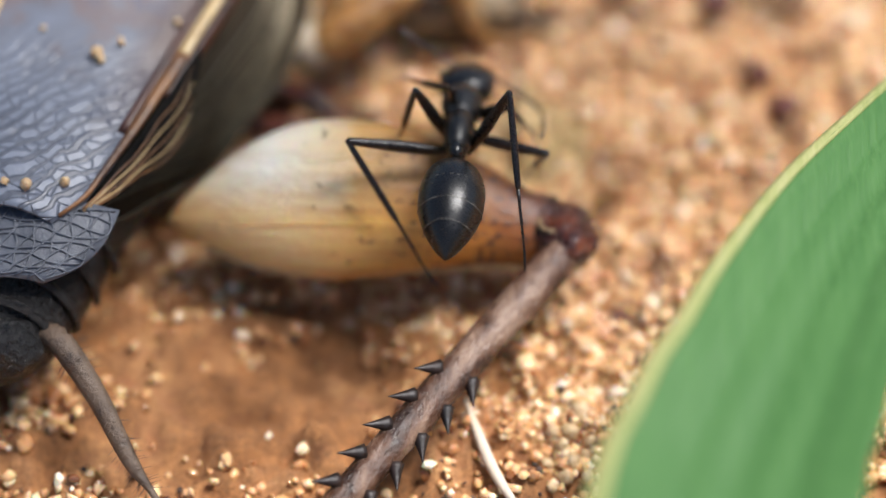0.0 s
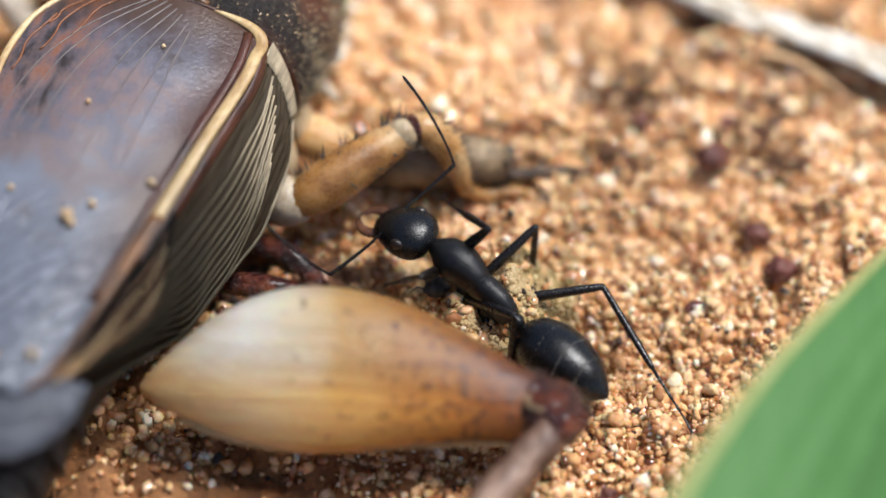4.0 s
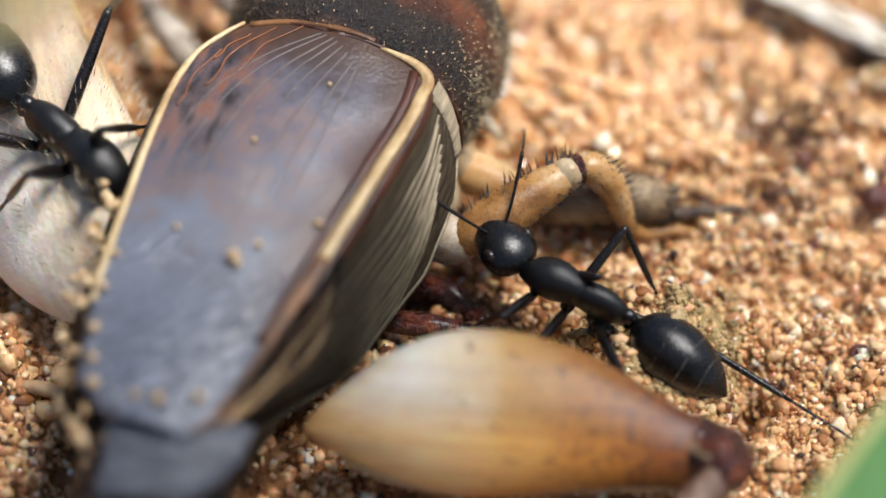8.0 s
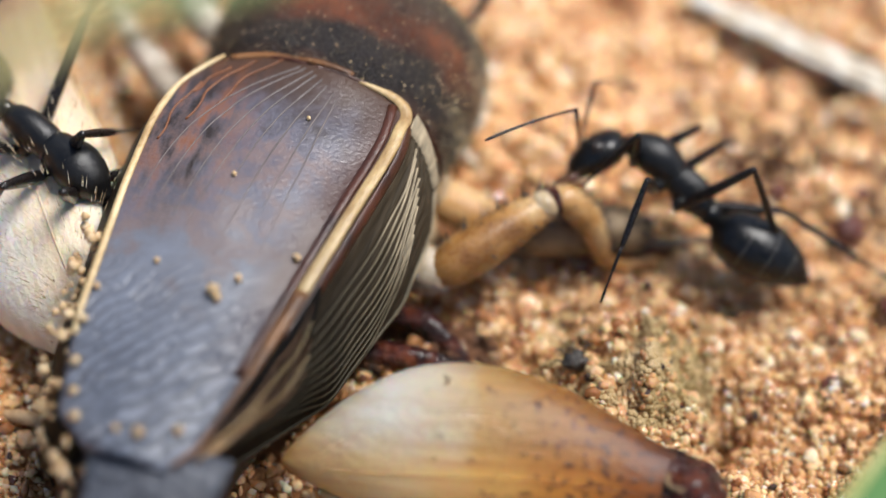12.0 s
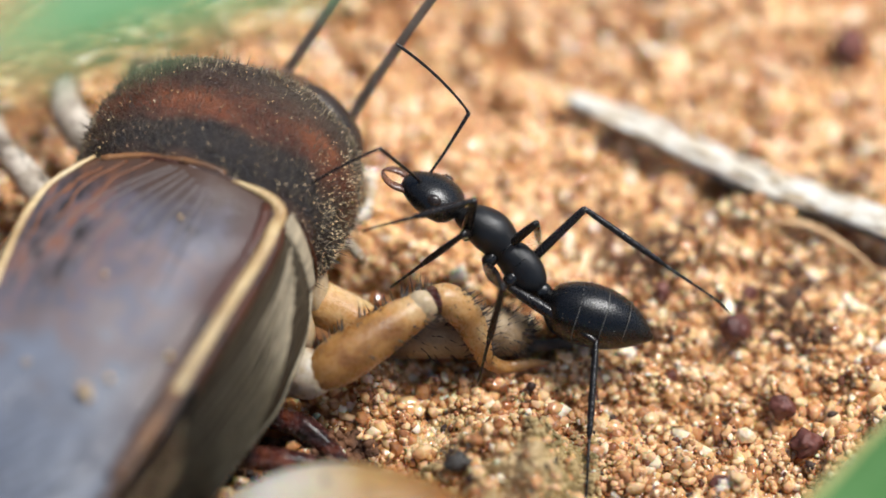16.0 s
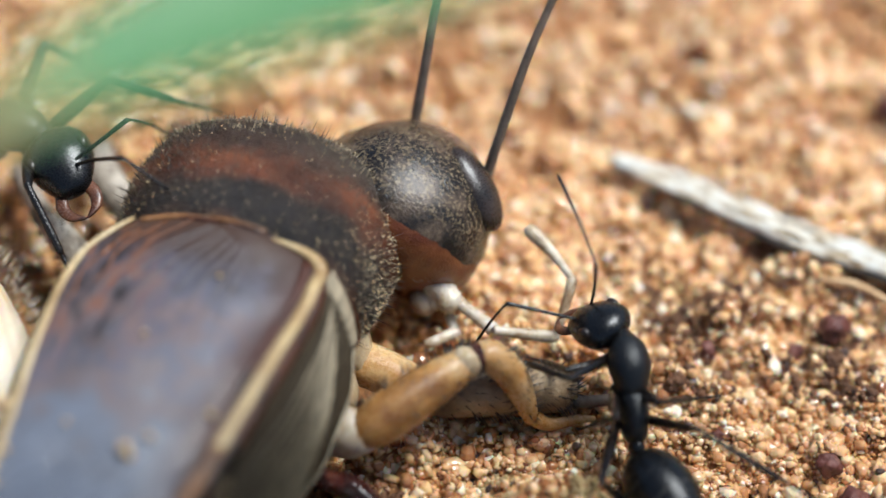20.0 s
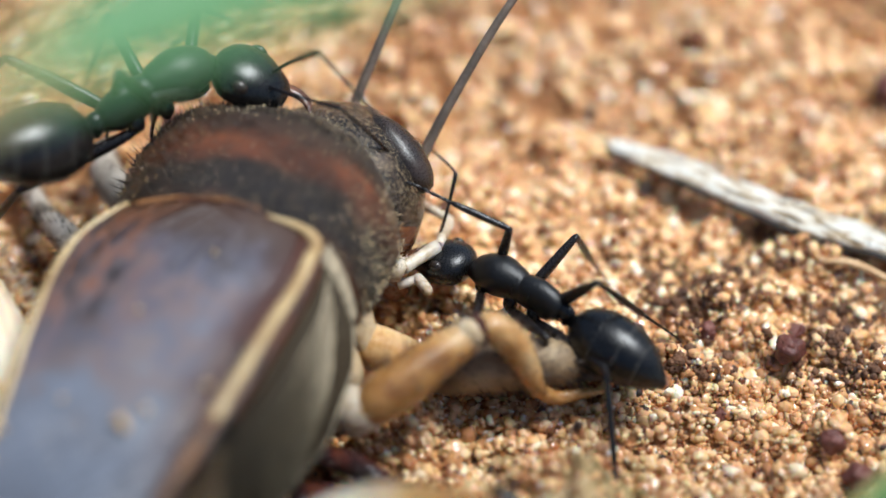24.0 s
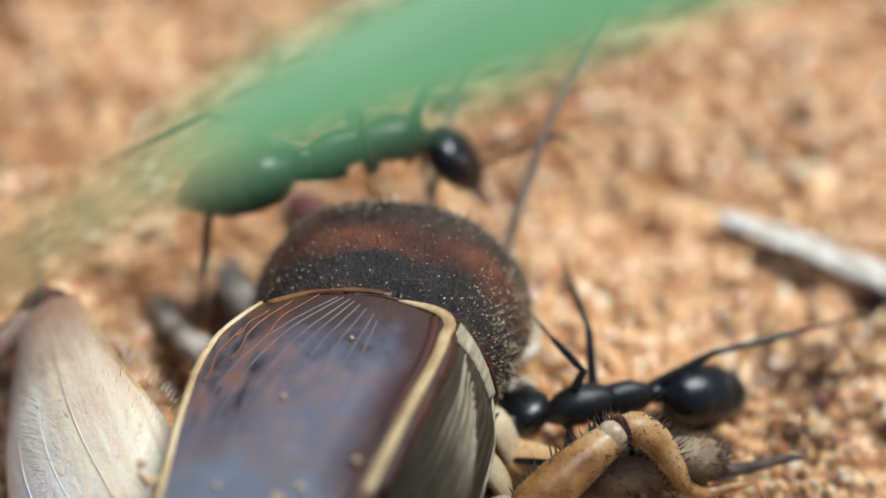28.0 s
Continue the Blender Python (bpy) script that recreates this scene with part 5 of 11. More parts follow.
    gaster = part("gaster", tube(bmesh.new(), [(0, 0.05, -0.05, 0.1), (0, -0.06, -0.02, 0.32, 0.30), (0, -0.35, 0.0, 0.66, 0.63), (0, -0.8, 0.02, 0.84, 0.80), (0, -1.3, 0.03, 0.88, 0.84), (0, -1.8, 0.0, 0.81, 0.78), (0, -2.3, -0.05, 0.61, 0.60), (0, -2.7, -0.12, 0.35, 0.35), (0, -2.95, -0.16, 0.12, 0.12), (0, -3.02, -0.17, 0.02)], 26, 4),
                  ANT, ant, "glossy black oval abdomen with pale seams")
    made["gaster"] = gaster
    for y, w, h in ((-0.98, 0.866, 0.826), (-1.68, 0.842, 0.81), (-2.28, 0.632, 0.62)):
        ring = [(w * math.sin(q), y + 0.03 * math.cos(3 * q), 0.015 + h * math.cos(q), 0.015) for q in np.linspace(-2.6, 2.6, 25)]
        part("seam", tube(bmesh.new(), ring, 5, 1), SEAM, gaster, "thin pale seam")
    rng = random.Random(4)
    bm = bmesh.new()
    for _ in range(60):
        q, y = rng.uniform(-1.6, 1.6), rng.uniform(-2.8, -0.4)
        r = np.interp(y, [-3, -2.7, -2.3, -1.3, -0.4], [0.1, 0.36, 0.63, 0.94, 0.72])
        p = V(r * math.sin(q), y, r * 0.95 * math.cos(q))
        spike(bm, p, p + V(0.1 * math.sin(q), -0.14, 0.12 * math.cos(q)) * rng.uniform(0.6, 1.2), 0.007)
    tagged(part("bristles", bm, HAIR, gaster, "sparse fine bristles"), kind="stuff")
    for pair, (x, y, z) in HIPS.items():
        fl, tl = LEGS[pair]
        for sx, name in ((1, "right"), (-1, "left")):
            part("coxa", tube(bmesh.new(), [(0.16 * sx, y + 0.05, z + 0.32, 0.2), (0.26 * sx, y + 0.02, z + 0.1, 0.2), (x * sx, y, z, 0.13), (x * sx * 1.1, y, z - 0.06, 0.07)], 9, 3), ANT, ant)
            s = fl
            femur = part("femur", tube(bmesh.new(), [(0, 0, 0, 0.08), (0, 0.12 * s, 0, 0.13), (0, 0.35 * s, 0, 0.175, 0.14), (0, 0.6 * s, 0, 0.16, 0.13), (0, 0.9 * s, 0, 0.11), (0, s, 0, 0.09)], 10, 3, (0, 0, 1)), ANT_LEG, ant)
            tib = part("tibia", tube(bmesh.new(), [(0, -0.04, 0, 0.07), (0, 0.06 * tl, 0, 0.085), (0, 0.3 * tl, 0, 0.10), (0, 0.5 * tl, 0, 0.085), (0, 0.54 * tl, 0, 0.06)], 9, 3), ANT_LEG, ant)
            rows = [(0, 0.535 * tl, 0, 0.055), (0, 0.66 * tl, 0.01, 0.045), (0, 0.74 * tl, 0.02, 0.05), (0, 0.745 * tl, 0.02, 0.035), (0, 0.82 * tl, 0.03, 0.045), (0, 0.825 * tl, 0.03, 0.03), (0, 0.9 * tl, 0.03, 0.042), (0, 0.97 * tl, 0.0, 0.04), (0, 1.0 * tl, -0.03, 0.02)]
            foot = tube(bmesh.new(), rows, 6, 2)
            for h in (-1, 1):
                spike(foot, (0, 0.985 * tl, 0), (0.07 * h, 1.02 * tl, -0.06), 0.02)
                spike(foot, (0.03 * h, 0.53 * tl, 0), (0.08 * h, 0.60 * tl, -0.05), 0.022)
            part("tarsus", foot, ANT_LEG, tib, "thin jointed foot")
            made["femur_%s_%s" % (pair, name)], made["tibia_%s_%s" % (pair, name)] = femur, tib
    return made


ANT_A = make_ant("black ant with a glossy abdomen, busy at the cricket")
ANT_B = make_ant("large black ant on the far side of the cricket")
# the second ant is a larger worker
for ob in list(ANT_B["body"].children_recursive):
    ob.data.transform(Matrix.Scale(LARGE, 4))
    ob.matrix_basis.translation = ob.matrix_basis.translation * LARGE


# ---- plants and loose things ----
def grass_blade(label, rows, material, across, fold=0.25, margin=None):
    """A leaf along rows (x, y, z, half width), folded a little along its midrib."""
    bm = bmesh.new()
    a = smooth_path(rows, 8)
    across = Vector(across)
    grid = []
    for i, r in enumerate(a):
        d = (Vector(a[min(i + 1, len(a) - 1)][:3]) - Vector(a[max(i - 1, 0)][:3])).normalized()
        s = (across - d * across.dot(d)).normalized()
        n = d.cross(s)
        n = n if n.z > 0 else -n
        w = r[3] * (1 + 0.03 * noise.noise(V(i * 0.35, 2, 7)))
        grid.append([Vector(r[:3]) + s * w * q + n * (w * fold * q * q - 0.03 * w * math.cos(q * 14)) for q in np.linspace(-1, 1, 17)])
    sheet(bm, grid, 0.14)
    blade = tagged(empty("grass_blade"), label, "grass")
    part("leaf", bm, material, blade)
    if margin:
        edge = [(*(g[0] + V(0, 0, 0.05)), 0.05 + 0.07 * r[3], 0.07) for g, r in zip(grid[::3], a[::3])]
        part("margin", tube(bmesh.new(), edge, 7, 2), margin, blade, "pale yellowish margin")
    mid = [(*(Vector(r[:3])), 0.11, 0.09) for r in a[::4]]
    part("midrib", tube(bmesh.new(), mid, 6, 2), material, blade, "raised midrib")
    return blade


def make_straw():
    """A flat weathered splinter, frayed at its tip and edges, with a dark strip that paints the shade along its lower
    side.
    """
    a, b = V(7.0, 13.7, 0.55), V(19.5, 6.95, 0.6)
    d = b - a
    rows = []
    for q, w, h in ((0, 0.10, 0.05), (0.02, 0.22, 0.09), (0.06, 0.30, 0.12), (0.15, 0.48, 0.17), (0.25, 0.46, 0.18), (0.4, 0.55, 0.2), (0.55, 0.52, 0.2), (0.7, 0.56, 0.2), (1.0, 0.5, 0.18)):
        rows.append((0.08 * math.sin(7 * q), d.length * q, 0.10 * math.sin(q * 11), w, h))
    bm = tube(bmesh.new(), rows, 14, 7, (1, 0, 0), 0.7)
    for v in bm.verts:
        v.co += Vector((noise.noise(V(v.co.x * 4, v.co.y * 0.9, 1)), 0, noise.noise(V(v.co.x * 5, v.co.y * 0.9, 6)))) * 0.13
    straw = tagged(empty("straw"), "weathered grey-white straw splinter, shade painted along its underside, on the sand", "straw")
    place = axes_pose(a, d, (0.1, 0.2, 1))
    part("stalk", bm, STRAW, straw, m=place)
    side = -1 if (place @ V(1, 0, 0) - place @ V(0, 0, 0)).y > 0 else 1
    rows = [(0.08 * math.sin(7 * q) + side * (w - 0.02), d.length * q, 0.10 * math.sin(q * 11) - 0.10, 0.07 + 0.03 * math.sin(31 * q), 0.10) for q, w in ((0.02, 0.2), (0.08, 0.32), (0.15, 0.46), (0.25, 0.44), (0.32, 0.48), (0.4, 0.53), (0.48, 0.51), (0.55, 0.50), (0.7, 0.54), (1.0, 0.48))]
    part("shade_edge", tube(bmesh.new(), rows, 8, 5), DEBRIS_SHADE, straw, "dark strip painting the shade under the lower edge", m=place)
    rng = random.Random(2)
    for _ in range(14):
        q, s = rng.uniform(0.02, 0.85), rng.choice((1, -1))
        y, x, l = d.length * q, rng.uniform(0.1, 0.40) * s, rng.uniform(0.5, 1.8)
        z = 0.10 * math.sin(q * 11) + 0.17 - 0.25 * abs(x)
        part("fibre", tube(bmesh.new(), [(x, y, z - 0.03, 0.015), (x + 0.03 * s, y + 0.5 * l, z + 0.03, 0.045, 0.025), (x + rng.uniform(0, 0.12) * s, y + l, z + rng.uniform(-0.03, 0.06), 0.012)], 6, 3), STRAW if rng.random() < 0.7 else WHITE_STRAW, straw, m=place)


def splinter(label, rows, material):
    s = tagged(part("splinter", tube(bmesh.new(), rows, 8, 4), material), label, "straw")
    return s


def stone(name, place, radii, material, label, seed, category="pebble", group="", sub=3):
    return tagged(part(name, ball(bmesh.new(), (0, 0, 0), radii, sub, 0.4, seed), material, m=pose(*place, 20 * seed, 35 * seed, 50 * seed)), label, category, group)


BROAD_BLADE = grass_blade("broad green grass blade leaning up from the soil", [(9.65, -22.93, 8.45, 3.45), (10.36, -19.32, 8.25, 3.25), (11.17, -15.81, 7.85, 3.1), (12.41, -12.24, 7.45, 2.76), (13.80, -8.41, 6.85, 2.3), (15.52, -4.76, 6.05, 1.78), (17.64, -0.66, 4.85, 1.15), (19.9, 3.9, 3.8, 0.06)], GREEN, (0.95, -0.22, -0.06), 0.25, MARGIN)
SOFT_BLADE = grass_blade("green grass blade with a dry tip arching above the cricket", [(-6.6, -8.25, 27.8, 0.7), (-3.8, -6.75, 28, 1.36), (0.0, -4.72, 28, 1.75), (5.7, -1.6, 27.8, 2.0), (13.5, 2.2, 27, 2.1), (24, 7, 25, 2.2)], SOFT_GREEN, (-0.45, 0.9, 0.1), 0.15)
tip = [(-12.5, -12.0, 27, 0.06), (-9.6, -10.3, 27.4, 0.38), (-6.6, -8.25, 27.8, 0.7), (-5.2, -7.5, 27.9, 0.85)]
part("dry_tip", tube(bmesh.new(), [(*r, 0.05) for r in tip], 10, 6, (-0.45, 0.9, 0.1)), DRY_GREEN, SOFT_BLADE, "yellowed dry tip")
make_straw()
splinter("thin orange straw splinter beside the straw", [(12.6, 9.5, 0.3, 0.05), (13.5, 9.35, 0.35, 0.11), (14.5, 8.7, 0.3, 0.08), (15.3, 7.9, 0.25, 0.03)], ORANGE_STRAW)
splinter("thin pale straw splinter under the hind leg", [(4.35, -7.7, 0.35, 0.04), (4.65, -8.8, 0.4, 0.13), (5.05, -10.0, 0.35, 0.16), (5.5, -10.9, 0.3, 0.12), (6.0, -11.7, 0.3, 0.04)], WHITE_STRAW)
RED_PEBBLE = stone("pebble", (11.4, 5.9, 0.38), (0.42, 0.38, 0.36), PEBBLE, "small dark red pebble on the sand", 1)
for i, (x, y, r) in enumerate(((9.8, 4.9, 0.26), (12.6, 3.6, 0.4), (13.2, 2.4, 0.45), (14.9, 15.5, 0.55), (9.5, 7.3, 0.3), (12.9, 10.3, 0.28), (8.5, -4.6, 0.3), (10.9, 1.0, 0.3), (-4.2, 14.4, 0.7), (11.8, 7.4, 0.3))):
    stone("pebble", (x, y, soil_height(x, y) + r * 0.55), (r, r * 0.85, r * 0.75), PEBBLE, "dull red-brown pebble half sunk in sand", i + 2, "pebble", "pebbles in the sand")
for i, (x, y, r) in enumerate(((7.4, -8.2, 0.34), (7.1, -8.75, 0.26), (7.7, -9.0, 0.22), (6.7, -8.7, 0.2), (7.2, -9.6, 0.26), (6.5, -9.5, 0.2), (7.9, -8.5, 0.18), (6.9, -9.2, 0.22), (7.5, -9.4, 0.2), (7.0, -10.1, 0.24), (7.6, -10.2, 0.2), (6.6, -10.4, 0.18), (7.8, -9.7, 0.16))):
    stone("grain", (x, y, soil_height(x, y) + r * 0.8), (r, r * 0.9, r * 0.8), QUARTZ, "pale amber quartz grain", i + 20, "sand grain", "grains in a small heap", 2)
DEB = tagged(empty("dead_insect", pose(4.05 * MM, 0.95 * MM, (soil_height(4.05, 0.95) + 0.3) * MM, 0, 0, 30)), "tiny grey dead insect lying on the clod", "insect")
part("shell", ball(bmesh.new(), (0, 0, 0), (0.36, 0.26, 0.2), 3, 0.5, 3), DEBRIS_SHADE, DEB)
part("eye", ball(bmesh.new(), (0.1, -0.26, 0.12), (0.1, 0.06, 0.1), 2), EYE, DEB)
for i in range(4):
    q = 0.4 + 0.8 * i
    part("leg", tube(bmesh.new(), [(0.3 * math.cos(q), 0.25 * math.sin(q), 0, 0.03), (0.5 * math.cos(q), 0.45 * math.sin(q), 0.18, 0.025), (0.75 * math.cos(q), 0.6 * math.sin(q), -0.05, 0.01)], 5, 2), DEBRIS_SHADE, DEB)
WING_GRAINS = []
cricket_to_world = pose(CX, CY, 0, 0, 0, HEADING)
for i, (f, s, r) in enumerate(((-7.55, 0.62, 0.2), (-7.68, 0.65, 0.13), (-6.95, 0.70, 0.12), (-5.75, 0.885, 0.12), (-11.5, 0.82, 0.16), (-11.95, 0.59, 0.17), (-12.0, 0.41, 0.12), (-7.1, 0.3, 0.09), (-4.0, 0.46, 0.08), (-8.2, 0.06, 0.12), (-9.2, 0.05, 0.14), (-10.4, 0.05, 0.16), (-11.2, 0.08, 0.15), (-11.9, 0.1, 0.18), (-1.6, 0.62, 0.07))):
    p = cricket_to_world @ (top_point(f, s) + V(0, 0, r * 0.75))
    WING_GRAINS.append(stone("sand_grain", p, (r, r * 0.9, r * 0.8), QUARTZ, "pale sand grain stuck on the wing cover", i + 40, "sand grain", "grains on the cricket", 2))

splinter("short orange twig on the soil by the far flank", [(-11.4, -0.55, 0.35, 0.05), (-10.6, -0.7, 0.5, 0.2), (-9.9, -0.85, 0.45, 0.18), (-9.35, -1.05, 0.4, 0.06)], ORANGE_STRAW)


# ---- what moves ----
def motions():
    # the ants drag the cricket: it turns and rolls a little about its front end
    drag = []
    for t, x, y, z, pitch, roll, turn in ((0.0, 0, 0, 0, 0, 0, 0), (18.0, 0, 0, 0, 0, 0, 0), (21.0, 0, -0.04, 0, -0.5, -1.5, 0.5), (23.5, 0.2, -0.07, -0.05, -0.7, -3.7, 0.1), (25.0, 0.26, -0.2, 0, -1.0, -4.3, 0.1),
                                          (25.5, 0.5, -0.65, 0.15, -2.0, -6.3, 0.5), (26.0, 0.68, -1.0, 0.3, -2.6, -8.0, 0.9), (26.5, 0.72, -0.96, 0.27, -2.8, -7.4, 0.8), (27.0, 0.61, -1.03, 0.24, -3.6, -6.9, 2.3),
                                          (27.5, 0.6, -1.07, 0.26, -4.1, -7.4, 3.1), (28.0, 0.61, -1.11, 0.28, -4.6, -7.9, 3.8)):
        drag.append((t, pose((CX + x) * MM, (CY + y) * MM, z * MM, 0, 0, HEADING) @ pose(0, 0, 0, pitch, roll, turn)))
    at_rest = drag[0][1].inverted()
    walk(cricket, drag)
    # the right legs keep to the sand while the body rolls
    for leg in GROUND_LEGS:
        walk(leg, [(t, pose(x * MM, y * MM, z * MM)) for t, x, y, z in ((0.0, 0, 0, 0), (21.0, 0, 0, 0), (25.0, 0.05, 0, -0.1), (26.0, 0.25, -0.3, -0.5), (27.0, 0.3, -0.6, -0.55), (28.0, 0.3, -0.7, -0.6))])
    for grain in WING_GRAINS:
        own = grain.matrix_basis.copy()
        walk(grain, [(t, m @ at_rest @ own) for t, m in drag])
    walk(ANT_A["body"], [
        (0.00, pose(0.00433, -0.00208, 0.00495, -19.4, -1.0, -4.1)),
        (0.50, pose(0.00644, -0.00219, 0.00449, -44.7, -1.7, -13.4)),
        (1.00, pose(0.00771, -0.00272, 0.00289, -53.3, -10.8, -30.1)),
        (1.50, pose(0.01097, -0.00332, 0.00202, -38.4, -6.2, -24.5)),
        (1.60, pose(0.01259, -0.00356, 0.00162, 6.3, -0.0, -74.4)),
        (1.70, pose(0.01206, -0.00279, 0.00162, 5.7, -0.0, -14.8)),
        (1.80, pose(0.01164, -0.00270, 0.00162, 5.2, -0.0, 26.2)),
        (2.00, pose(0.01090, -0.00174, 0.00161, -8.5, -1.8, 18.6)),
        (2.50, pose(0.00844, -0.00213, 0.00161, -7.5, 3.9, 44.1)),
        (3.00, pose(0.00702, -0.00149, 0.00161, -3.2, 0.3, 44.9)),
        (3.50, pose(0.00547, 0.00049, 0.00162, 12.0, 0.5, 39.4)),
        (4.00, pose(0.00499, 0.00080, 0.00165, 17.0, 0.4, 47.9)),
        (4.50, pose(0.00429, 0.00091, 0.00175, 19.2, -0.7, 57.3)),
        (6.50, pose(0.00396, 0.00132, 0.00191, 13.3, -3.3, 68.1)),
        (8.00, pose(0.00332, 0.00158, 0.00189, 10.5, -2.7, 66.5)),
        (9.00, pose(0.00332, 0.00142, 0.00205, 11.8, -0.3, 67.1)),
        (10.00, pose(0.00346, 0.00141, 0.00185, 12.7, -5.4, 61.1)),
        (10.50, pose(0.00587, 0.00071, 0.00217, 20.6, 13.4, 55.4)),
        (11.00, pose(0.00749, 0.00244, 0.00259, 74.2, 51.9, 84.0)),
        (11.50, pose(0.00696, 0.00500, 0.00263, 59.9, 47.0, 92.6)),
        (12.00, pose(0.00640, 0.00588, 0.00271, 32.5, 40.8, 77.2)),
        (12.50, pose(0.00607, 0.00639, 0.00279, 17.7, 31.1, 77.7)),
        (14.50, pose(0.00542, 0.00692, 0.00276, 26.6, 41.4, 80.1)),
        (15.00, pose(0.00520, 0.00671, 0.00292, 27.9, 39.6, 76.9)),
        (15.50, pose(0.00538, 0.00669, 0.00291, 29.1, 36.6, 74.1)),
        (16.00, pose(0.00513, 0.00669, 0.00263, 37.0, 40.5, 77.4)),
        (17.00, pose(0.00532, 0.00724, 0.00258, 40.3, 41.5, 75.6)),
        (18.00, pose(0.00554, 0.00638, 0.00262, 40.3, 35.4, 46.7)),
        (18.50, pose(0.00542, 0.00619, 0.00237, 25.8, 46.2, 43.6)),
        (19.00, pose(0.00704, 0.00544, 0.00217, 41.7, 51.5, 41.3)),
        (20.00, pose(0.00737, 0.00459, 0.00208, 33.4, 9.7, 12.7)),
        (21.00, pose(0.00773, 0.00465, 0.00195, 12.1, 24.6, 33.2)),
        (21.50, pose(0.00779, 0.00469, 0.00197, 13.6, 25.8, 34.8)),
        (23.50, pose(0.00477, 0.00690, 0.00200, 16.8, 12.0, 72.9)),
        (24.00, pose(0.00450, 0.00738, 0.00182, -2.8, 9.7, 52.3)),
        (24.50, pose(0.00477, 0.00646, 0.00165, -29.3, 0.5, 69.9)),
        (25.00, pose(0.00418, 0.00630, 0.00171, -20.9, 0.1, 83.9)),
        (25.50, pose(0.00449, 0.00662, 0.00206, 11.4, -5.5, 100.0)),
        (26.00, pose(0.00468, 0.00639, 0.00249, -0.6, -0.8, 90.3)),
        (26.50, pose(0.00495, 0.00603, 0.00226, -0.2, -4.6, 92.0)),
        (27.00, pose(0.00496, 0.00597, 0.00227, 2.4, -5.6, 87.8)),
        (27.50, pose(0.00421, 0.00671, 0.00208, 19.5, 4.9, 103.9)),
        (28.00, pose(0.00343, 0.00577, 0.00206, 5.0, -1.0, 105.1)),
    ])
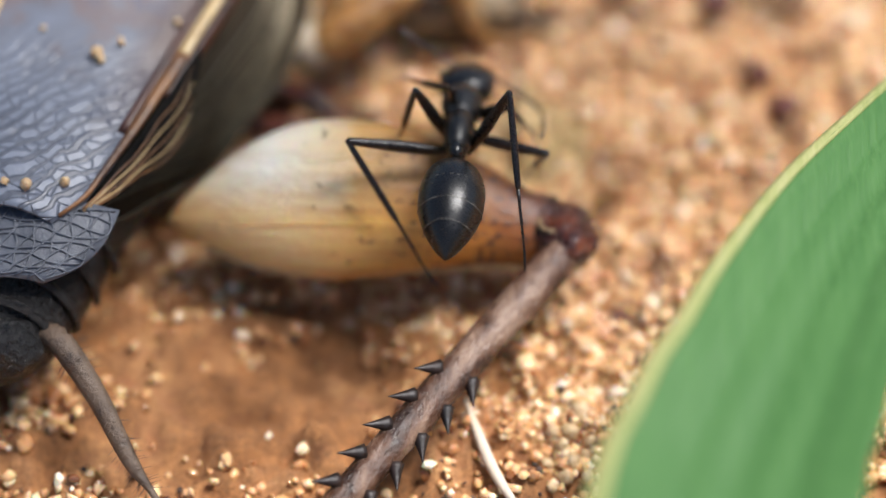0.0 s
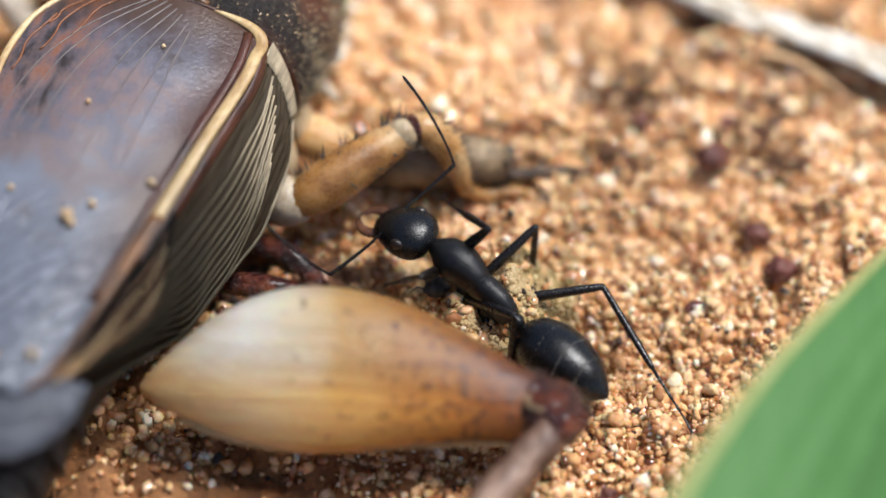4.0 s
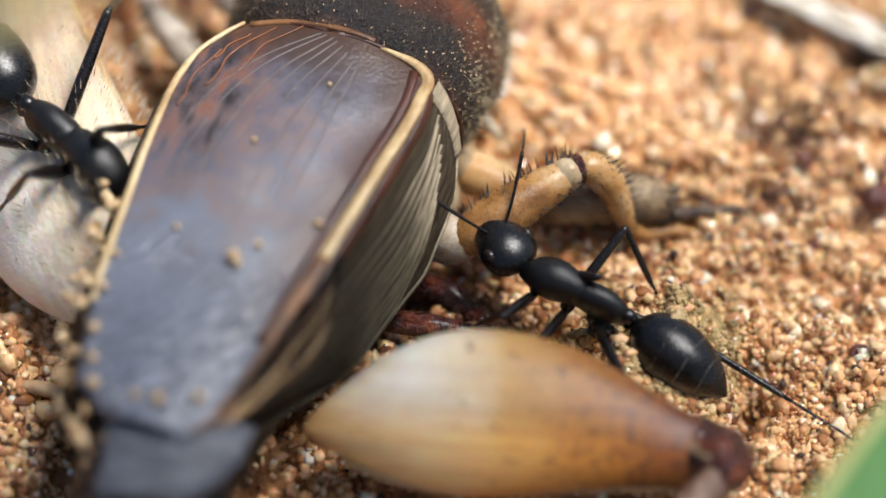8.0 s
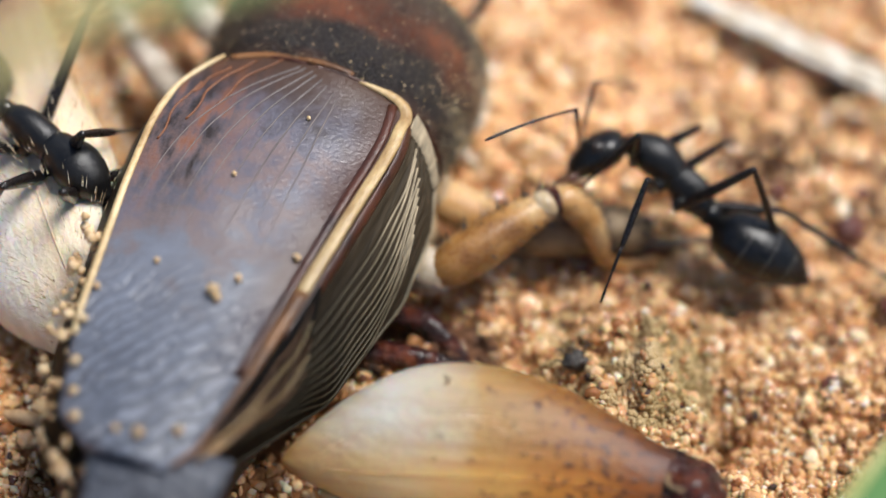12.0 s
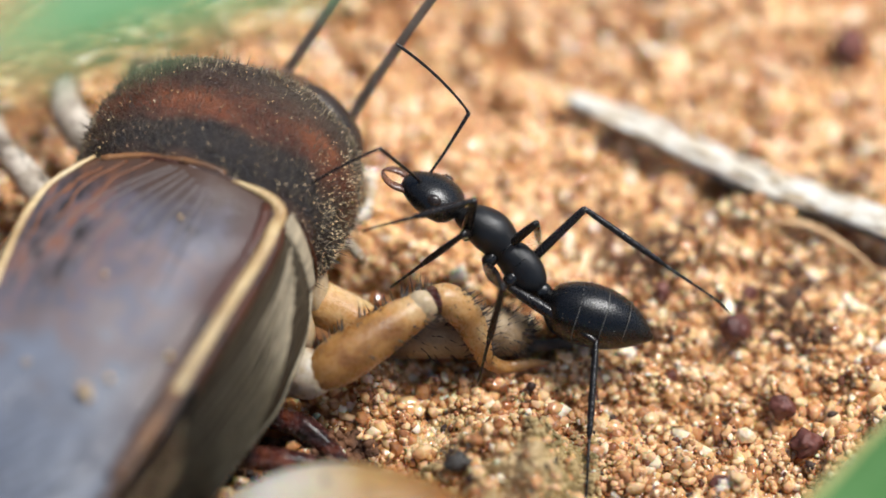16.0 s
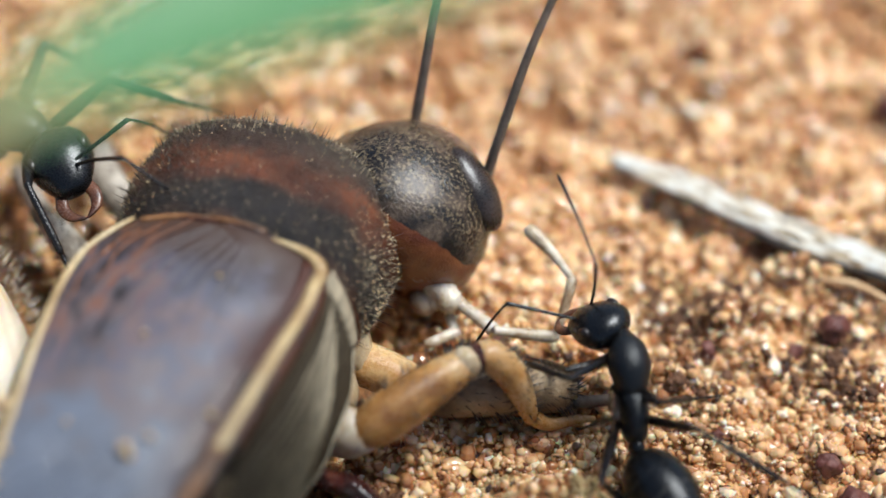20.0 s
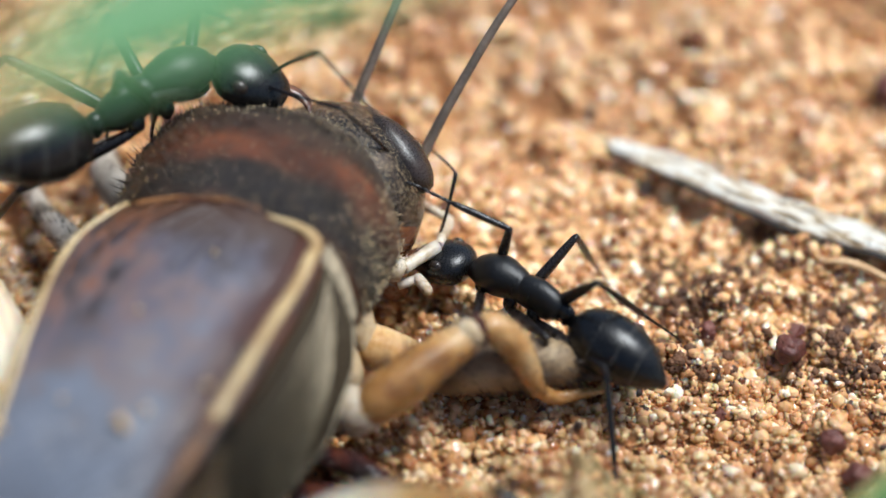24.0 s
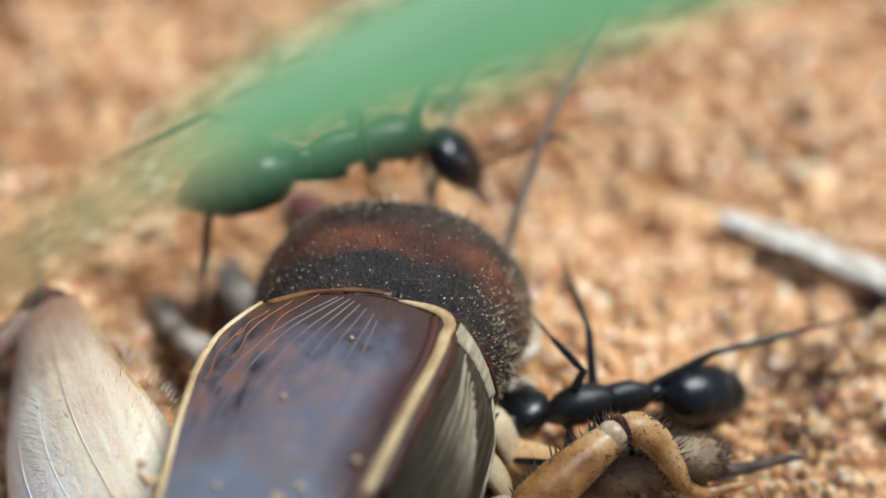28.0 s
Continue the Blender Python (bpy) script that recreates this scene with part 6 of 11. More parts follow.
    walk(ANT_A["head"], [
        (0.00, pose(0.00000, 0.00142, -0.00008, -3.3, -3.4, -0.5)),
        (0.50, pose(0.00000, 0.00142, -0.00008, -4.2, -7.6, -3.8)),
        (0.75, pose(0.00000, 0.00142, -0.00008, -28.2, 13.8, -25.9)),
        (1.00, pose(0.00000, 0.00142, -0.00008, -60.7, 22.1, -57.0)),
        (1.25, pose(0.00000, 0.00142, -0.00008, -17.6, 21.1, -37.2)),
        (1.50, pose(0.00000, 0.00142, -0.00008, 21.7, 8.1, -23.6)),
        (1.55, pose(0.00000, 0.00142, -0.00008, -0.1, -1.0, 12.7)),
        (1.60, pose(0.00000, 0.00142, -0.00008, -22.9, 4.8, 49.5)),
        (1.70, pose(0.00000, 0.00142, -0.00008, -24.3, 4.2, 47.2)),
        (1.80, pose(0.00000, 0.00142, -0.00008, -36.9, 3.8, 47.7)),
        (2.00, pose(0.00000, 0.00142, -0.00008, -33.0, 2.6, 22.0)),
        (2.50, pose(0.00000, 0.00142, -0.00008, -35.4, -0.5, 12.7)),
        (3.00, pose(0.00000, 0.00142, -0.00008, -26.7, 0.3, 9.0)),
        (3.50, pose(0.00000, 0.00142, -0.00008, -19.7, 0.4, 13.9)),
        (4.00, pose(0.00000, 0.00142, -0.00008, -17.4, 0.4, 11.7)),
        (4.50, pose(0.00000, 0.00142, -0.00008, 3.9, 0.6, -2.6)),
        (6.50, pose(0.00000, 0.00142, -0.00008, 12.2, -2.0, -17.6)),
        (8.00, pose(0.00000, 0.00142, -0.00008, 3.3, -1.7, -28.6)),
        (9.00, pose(0.00000, 0.00142, -0.00008, -6.4, -1.6, -28.4)),
        (10.00, pose(0.00000, 0.00142, -0.00008, 8.0, -1.6, -31.3)),
        (10.50, pose(0.00000, 0.00142, -0.00008, -28.1, 1.0, -9.0)),
        (11.00, pose(0.00000, 0.00142, -0.00008, -66.5, -7.8, 18.8)),
        (11.50, pose(0.00000, 0.00142, -0.00008, -83.8, -4.0, -2.6)),
        (12.00, pose(0.00000, 0.00142, -0.00008, -66.9, 11.6, 7.5)),
        (12.50, pose(0.00000, 0.00142, -0.00008, -51.3, 18.3, 7.9)),
        (14.50, pose(0.00000, 0.00142, -0.00008, -20.9, -7.4, 8.3)),
        (15.00, pose(0.00000, 0.00142, -0.00008, -15.9, -5.5, 7.3)),
        (15.50, pose(0.00000, 0.00142, -0.00008, -16.9, -8.5, 7.8)),
        (16.00, pose(0.00000, 0.00142, -0.00008, -10.7, -16.6, 6.5)),
        (17.00, pose(0.00000, 0.00142, -0.00008, -25.0, -11.4, 12.9)),
        (18.00, pose(0.00000, 0.00142, -0.00008, -56.6, -0.4, 5.5)),
        (18.50, pose(0.00000, 0.00142, -0.00008, -50.5, -13.9, 7.6)),
        (19.00, pose(0.00000, 0.00142, -0.00008, -83.8, -8.0, 20.5)),
        (20.00, pose(0.00000, 0.00142, -0.00008, -50.8, 13.1, 40.2)),
        (21.00, pose(0.00000, 0.00142, -0.00008, -19.4, 4.8, 31.4)),
        (21.50, pose(0.00000, 0.00142, -0.00008, -16.8, 1.4, 36.7)),
        (23.50, pose(0.00000, 0.00142, -0.00008, -14.6, 1.1, -17.1)),
        (24.00, pose(0.00000, 0.00142, -0.00008, -6.9, 1.6, 6.4)),
        (24.50, pose(0.00000, 0.00142, -0.00008, -0.1, -0.2, 4.6)),
        (25.00, pose(0.00000, 0.00142, -0.00008, 9.7, -1.4, -0.5)),
        (25.50, pose(0.00000, 0.00142, -0.00008, 8.7, 0.0, -35.3)),
        (26.00, pose(0.00000, 0.00142, -0.00008, 7.7, -0.0, -6.1)),
        (26.50, pose(0.00000, 0.00142, -0.00008, 13.2, -0.0, -23.3)),
        (27.00, pose(0.00000, 0.00142, -0.00008, 14.5, -0.0, -24.8)),
        (27.50, pose(0.00000, 0.00142, -0.00008, -20.0, -0.0, -23.0)),
        (28.00, pose(0.00000, 0.00142, -0.00008, -15.3, 0.0, -41.8)),
    ])
    walk(ANT_A["gaster"], [
        (0.00, pose(0.00000, -0.00182, -0.00012, 22.0, 0.6, -1.5)),
        (0.50, pose(0.00000, -0.00182, -0.00012, 10.6, 8.3, 0.6)),
        (1.00, pose(0.00000, -0.00182, -0.00012, -7.0, 24.1, -22.7)),
        (1.50, pose(0.00000, -0.00182, -0.00012, -44.6, 7.6, -41.5)),
        (1.60, pose(0.00000, -0.00182, -0.00012, 3.6, -6.2, -71.8)),
        (1.65, pose(0.00000, -0.00182, -0.00012, 5.6, -1.3, -30.6)),
        (1.70, pose(0.00000, -0.00182, -0.00012, 10.4, 1.0, 10.7)),
        (1.80, pose(0.00000, -0.00182, -0.00012, 5.1, 2.4, 27.2)),
        (2.00, pose(0.00000, -0.00182, -0.00012, -17.7, 1.2, 1.1)),
        (2.50, pose(0.00000, -0.00182, -0.00012, -38.2, 0.4, 7.1)),
        (3.00, pose(0.00000, -0.00182, -0.00012, -9.8, 0.8, 8.4)),
        (3.50, pose(0.00000, -0.00182, -0.00012, -0.9, 0.1, 7.5)),
        (4.00, pose(0.00000, -0.00182, -0.00012, -17.1, 0.1, 0.7)),
        (4.50, pose(0.00000, -0.00182, -0.00012, -7.2, -0.0, -6.8)),
        (6.50, pose(0.00000, -0.00182, -0.00012, 4.3, -1.6, -17.0)),
        (8.00, pose(0.00000, -0.00182, -0.00012, 4.2, -0.9, -9.9)),
        (9.00, pose(0.00000, -0.00182, -0.00012, 3.7, -0.9, -10.7)),
        (10.00, pose(0.00000, -0.00182, -0.00012, 3.3, -0.9, -8.9)),
        (10.50, pose(0.00000, -0.00182, -0.00012, -5.5, -0.7, -10.3)),
        (11.00, pose(0.00000, -0.00182, -0.00012, -20.6, -14.5, -11.0)),
        (11.50, pose(0.00000, -0.00182, -0.00012, 11.0, -6.4, -32.4)),
        (12.00, pose(0.00000, -0.00182, -0.00012, -13.8, 0.8, 6.2)),
        (12.50, pose(0.00000, -0.00182, -0.00012, -10.5, 0.2, -1.1)),
        (14.50, pose(0.00000, -0.00182, -0.00012, -9.0, -1.6, -2.2)),
        (15.00, pose(0.00000, -0.00182, -0.00012, -16.3, -0.1, 0.8)),
        (15.50, pose(0.00000, -0.00182, -0.00012, -24.9, -0.3, 4.6)),
        (16.00, pose(0.00000, -0.00182, -0.00012, -32.3, -0.5, 3.8)),
        (17.00, pose(0.00000, -0.00182, -0.00012, -27.2, 0.6, 13.8)),
        (18.00, pose(0.00000, -0.00182, -0.00012, -33.6, 0.3, 24.1)),
        (18.50, pose(0.00000, -0.00182, -0.00012, -28.2, 0.3, 27.3)),
        (19.00, pose(0.00000, -0.00182, -0.00012, -39.2, 6.3, 25.9)),
        (20.00, pose(0.00000, -0.00182, -0.00012, -32.0, 9.4, 18.4)),
        (21.00, pose(0.00000, -0.00182, -0.00012, -22.4, 3.5, 4.6)),
        (21.50, pose(0.00000, -0.00182, -0.00012, -17.5, 2.0, 2.8)),
        (23.50, pose(0.00000, -0.00182, -0.00012, -9.7, 0.5, -20.1)),
        (24.00, pose(0.00000, -0.00182, -0.00012, 7.6, -0.0, 0.7)),
        (24.50, pose(0.00000, -0.00182, -0.00012, 11.0, 0.5, -3.6)),
        (25.00, pose(0.00000, -0.00182, -0.00012, 23.9, 0.2, 17.0)),
        (25.50, pose(0.00000, -0.00182, -0.00012, -6.0, -0.0, -0.4)),
        (26.00, pose(0.00000, -0.00182, -0.00012, 0.1, -0.0, -9.1)),
        (26.50, pose(0.00000, -0.00182, -0.00012, -3.0, -0.0, -8.4)),
        (27.00, pose(0.00000, -0.00182, -0.00012, -5.4, -0.0, -4.8)),
        (27.50, pose(0.00000, -0.00182, -0.00012, 11.1, 0.0, 11.1)),
        (28.00, pose(0.00000, -0.00182, -0.00012, 21.8, -0.0, 9.9)),
    ])
    walk(ANT_A["antenna_right"], [
        (0.00, pose(0.00024, 0.00120, 0.00026, -115.3, -55.1, 17.3)),
        (0.50, pose(0.00024, 0.00120, 0.00026, -115.3, -55.1, 17.3)),
        (1.00, pose(0.00024, 0.00120, 0.00026, -115.3, -55.1, 17.3)),
        (1.25, pose(0.00024, 0.00120, 0.00026, -23.3, -41.3, -43.7)),
        (1.50, pose(0.00024, 0.00120, 0.00026, 22.2, -0.0, -46.8)),
        (1.60, pose(0.00024, 0.00120, 0.00026, 22.0, -0.0, -47.0)),
        (1.70, pose(0.00024, 0.00120, 0.00026, 22.1, -0.0, -46.5)),
        (1.80, pose(0.00024, 0.00120, 0.00026, 22.5, -0.0, -45.4)),
        (2.00, pose(0.00024, 0.00120, 0.00026, 24.2, -0.0, -42.0)),
        (2.50, pose(0.00024, 0.00120, 0.00026, 30.7, -0.0, -33.4)),
        (3.00, pose(0.00024, 0.00120, 0.00026, 34.0, -0.0, -37.1)),
        (3.25, pose(0.00024, 0.00120, 0.00026, 73.6, 41.2, -17.3)),
        (3.50, pose(0.00024, 0.00120, 0.00026, 152.3, 46.5, 46.3)),
        (4.00, pose(0.00024, 0.00120, 0.00026, 152.3, 46.5, 46.3)),
        (4.50, pose(0.00024, 0.00120, 0.00026, 152.3, 46.5, 46.3)),
        (5.50, pose(0.00024, 0.00120, 0.00026, 69.2, 42.0, -18.0)),
        (6.50, pose(0.00024, 0.00120, 0.00026, 26.6, -0.0, -35.8)),
        (8.00, pose(0.00024, 0.00120, 0.00026, 31.1, -0.0, -46.3)),
        (9.00, pose(0.00024, 0.00120, 0.00026, 29.7, -0.0, -33.3)),
        (10.00, pose(0.00024, 0.00120, 0.00026, 22.6, -0.0, -46.9)),
        (10.50, pose(0.00024, 0.00120, 0.00026, 28.1, -0.0, -39.4)),
        (10.75, pose(0.00024, 0.00120, 0.00026, 51.9, -9.0, -1.6)),
        (11.00, pose(0.00024, 0.00120, 0.00026, 66.6, -30.3, 33.0)),
        (11.50, pose(0.00024, 0.00120, 0.00026, 53.1, -62.4, 32.9)),
        (12.00, pose(0.00024, 0.00120, 0.00026, 92.5, -49.5, 12.0)),
        (12.50, pose(0.00024, 0.00120, 0.00026, 129.4, -46.0, 18.2)),
        (14.50, pose(0.00024, 0.00120, 0.00026, 100.5, -14.8, 30.9)),
        (15.00, pose(0.00024, 0.00120, 0.00026, 94.9, -23.3, 27.6)),
        (15.50, pose(0.00024, 0.00120, 0.00026, 87.4, -36.3, 17.6)),
        (16.00, pose(0.00024, 0.00120, 0.00026, 97.2, 29.6, 19.7)),
        (17.00, pose(0.00024, 0.00120, 0.00026, 58.2, 29.2, 2.7)),
        (18.00, pose(0.00024, 0.00120, 0.00026, 95.0, -16.3, -13.1)),
        (18.50, pose(0.00024, 0.00120, 0.00026, 98.5, -25.7, -0.4)),
        (19.00, pose(0.00024, 0.00120, 0.00026, 131.5, 6.2, 32.9)),
        (20.00, pose(0.00024, 0.00120, 0.00026, 111.6, 12.0, -26.8)),
        (21.00, pose(0.00024, 0.00120, 0.00026, 96.9, 32.1, 17.5)),
        (21.50, pose(0.00024, 0.00120, 0.00026, 78.6, 36.0, -26.1)),
        (23.50, pose(0.00024, 0.00120, 0.00026, 74.0, 31.8, -30.5)),
        (24.00, pose(0.00024, 0.00120, 0.00026, 74.0, 31.8, -30.5)),
        (24.50, pose(0.00024, 0.00120, 0.00026, 74.0, 31.8, -30.5)),
        (25.00, pose(0.00024, 0.00120, 0.00026, 33.6, -0.0, -42.7)),
        (25.25, pose(0.00024, 0.00120, 0.00026, 77.3, 7.5, -8.0)),
        (25.50, pose(0.00024, 0.00120, 0.00026, 117.8, -10.8, 22.6)),
        (26.00, pose(0.00024, 0.00120, 0.00026, 117.8, -10.8, 22.6)),
        (26.50, pose(0.00024, 0.00120, 0.00026, 141.7, -27.1, 24.6)),
        (26.75, pose(0.00024, 0.00120, 0.00026, 114.5, -13.6, 74.3)),
        (27.00, pose(0.00024, 0.00120, 0.00026, 105.9, 14.0, 114.4)),
        (27.50, pose(0.00024, 0.00120, 0.00026, 105.9, 14.0, 114.4)),
        (28.00, pose(0.00024, 0.00120, 0.00026, 105.9, 14.0, 114.4)),
    ])
    walk(ANT_A["antenna_left"], [
        (0.00, pose(-0.00024, 0.00120, 0.00026, 38.5, -26.0, 58.4)),
        (0.50, pose(-0.00024, 0.00120, 0.00026, 85.4, -14.8, 32.1)),
        (1.00, pose(-0.00024, 0.00120, 0.00026, 85.4, -14.8, 32.1)),
        (1.50, pose(-0.00024, 0.00120, 0.00026, 85.4, -14.8, 32.1)),
        (1.60, pose(-0.00024, 0.00120, 0.00026, 30.7, -0.0, 33.0)),
        (1.70, pose(-0.00024, 0.00120, 0.00026, 29.4, -0.0, 33.5)),
        (1.80, pose(-0.00024, 0.00120, 0.00026, 28.0, -0.0, 34.6)),
        (2.00, pose(-0.00024, 0.00120, 0.00026, 25.3, -0.0, 38.0)),
        (2.50, pose(-0.00024, 0.00120, 0.00026, 22.0, -0.0, 46.6)),
        (3.00, pose(-0.00024, 0.00120, 0.00026, 25.8, -0.0, 42.9)),
        (3.17, pose(-0.00024, 0.00120, 0.00026, 36.3, -53.3, 25.4)),
        (3.33, pose(-0.00024, 0.00120, 0.00026, 160.5, -65.3, -103.7)),
        (3.50, pose(-0.00024, 0.00120, 0.00026, -178.5, -13.3, -130.8)),
        (4.00, pose(-0.00024, 0.00120, 0.00026, -120.1, -68.1, -172.8)),
        (4.25, pose(-0.00024, 0.00120, 0.00026, -3.6, -52.4, 97.7)),
        (4.50, pose(-0.00024, 0.00120, 0.00026, 30.5, -9.9, 98.5)),
        (5.50, pose(-0.00024, 0.00120, 0.00026, 71.2, -57.9, 60.6)),
        (6.50, pose(-0.00024, 0.00120, 0.00026, 164.6, -41.9, -30.5)),
        (7.25, pose(-0.00024, 0.00120, 0.00026, 77.1, -38.9, 22.9)),
        (8.00, pose(-0.00024, 0.00120, 0.00026, 22.0, -0.0, 33.7)),
        (9.00, pose(-0.00024, 0.00120, 0.00026, 32.5, -0.0, 46.7)),
        (10.00, pose(-0.00024, 0.00120, 0.00026, 27.9, -0.0, 33.1)),
        (10.50, pose(-0.00024, 0.00120, 0.00026, 22.5, -0.0, 40.6)),
        (10.67, pose(-0.00024, 0.00120, 0.00026, 39.0, -6.2, -15.8)),
        (10.83, pose(-0.00024, 0.00120, 0.00026, 53.4, 4.1, -71.6)),
        (11.00, pose(-0.00024, 0.00120, 0.00026, 53.0, 21.7, -127.2)),
        (11.50, pose(-0.00024, 0.00120, 0.00026, 53.0, 21.7, -127.2)),
        (12.00, pose(-0.00024, 0.00120, 0.00026, 53.0, 21.7, -127.2)),
        (12.17, pose(-0.00024, 0.00120, 0.00026, 55.5, 7.5, -71.4)),
        (12.33, pose(-0.00024, 0.00120, 0.00026, 45.2, -2.7, -16.8)),
        (12.50, pose(-0.00024, 0.00120, 0.00026, 31.0, -0.0, 38.6)),
        (14.50, pose(-0.00024, 0.00120, 0.00026, 32.8, -0.0, 36.8)),
        (15.00, pose(-0.00024, 0.00120, 0.00026, 33.2, -0.0, 46.0)),
        (15.50, pose(-0.00024, 0.00120, 0.00026, 27.4, -0.0, 44.1)),
        (16.00, pose(-0.00024, 0.00120, 0.00026, 22.3, -0.0, 34.6)),
        (17.00, pose(-0.00024, 0.00120, 0.00026, 30.3, -0.0, 44.7)),
        (18.00, pose(-0.00024, 0.00120, 0.00026, 30.6, -0.0, 36.1)),
        (18.25, pose(-0.00024, 0.00120, 0.00026, 68.6, -18.8, 84.8)),
        (18.50, pose(-0.00024, 0.00120, 0.00026, 84.6, -58.9, 129.2)),
        (19.00, pose(-0.00024, 0.00120, 0.00026, 84.6, -58.9, 129.2)),
        (19.50, pose(-0.00024, 0.00120, 0.00026, 69.7, -19.5, 85.3)),
        (20.00, pose(-0.00024, 0.00120, 0.00026, 33.1, -0.0, 37.9)),
        (21.00, pose(-0.00024, 0.00120, 0.00026, 83.8, -25.4, -18.3)),
        (21.50, pose(-0.00024, 0.00120, 0.00026, 73.4, -25.1, -2.1)),
        (23.50, pose(-0.00024, 0.00120, 0.00026, -24.3, -64.3, 56.9)),
        (24.00, pose(-0.00024, 0.00120, 0.00026, -24.3, -64.3, 56.9)),
        (24.50, pose(-0.00024, 0.00120, 0.00026, -24.3, -64.3, 56.9)),
        (24.75, pose(-0.00024, 0.00120, 0.00026, 10.0, -33.4, 36.2)),
        (25.00, pose(-0.00024, 0.00120, 0.00026, 27.7, -0.0, 37.3)),
        (25.50, pose(-0.00024, 0.00120, 0.00026, 33.4, -0.0, 46.2)),
        (26.00, pose(-0.00024, 0.00120, 0.00026, -1.8, -2.0, 100.1)),
        (26.50, pose(-0.00024, 0.00120, 0.00026, 14.9, -0.6, 115.8)),
        (27.00, pose(-0.00024, 0.00120, 0.00026, 42.9, -34.2, 85.0)),
        (27.50, pose(-0.00024, 0.00120, 0.00026, 42.9, -34.2, 85.0)),
        (28.00, pose(-0.00024, 0.00120, 0.00026, 42.9, -34.2, 85.0)),
    ])
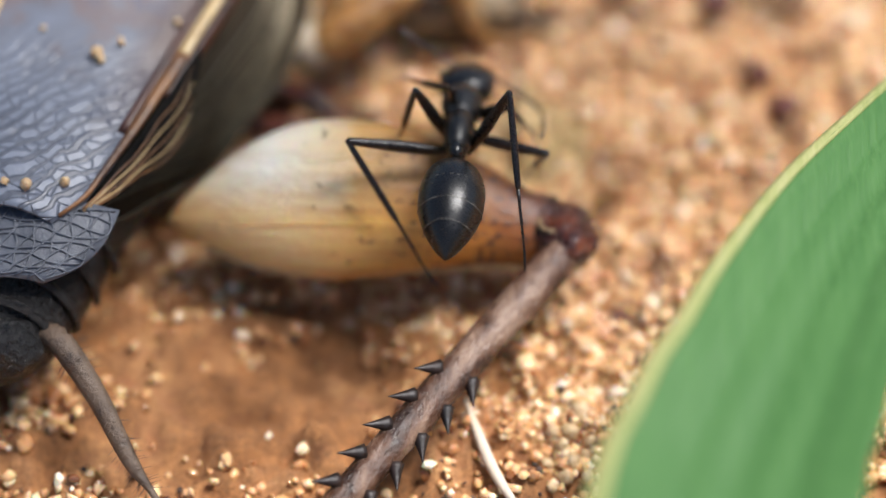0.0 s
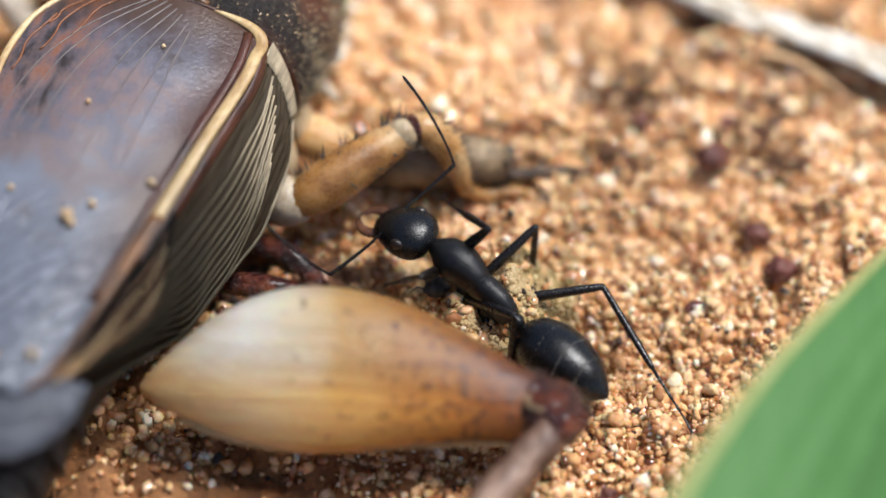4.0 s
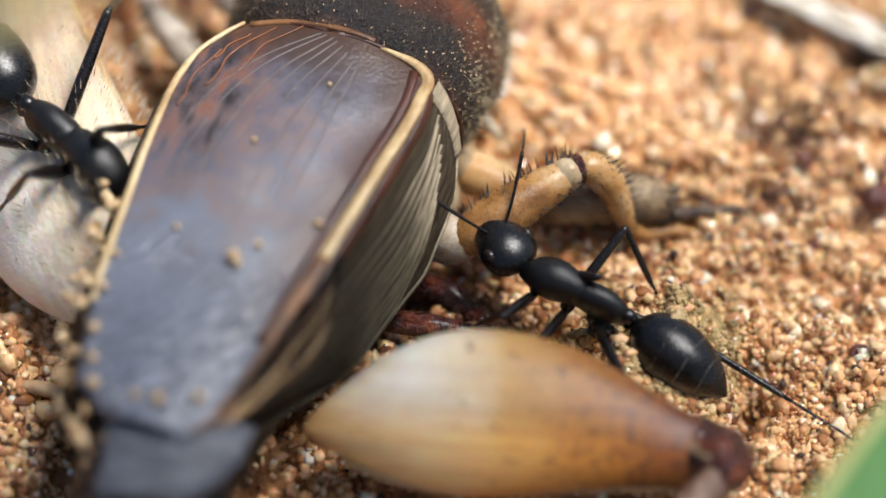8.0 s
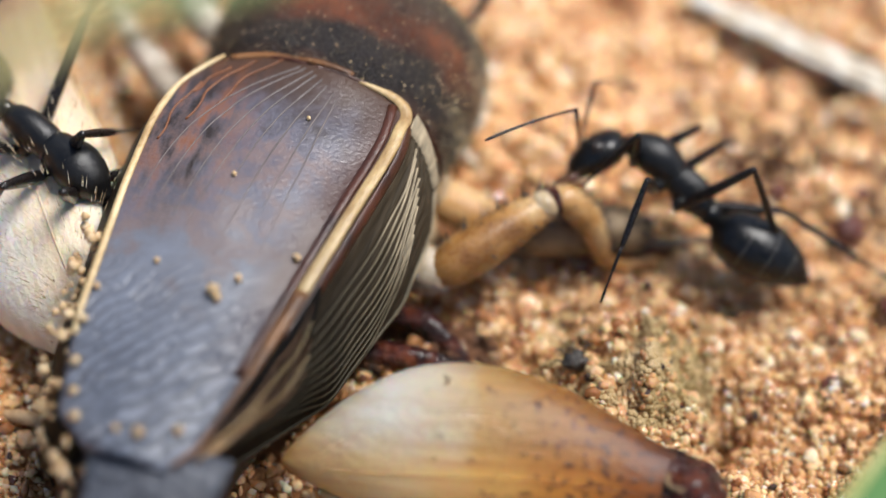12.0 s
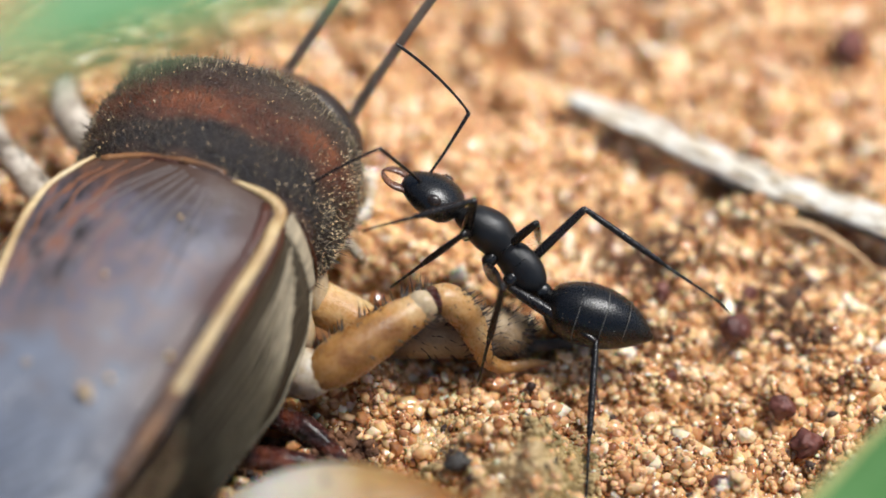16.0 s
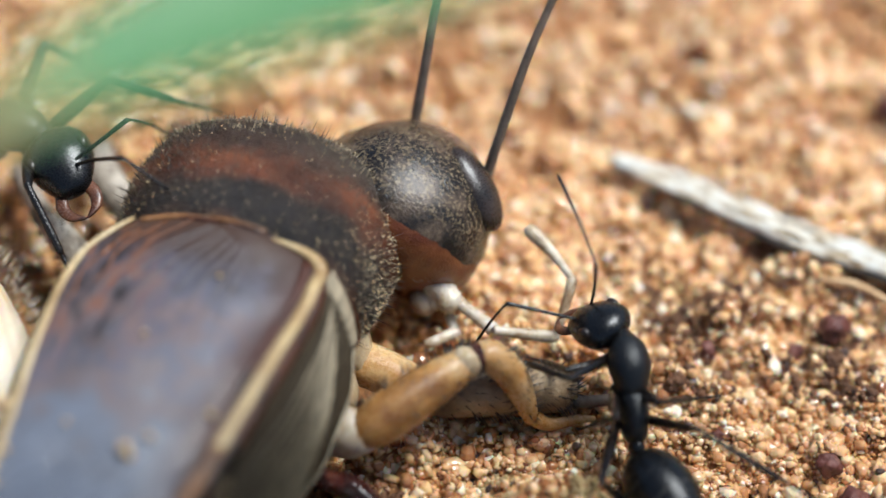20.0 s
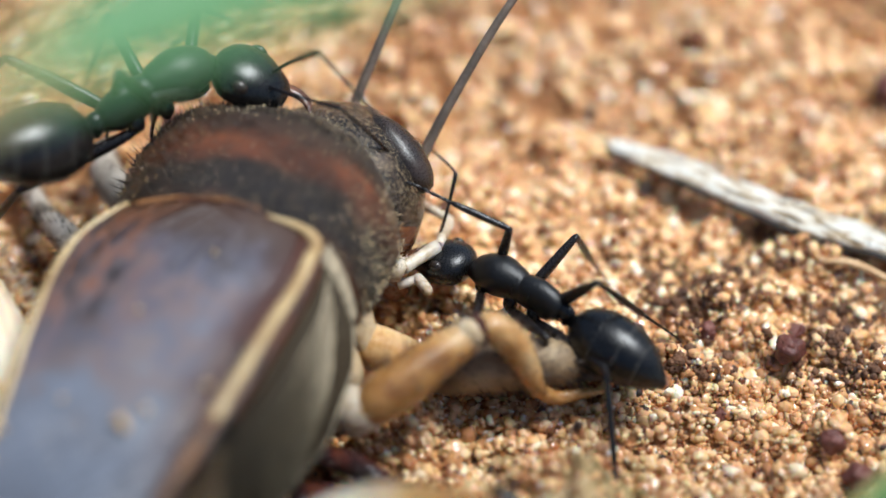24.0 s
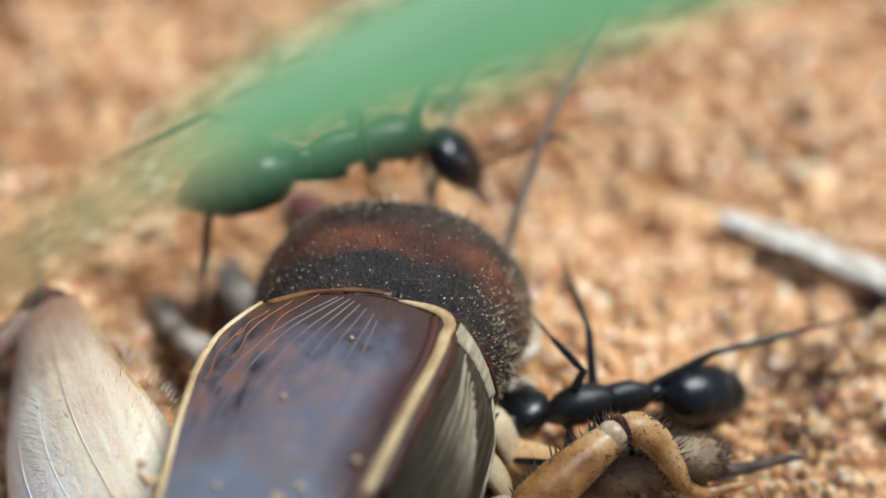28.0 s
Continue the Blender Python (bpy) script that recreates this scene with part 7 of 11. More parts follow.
    walk(ANT_A["femur_front_right"], [
        (0.00, pose(0.00030, 0.00085, -0.00032, 34.7, -0.0, -140.6)),
        (0.50, pose(0.00030, 0.00085, -0.00032, 5.8, -0.0, -130.7)),
        (1.00, pose(0.00030, 0.00085, -0.00032, -23.2, -0.0, -121.8)),
        (1.50, pose(0.00030, 0.00085, -0.00032, -7.5, -0.0, -131.4)),
        (1.60, pose(0.00030, 0.00085, -0.00032, -3.5, -0.0, -133.7)),
        (1.70, pose(0.00030, 0.00085, -0.00032, 0.8, -0.0, -136.1)),
        (1.80, pose(0.00030, 0.00085, -0.00032, 5.3, -0.0, -138.7)),
        (2.00, pose(0.00030, 0.00085, -0.00032, 14.7, -0.0, -144.2)),
        (2.50, pose(0.00030, 0.00085, -0.00032, 36.1, -0.0, -160.0)),
        (3.00, pose(0.00030, 0.00085, -0.00032, 49.5, -0.0, -176.9)),
        (3.25, pose(0.00030, 0.00085, -0.00032, 74.1, -13.7, 137.3)),
        (3.50, pose(0.00030, 0.00085, -0.00032, 101.1, -5.0, 90.0)),
        (3.75, pose(0.00030, 0.00085, -0.00032, 86.0, -11.5, 158.6)),
        (4.00, pose(0.00030, 0.00085, -0.00032, 74.5, -0.0, -133.9)),
        (4.50, pose(0.00030, 0.00085, -0.00032, 49.2, 0.0, 164.8)),
        (6.50, pose(0.00030, 0.00085, -0.00032, 39.1, 0.0, 176.8)),
        (8.00, pose(0.00030, 0.00085, -0.00032, 44.7, -0.0, 175.0)),
        (9.00, pose(0.00030, 0.00085, -0.00032, 55.6, -0.0, 171.4)),
        (10.00, pose(0.00030, 0.00085, -0.00032, 61.5, -0.0, 170.5)),
        (10.50, pose(0.00030, 0.00085, -0.00032, 65.6, -0.0, -151.8)),
        (10.75, pose(0.00030, 0.00085, -0.00032, 35.5, 18.8, 145.0)),
        (11.00, pose(0.00030, 0.00085, -0.00032, 5.5, -0.0, 81.7)),
        (11.50, pose(0.00030, 0.00085, -0.00032, 51.8, -0.0, 103.9)),
        (11.75, pose(0.00030, 0.00085, -0.00032, 59.2, 3.8, 158.0)),
        (12.00, pose(0.00030, 0.00085, -0.00032, 66.7, -0.0, -148.0)),
        (12.50, pose(0.00030, 0.00085, -0.00032, 66.7, -0.0, -148.0)),
        (13.50, pose(0.00030, 0.00085, -0.00032, 38.5, 17.5, 148.9)),
        (14.50, pose(0.00030, 0.00085, -0.00032, 10.4, -0.0, 85.9)),
        (15.00, pose(0.00030, 0.00085, -0.00032, 10.4, -0.0, 85.9)),
        (15.50, pose(0.00030, 0.00085, -0.00032, 10.4, -0.0, 85.9)),
        (16.00, pose(0.00030, 0.00085, -0.00032, 10.4, -0.0, 85.9)),
        (17.00, pose(0.00030, 0.00085, -0.00032, -8.4, -0.0, 62.5)),
        (18.00, pose(0.00030, 0.00085, -0.00032, 16.3, -0.0, 71.5)),
        (18.50, pose(0.00030, 0.00085, -0.00032, 29.2, -0.0, 77.1)),
        (19.00, pose(0.00030, 0.00085, -0.00032, 40.5, -0.0, 83.4)),
        (20.00, pose(0.00030, 0.00085, -0.00032, 5.7, -0.0, 98.8)),
        (21.00, pose(0.00030, 0.00085, -0.00032, 37.2, -0.0, 94.9)),
        (21.50, pose(0.00030, 0.00085, -0.00032, 37.2, -0.0, 94.9)),
        (22.50, pose(0.00030, 0.00085, -0.00032, 53.5, 5.2, 130.0)),
        (23.50, pose(0.00030, 0.00085, -0.00032, 69.8, -0.0, 165.1)),
        (23.75, pose(0.00030, 0.00085, -0.00032, 78.9, -8.0, 128.1)),
        (24.00, pose(0.00030, 0.00085, -0.00032, 91.0, -8.8, 90.0)),
        (24.50, pose(0.00030, 0.00085, -0.00032, 60.9, 0.0, 154.4)),
        (25.00, pose(0.00030, 0.00085, -0.00032, 63.4, -0.0, 170.4)),
        (25.50, pose(0.00030, 0.00085, -0.00032, 74.3, -0.0, 162.5)),
        (26.00, pose(0.00030, 0.00085, -0.00032, 72.7, -0.0, 173.6)),
        (26.25, pose(0.00030, 0.00085, -0.00032, 77.8, -8.8, 132.5)),
        (26.50, pose(0.00030, 0.00085, -0.00032, 87.5, -12.0, 90.0)),
        (27.00, pose(0.00030, 0.00085, -0.00032, 93.0, -9.8, 90.0)),
        (27.50, pose(0.00030, 0.00085, -0.00032, 78.9, 5.2, 90.0)),
        (28.00, pose(0.00030, 0.00085, -0.00032, 82.0, -9.5, 90.0)),
    ])
    walk(ANT_A["tibia_front_right"], [
        (0.00, pose(0.00129, -0.00036, 0.00076, -84.9, 43.7, -99.3)),
        (0.50, pose(0.00173, -0.00038, -0.00013, -132.0, 40.3, -125.7)),
        (1.00, pose(0.00179, -0.00007, -0.00107, -163.1, 20.2, -130.8)),
        (1.50, pose(0.00171, -0.00040, -0.00057, -152.8, 30.0, -135.8)),
        (1.60, pose(0.00167, -0.00046, -0.00044, -150.0, 33.0, -136.0)),
        (1.70, pose(0.00162, -0.00052, -0.00029, -146.6, 36.3, -135.6)),
        (1.80, pose(0.00155, -0.00057, -0.00014, -142.5, 39.9, -134.2)),
        (2.00, pose(0.00137, -0.00064, 0.00016, -130.7, 47.9, -127.3)),
        (2.50, pose(0.00083, -0.00059, 0.00080, -74.6, 53.5, -79.2)),
        (3.00, pose(0.00037, -0.00038, 0.00112, -47.6, 37.2, -59.6)),
        (3.50, pose(0.00067, 0.00069, 0.00154, -62.1, 11.0, -49.7)),
        (4.00, pose(0.00067, 0.00050, 0.00151, -49.8, 15.5, -39.2)),
        (4.50, pose(-0.00002, -0.00035, 0.00112, -51.0, 37.6, -77.9)),
        (6.50, pose(0.00022, -0.00062, 0.00088, -64.2, 50.8, -96.0)),
        (8.00, pose(0.00018, -0.00050, 0.00102, -98.8, 31.7, -147.3)),
        (9.00, pose(0.00014, -0.00021, 0.00125, -77.8, 32.3, -121.5)),
        (10.00, pose(0.00015, -0.00004, 0.00135, -91.4, 23.3, -136.9)),
        (10.50, pose(0.00067, 0.00016, 0.00141, -71.9, 21.5, -92.0)),
        (10.67, pose(-0.00008, 0.00048, 0.00089, -63.7, -17.7, -58.6)),
        (10.83, pose(-0.00082, 0.00080, 0.00038, -86.6, -53.4, -11.3)),
        (11.00, pose(-0.00157, 0.00112, -0.00014, -152.4, -49.1, 75.4)),
        (11.25, pose(-0.00121, 0.00084, 0.00052, -34.9, -54.2, -55.6)),
        (11.50, pose(-0.00084, 0.00057, 0.00117, -22.4, 9.0, -87.6)),
        (12.00, pose(0.00070, 0.00021, 0.00142, -28.2, 19.1, -94.8)),
        (12.50, pose(0.00070, 0.00021, 0.00142, -28.2, 19.1, -94.8)),
        (13.17, pose(-0.00006, 0.00047, 0.00096, -61.1, 47.7, -157.0)),
        (13.83, pose(-0.00081, 0.00073, 0.00049, -108.1, 31.1, 128.7)),
        (14.50, pose(-0.00156, 0.00098, 0.00002, -113.3, -7.8, 84.5)),
        (15.00, pose(-0.00156, 0.00098, 0.00002, -113.3, -7.8, 84.5)),
        (15.50, pose(-0.00156, 0.00098, 0.00002, -113.3, -7.8, 84.5)),
        (16.00, pose(-0.00156, 0.00098, 0.00002, -113.3, -7.8, 84.5)),
        (17.00, pose(-0.00137, 0.00172, -0.00060, -150.6, -21.3, 65.7)),
        (17.33, pose(-0.00139, 0.00162, -0.00033, -113.3, -62.1, 20.4)),
        (17.67, pose(-0.00141, 0.00152, -0.00006, -28.6, -46.2, -71.5)),
        (18.00, pose(-0.00143, 0.00143, 0.00021, -13.5, -0.0, -96.3)),
        (18.50, pose(-0.00132, 0.00122, 0.00061, -6.9, -20.2, -91.0)),
        (19.00, pose(-0.00114, 0.00102, 0.00091, 0.3, -6.8, -90.7)),
        (19.33, pose(-0.00128, 0.00086, 0.00057, -11.4, -43.6, -42.1)),
        (19.67, pose(-0.00142, 0.00071, 0.00022, -67.3, -48.5, 43.1)),
        (20.00, pose(-0.00157, 0.00056, -0.00013, -87.3, -14.1, 97.4)),
        (21.00, pose(-0.00121, 0.00072, 0.00083, -66.1, -27.0, 72.2)),
        (21.50, pose(-0.00121, 0.00072, 0.00083, -66.1, -27.0, 72.2)),
        (22.50, pose(-0.00054, 0.00047, 0.00115, -35.5, -15.8, 0.4)),
        (23.50, pose(0.00013, 0.00022, 0.00146, -34.0, 14.6, -60.1)),
        (23.75, pose(0.00023, 0.00039, 0.00151, -6.5, 14.9, -18.4)),
        (24.00, pose(0.00033, 0.00056, 0.00156, 14.3, -1.9, 18.5)),
        (24.50, pose(-0.00010, 0.00002, 0.00134, -3.6, -20.5, 16.8)),
        (25.00, pose(0.00016, 0.00001, 0.00138, -32.5, 13.9, -39.2)),
        (25.50, pose(0.00014, 0.00036, 0.00151, 6.7, 4.7, -34.4)),
        (26.00, pose(0.00024, 0.00029, 0.00149, 19.5, 5.2, -23.6)),
        (26.50, pose(0.00022, 0.00046, 0.00154, 20.1, 4.3, -32.4)),
        (27.00, pose(0.00040, 0.00053, 0.00155, 17.1, 7.2, -26.8)),
        (27.50, pose(-0.00006, 0.00102, 0.00154, 2.6, -9.4, -65.5)),
        (28.00, pose(0.00004, 0.00054, 0.00154, -11.7, 7.6, -78.1)),
    ])
    walk(ANT_A["femur_front_left"], [
        (0.00, pose(-0.00030, 0.00085, -0.00032, 53.0, -0.0, -173.4)),
        (0.50, pose(-0.00030, 0.00085, -0.00032, 53.0, -0.0, -173.4)),
        (1.00, pose(-0.00030, 0.00085, -0.00032, 53.0, -0.0, -173.4)),
        (1.50, pose(-0.00030, 0.00085, -0.00032, 53.0, -0.0, -173.4)),
        (1.60, pose(-0.00030, 0.00085, -0.00032, 53.0, -0.0, -173.4)),
        (1.70, pose(-0.00030, 0.00085, -0.00032, 53.0, -0.0, -173.4)),
        (1.80, pose(-0.00030, 0.00085, -0.00032, 53.0, -0.0, -173.4)),
        (2.00, pose(-0.00030, 0.00085, -0.00032, 58.1, -0.0, 134.6)),
        (2.50, pose(-0.00030, 0.00085, -0.00032, 43.2, -0.0, 94.1)),
        (3.00, pose(-0.00030, 0.00085, -0.00032, 43.2, -0.0, 94.1)),
        (3.50, pose(-0.00030, 0.00085, -0.00032, 43.2, -0.0, 94.1)),
        (4.00, pose(-0.00030, 0.00085, -0.00032, 50.1, -0.0, 93.0)),
        (4.50, pose(-0.00030, 0.00085, -0.00032, 50.1, -0.0, 93.0)),
        (6.50, pose(-0.00030, 0.00085, -0.00032, 30.1, -0.0, 75.7)),
        (8.00, pose(-0.00030, 0.00085, -0.00032, 30.1, -0.0, 75.7)),
        (9.00, pose(-0.00030, 0.00085, -0.00032, 24.6, -0.0, 75.6)),
        (10.00, pose(-0.00030, 0.00085, -0.00032, 48.6, -0.0, 98.2)),
        (10.50, pose(-0.00030, 0.00085, -0.00032, 57.6, 0.0, 117.2)),
        (11.00, pose(-0.00030, 0.00085, -0.00032, -3.5, -0.0, 97.2)),
        (11.50, pose(-0.00030, 0.00085, -0.00032, 44.8, 0.0, 89.9)),
        (12.00, pose(-0.00030, 0.00085, -0.00032, 34.5, 0.0, 71.9)),
        (12.50, pose(-0.00030, 0.00085, -0.00032, 61.4, -0.0, 85.8)),
        (14.50, pose(-0.00030, 0.00085, -0.00032, 16.6, -0.0, 66.5)),
        (15.00, pose(-0.00030, 0.00085, -0.00032, 35.5, -0.0, 79.8)),
        (15.50, pose(-0.00030, 0.00085, -0.00032, 35.1, -0.0, 74.2)),
        (16.00, pose(-0.00030, 0.00085, -0.00032, 39.4, -0.0, 67.0)),
        (17.00, pose(-0.00030, 0.00085, -0.00032, 30.0, -0.0, 63.6)),
        (18.00, pose(-0.00030, 0.00085, -0.00032, 15.0, 0.0, 60.1)),
        (18.50, pose(-0.00030, 0.00085, -0.00032, 18.5, -0.0, 112.1)),
        (19.00, pose(-0.00030, 0.00085, -0.00032, -18.2, -0.0, 128.5)),
        (20.00, pose(-0.00030, 0.00085, -0.00032, 33.3, 0.0, 111.7)),
        (21.00, pose(-0.00030, 0.00085, -0.00032, 10.8, -0.0, 123.2)),
        (21.50, pose(-0.00030, 0.00085, -0.00032, 30.6, -0.0, 121.0)),
        (23.50, pose(-0.00030, 0.00085, -0.00032, 18.5, -0.0, 119.9)),
        (24.00, pose(-0.00030, 0.00085, -0.00032, 18.5, -0.0, 119.9)),
        (24.50, pose(-0.00030, 0.00085, -0.00032, 21.0, 0.0, 114.3)),
        (25.00, pose(-0.00030, 0.00085, -0.00032, 22.2, -0.0, 111.3)),
        (25.50, pose(-0.00030, 0.00085, -0.00032, 24.4, -0.0, 105.4)),
        (26.00, pose(-0.00030, 0.00085, -0.00032, 24.4, -0.0, 105.4)),
        (26.50, pose(-0.00030, 0.00085, -0.00032, 34.5, 0.0, 101.9)),
        (27.00, pose(-0.00030, 0.00085, -0.00032, 42.1, 0.0, 104.5)),
        (27.50, pose(-0.00030, 0.00085, -0.00032, 19.4, -0.0, 70.9)),
        (28.00, pose(-0.00030, 0.00085, -0.00032, 19.4, -0.0, 70.9)),
    ])
    walk(ANT_A["tibia_front_left"], [
        (0.00, pose(-0.00017, -0.00029, 0.00120, -22.8, -25.1, 45.1)),
        (0.50, pose(-0.00017, -0.00029, 0.00120, -22.8, -25.1, 45.1)),
        (1.00, pose(-0.00017, -0.00029, 0.00120, -22.8, -25.1, 45.1)),
        (1.50, pose(-0.00017, -0.00029, 0.00120, -22.8, -25.1, 45.1)),
        (1.60, pose(-0.00017, -0.00029, 0.00120, -22.8, -25.1, 45.1)),
        (1.70, pose(-0.00017, -0.00029, 0.00120, -22.8, -25.1, 45.1)),
        (1.80, pose(-0.00017, -0.00029, 0.00120, -22.8, -25.1, 45.1)),
        (2.00, pose(-0.00102, 0.00014, 0.00129, -55.9, -31.5, 55.1)),
        (2.50, pose(-0.00168, 0.00075, 0.00098, -88.6, -26.9, 65.6)),
        (3.00, pose(-0.00168, 0.00075, 0.00098, -88.6, -26.9, 65.6)),
        (3.50, pose(-0.00168, 0.00075, 0.00098, -88.6, -26.9, 65.6)),
        (4.00, pose(-0.00152, 0.00079, 0.00114, -91.0, -20.5, 66.3)),
        (4.50, pose(-0.00152, 0.00079, 0.00114, -91.0, -20.5, 66.3)),
        (6.50, pose(-0.00189, 0.00126, 0.00063, -95.6, -22.6, 61.8)),
        (8.00, pose(-0.00189, 0.00126, 0.00063, -95.6, -22.6, 61.8)),
        (9.00, pose(-0.00197, 0.00128, 0.00047, -99.5, -22.2, 64.9)),
        (10.00, pose(-0.00154, 0.00067, 0.00111, -100.1, -25.6, 65.3)),
        (10.25, pose(-0.00137, 0.00053, 0.00119, -72.6, -22.5, 5.0)),
        (10.50, pose(-0.00121, 0.00038, 0.00128, -60.9, -0.0, -46.2)),
        (10.67, pose(-0.00153, 0.00046, 0.00071, -39.1, 33.6, -78.8)),
        (10.83, pose(-0.00186, 0.00054, 0.00014, -46.4, 72.8, -124.4)),
        (11.00, pose(-0.00218, 0.00061, -0.00044, -156.0, 59.5, 91.2)),
        (11.25, pose(-0.00191, 0.00073, 0.00029, -118.7, 25.7, 98.5)),
        (11.50, pose(-0.00165, 0.00085, 0.00102, -89.1, -5.6, 84.3)),
        (12.00, pose(-0.00179, 0.00134, 0.00076, -107.9, -12.0, 63.5)),
        (12.50, pose(-0.00121, 0.00092, 0.00135, -91.5, -11.2, 64.5)),
        (14.50, pose(-0.00197, 0.00157, 0.00022, -116.1, -30.8, 56.3)),
        (15.00, pose(-0.00182, 0.00112, 0.00078, -68.3, -37.6, 46.4)),
        (15.50, pose(-0.00180, 0.00127, 0.00077, -66.4, -28.6, 51.8)),
        (16.00, pose(-0.00165, 0.00142, 0.00089, -62.9, -16.4, 53.0)),
        (17.00, pose(-0.00177, 0.00158, 0.00063, -68.9, -9.0, 58.3)),
        (18.00, pose(-0.00189, 0.00176, 0.00017, -65.5, -21.2, 54.2)),
        (18.25, pose(-0.00193, 0.00097, 0.00023, -106.0, -12.6, 92.2)),
        (18.50, pose(-0.00197, 0.00017, 0.00028, -134.5, 15.3, 117.3)),
        (18.75, pose(-0.00184, -0.00005, -0.00032, -118.0, -15.9, 136.9)),
        (19.00, pose(-0.00171, -0.00027, -0.00091, -110.0, -50.4, 152.0)),
        (20.00, pose(-0.00178, 0.00026, 0.00072, -65.5, -25.5, 93.4)),
        (21.00, pose(-0.00186, -0.00017, 0.00003, -133.1, -45.5, 112.0)),
        (21.50, pose(-0.00170, 0.00001, 0.00065, -110.0, -49.8, 76.5)),
        (22.50, pose(-0.00178, -0.00002, 0.00047, -123.0, -17.6, 104.8)),
        (23.50, pose(-0.00186, -0.00005, 0.00028, -119.7, 16.1, 125.5)),
        (24.00, pose(-0.00186, -0.00005, 0.00028, -119.7, 16.1, 125.5)),
        (24.50, pose(-0.00192, 0.00012, 0.00036, -118.5, 8.8, 117.7)),
        (25.00, pose(-0.00194, 0.00021, 0.00040, -117.4, 5.3, 113.5)),
        (25.50, pose(-0.00197, 0.00039, 0.00047, -114.3, -0.8, 105.0)),
        (26.00, pose(-0.00197, 0.00039, 0.00047, -114.3, -0.8, 105.0)),
        (26.50, pose(-0.00183, 0.00053, 0.00076, -113.2, -5.7, 98.0)),
        (26.75, pose(-0.00175, 0.00051, 0.00085, -90.7, -36.9, 71.2)),
        (27.00, pose(-0.00166, 0.00050, 0.00095, -41.5, -47.8, 18.5)),
        (27.50, pose(-0.00199, 0.00144, 0.00031, -68.9, -63.9, 25.0)),
        (28.00, pose(-0.00199, 0.00144, 0.00031, -68.9, -63.9, 25.0)),
    ])
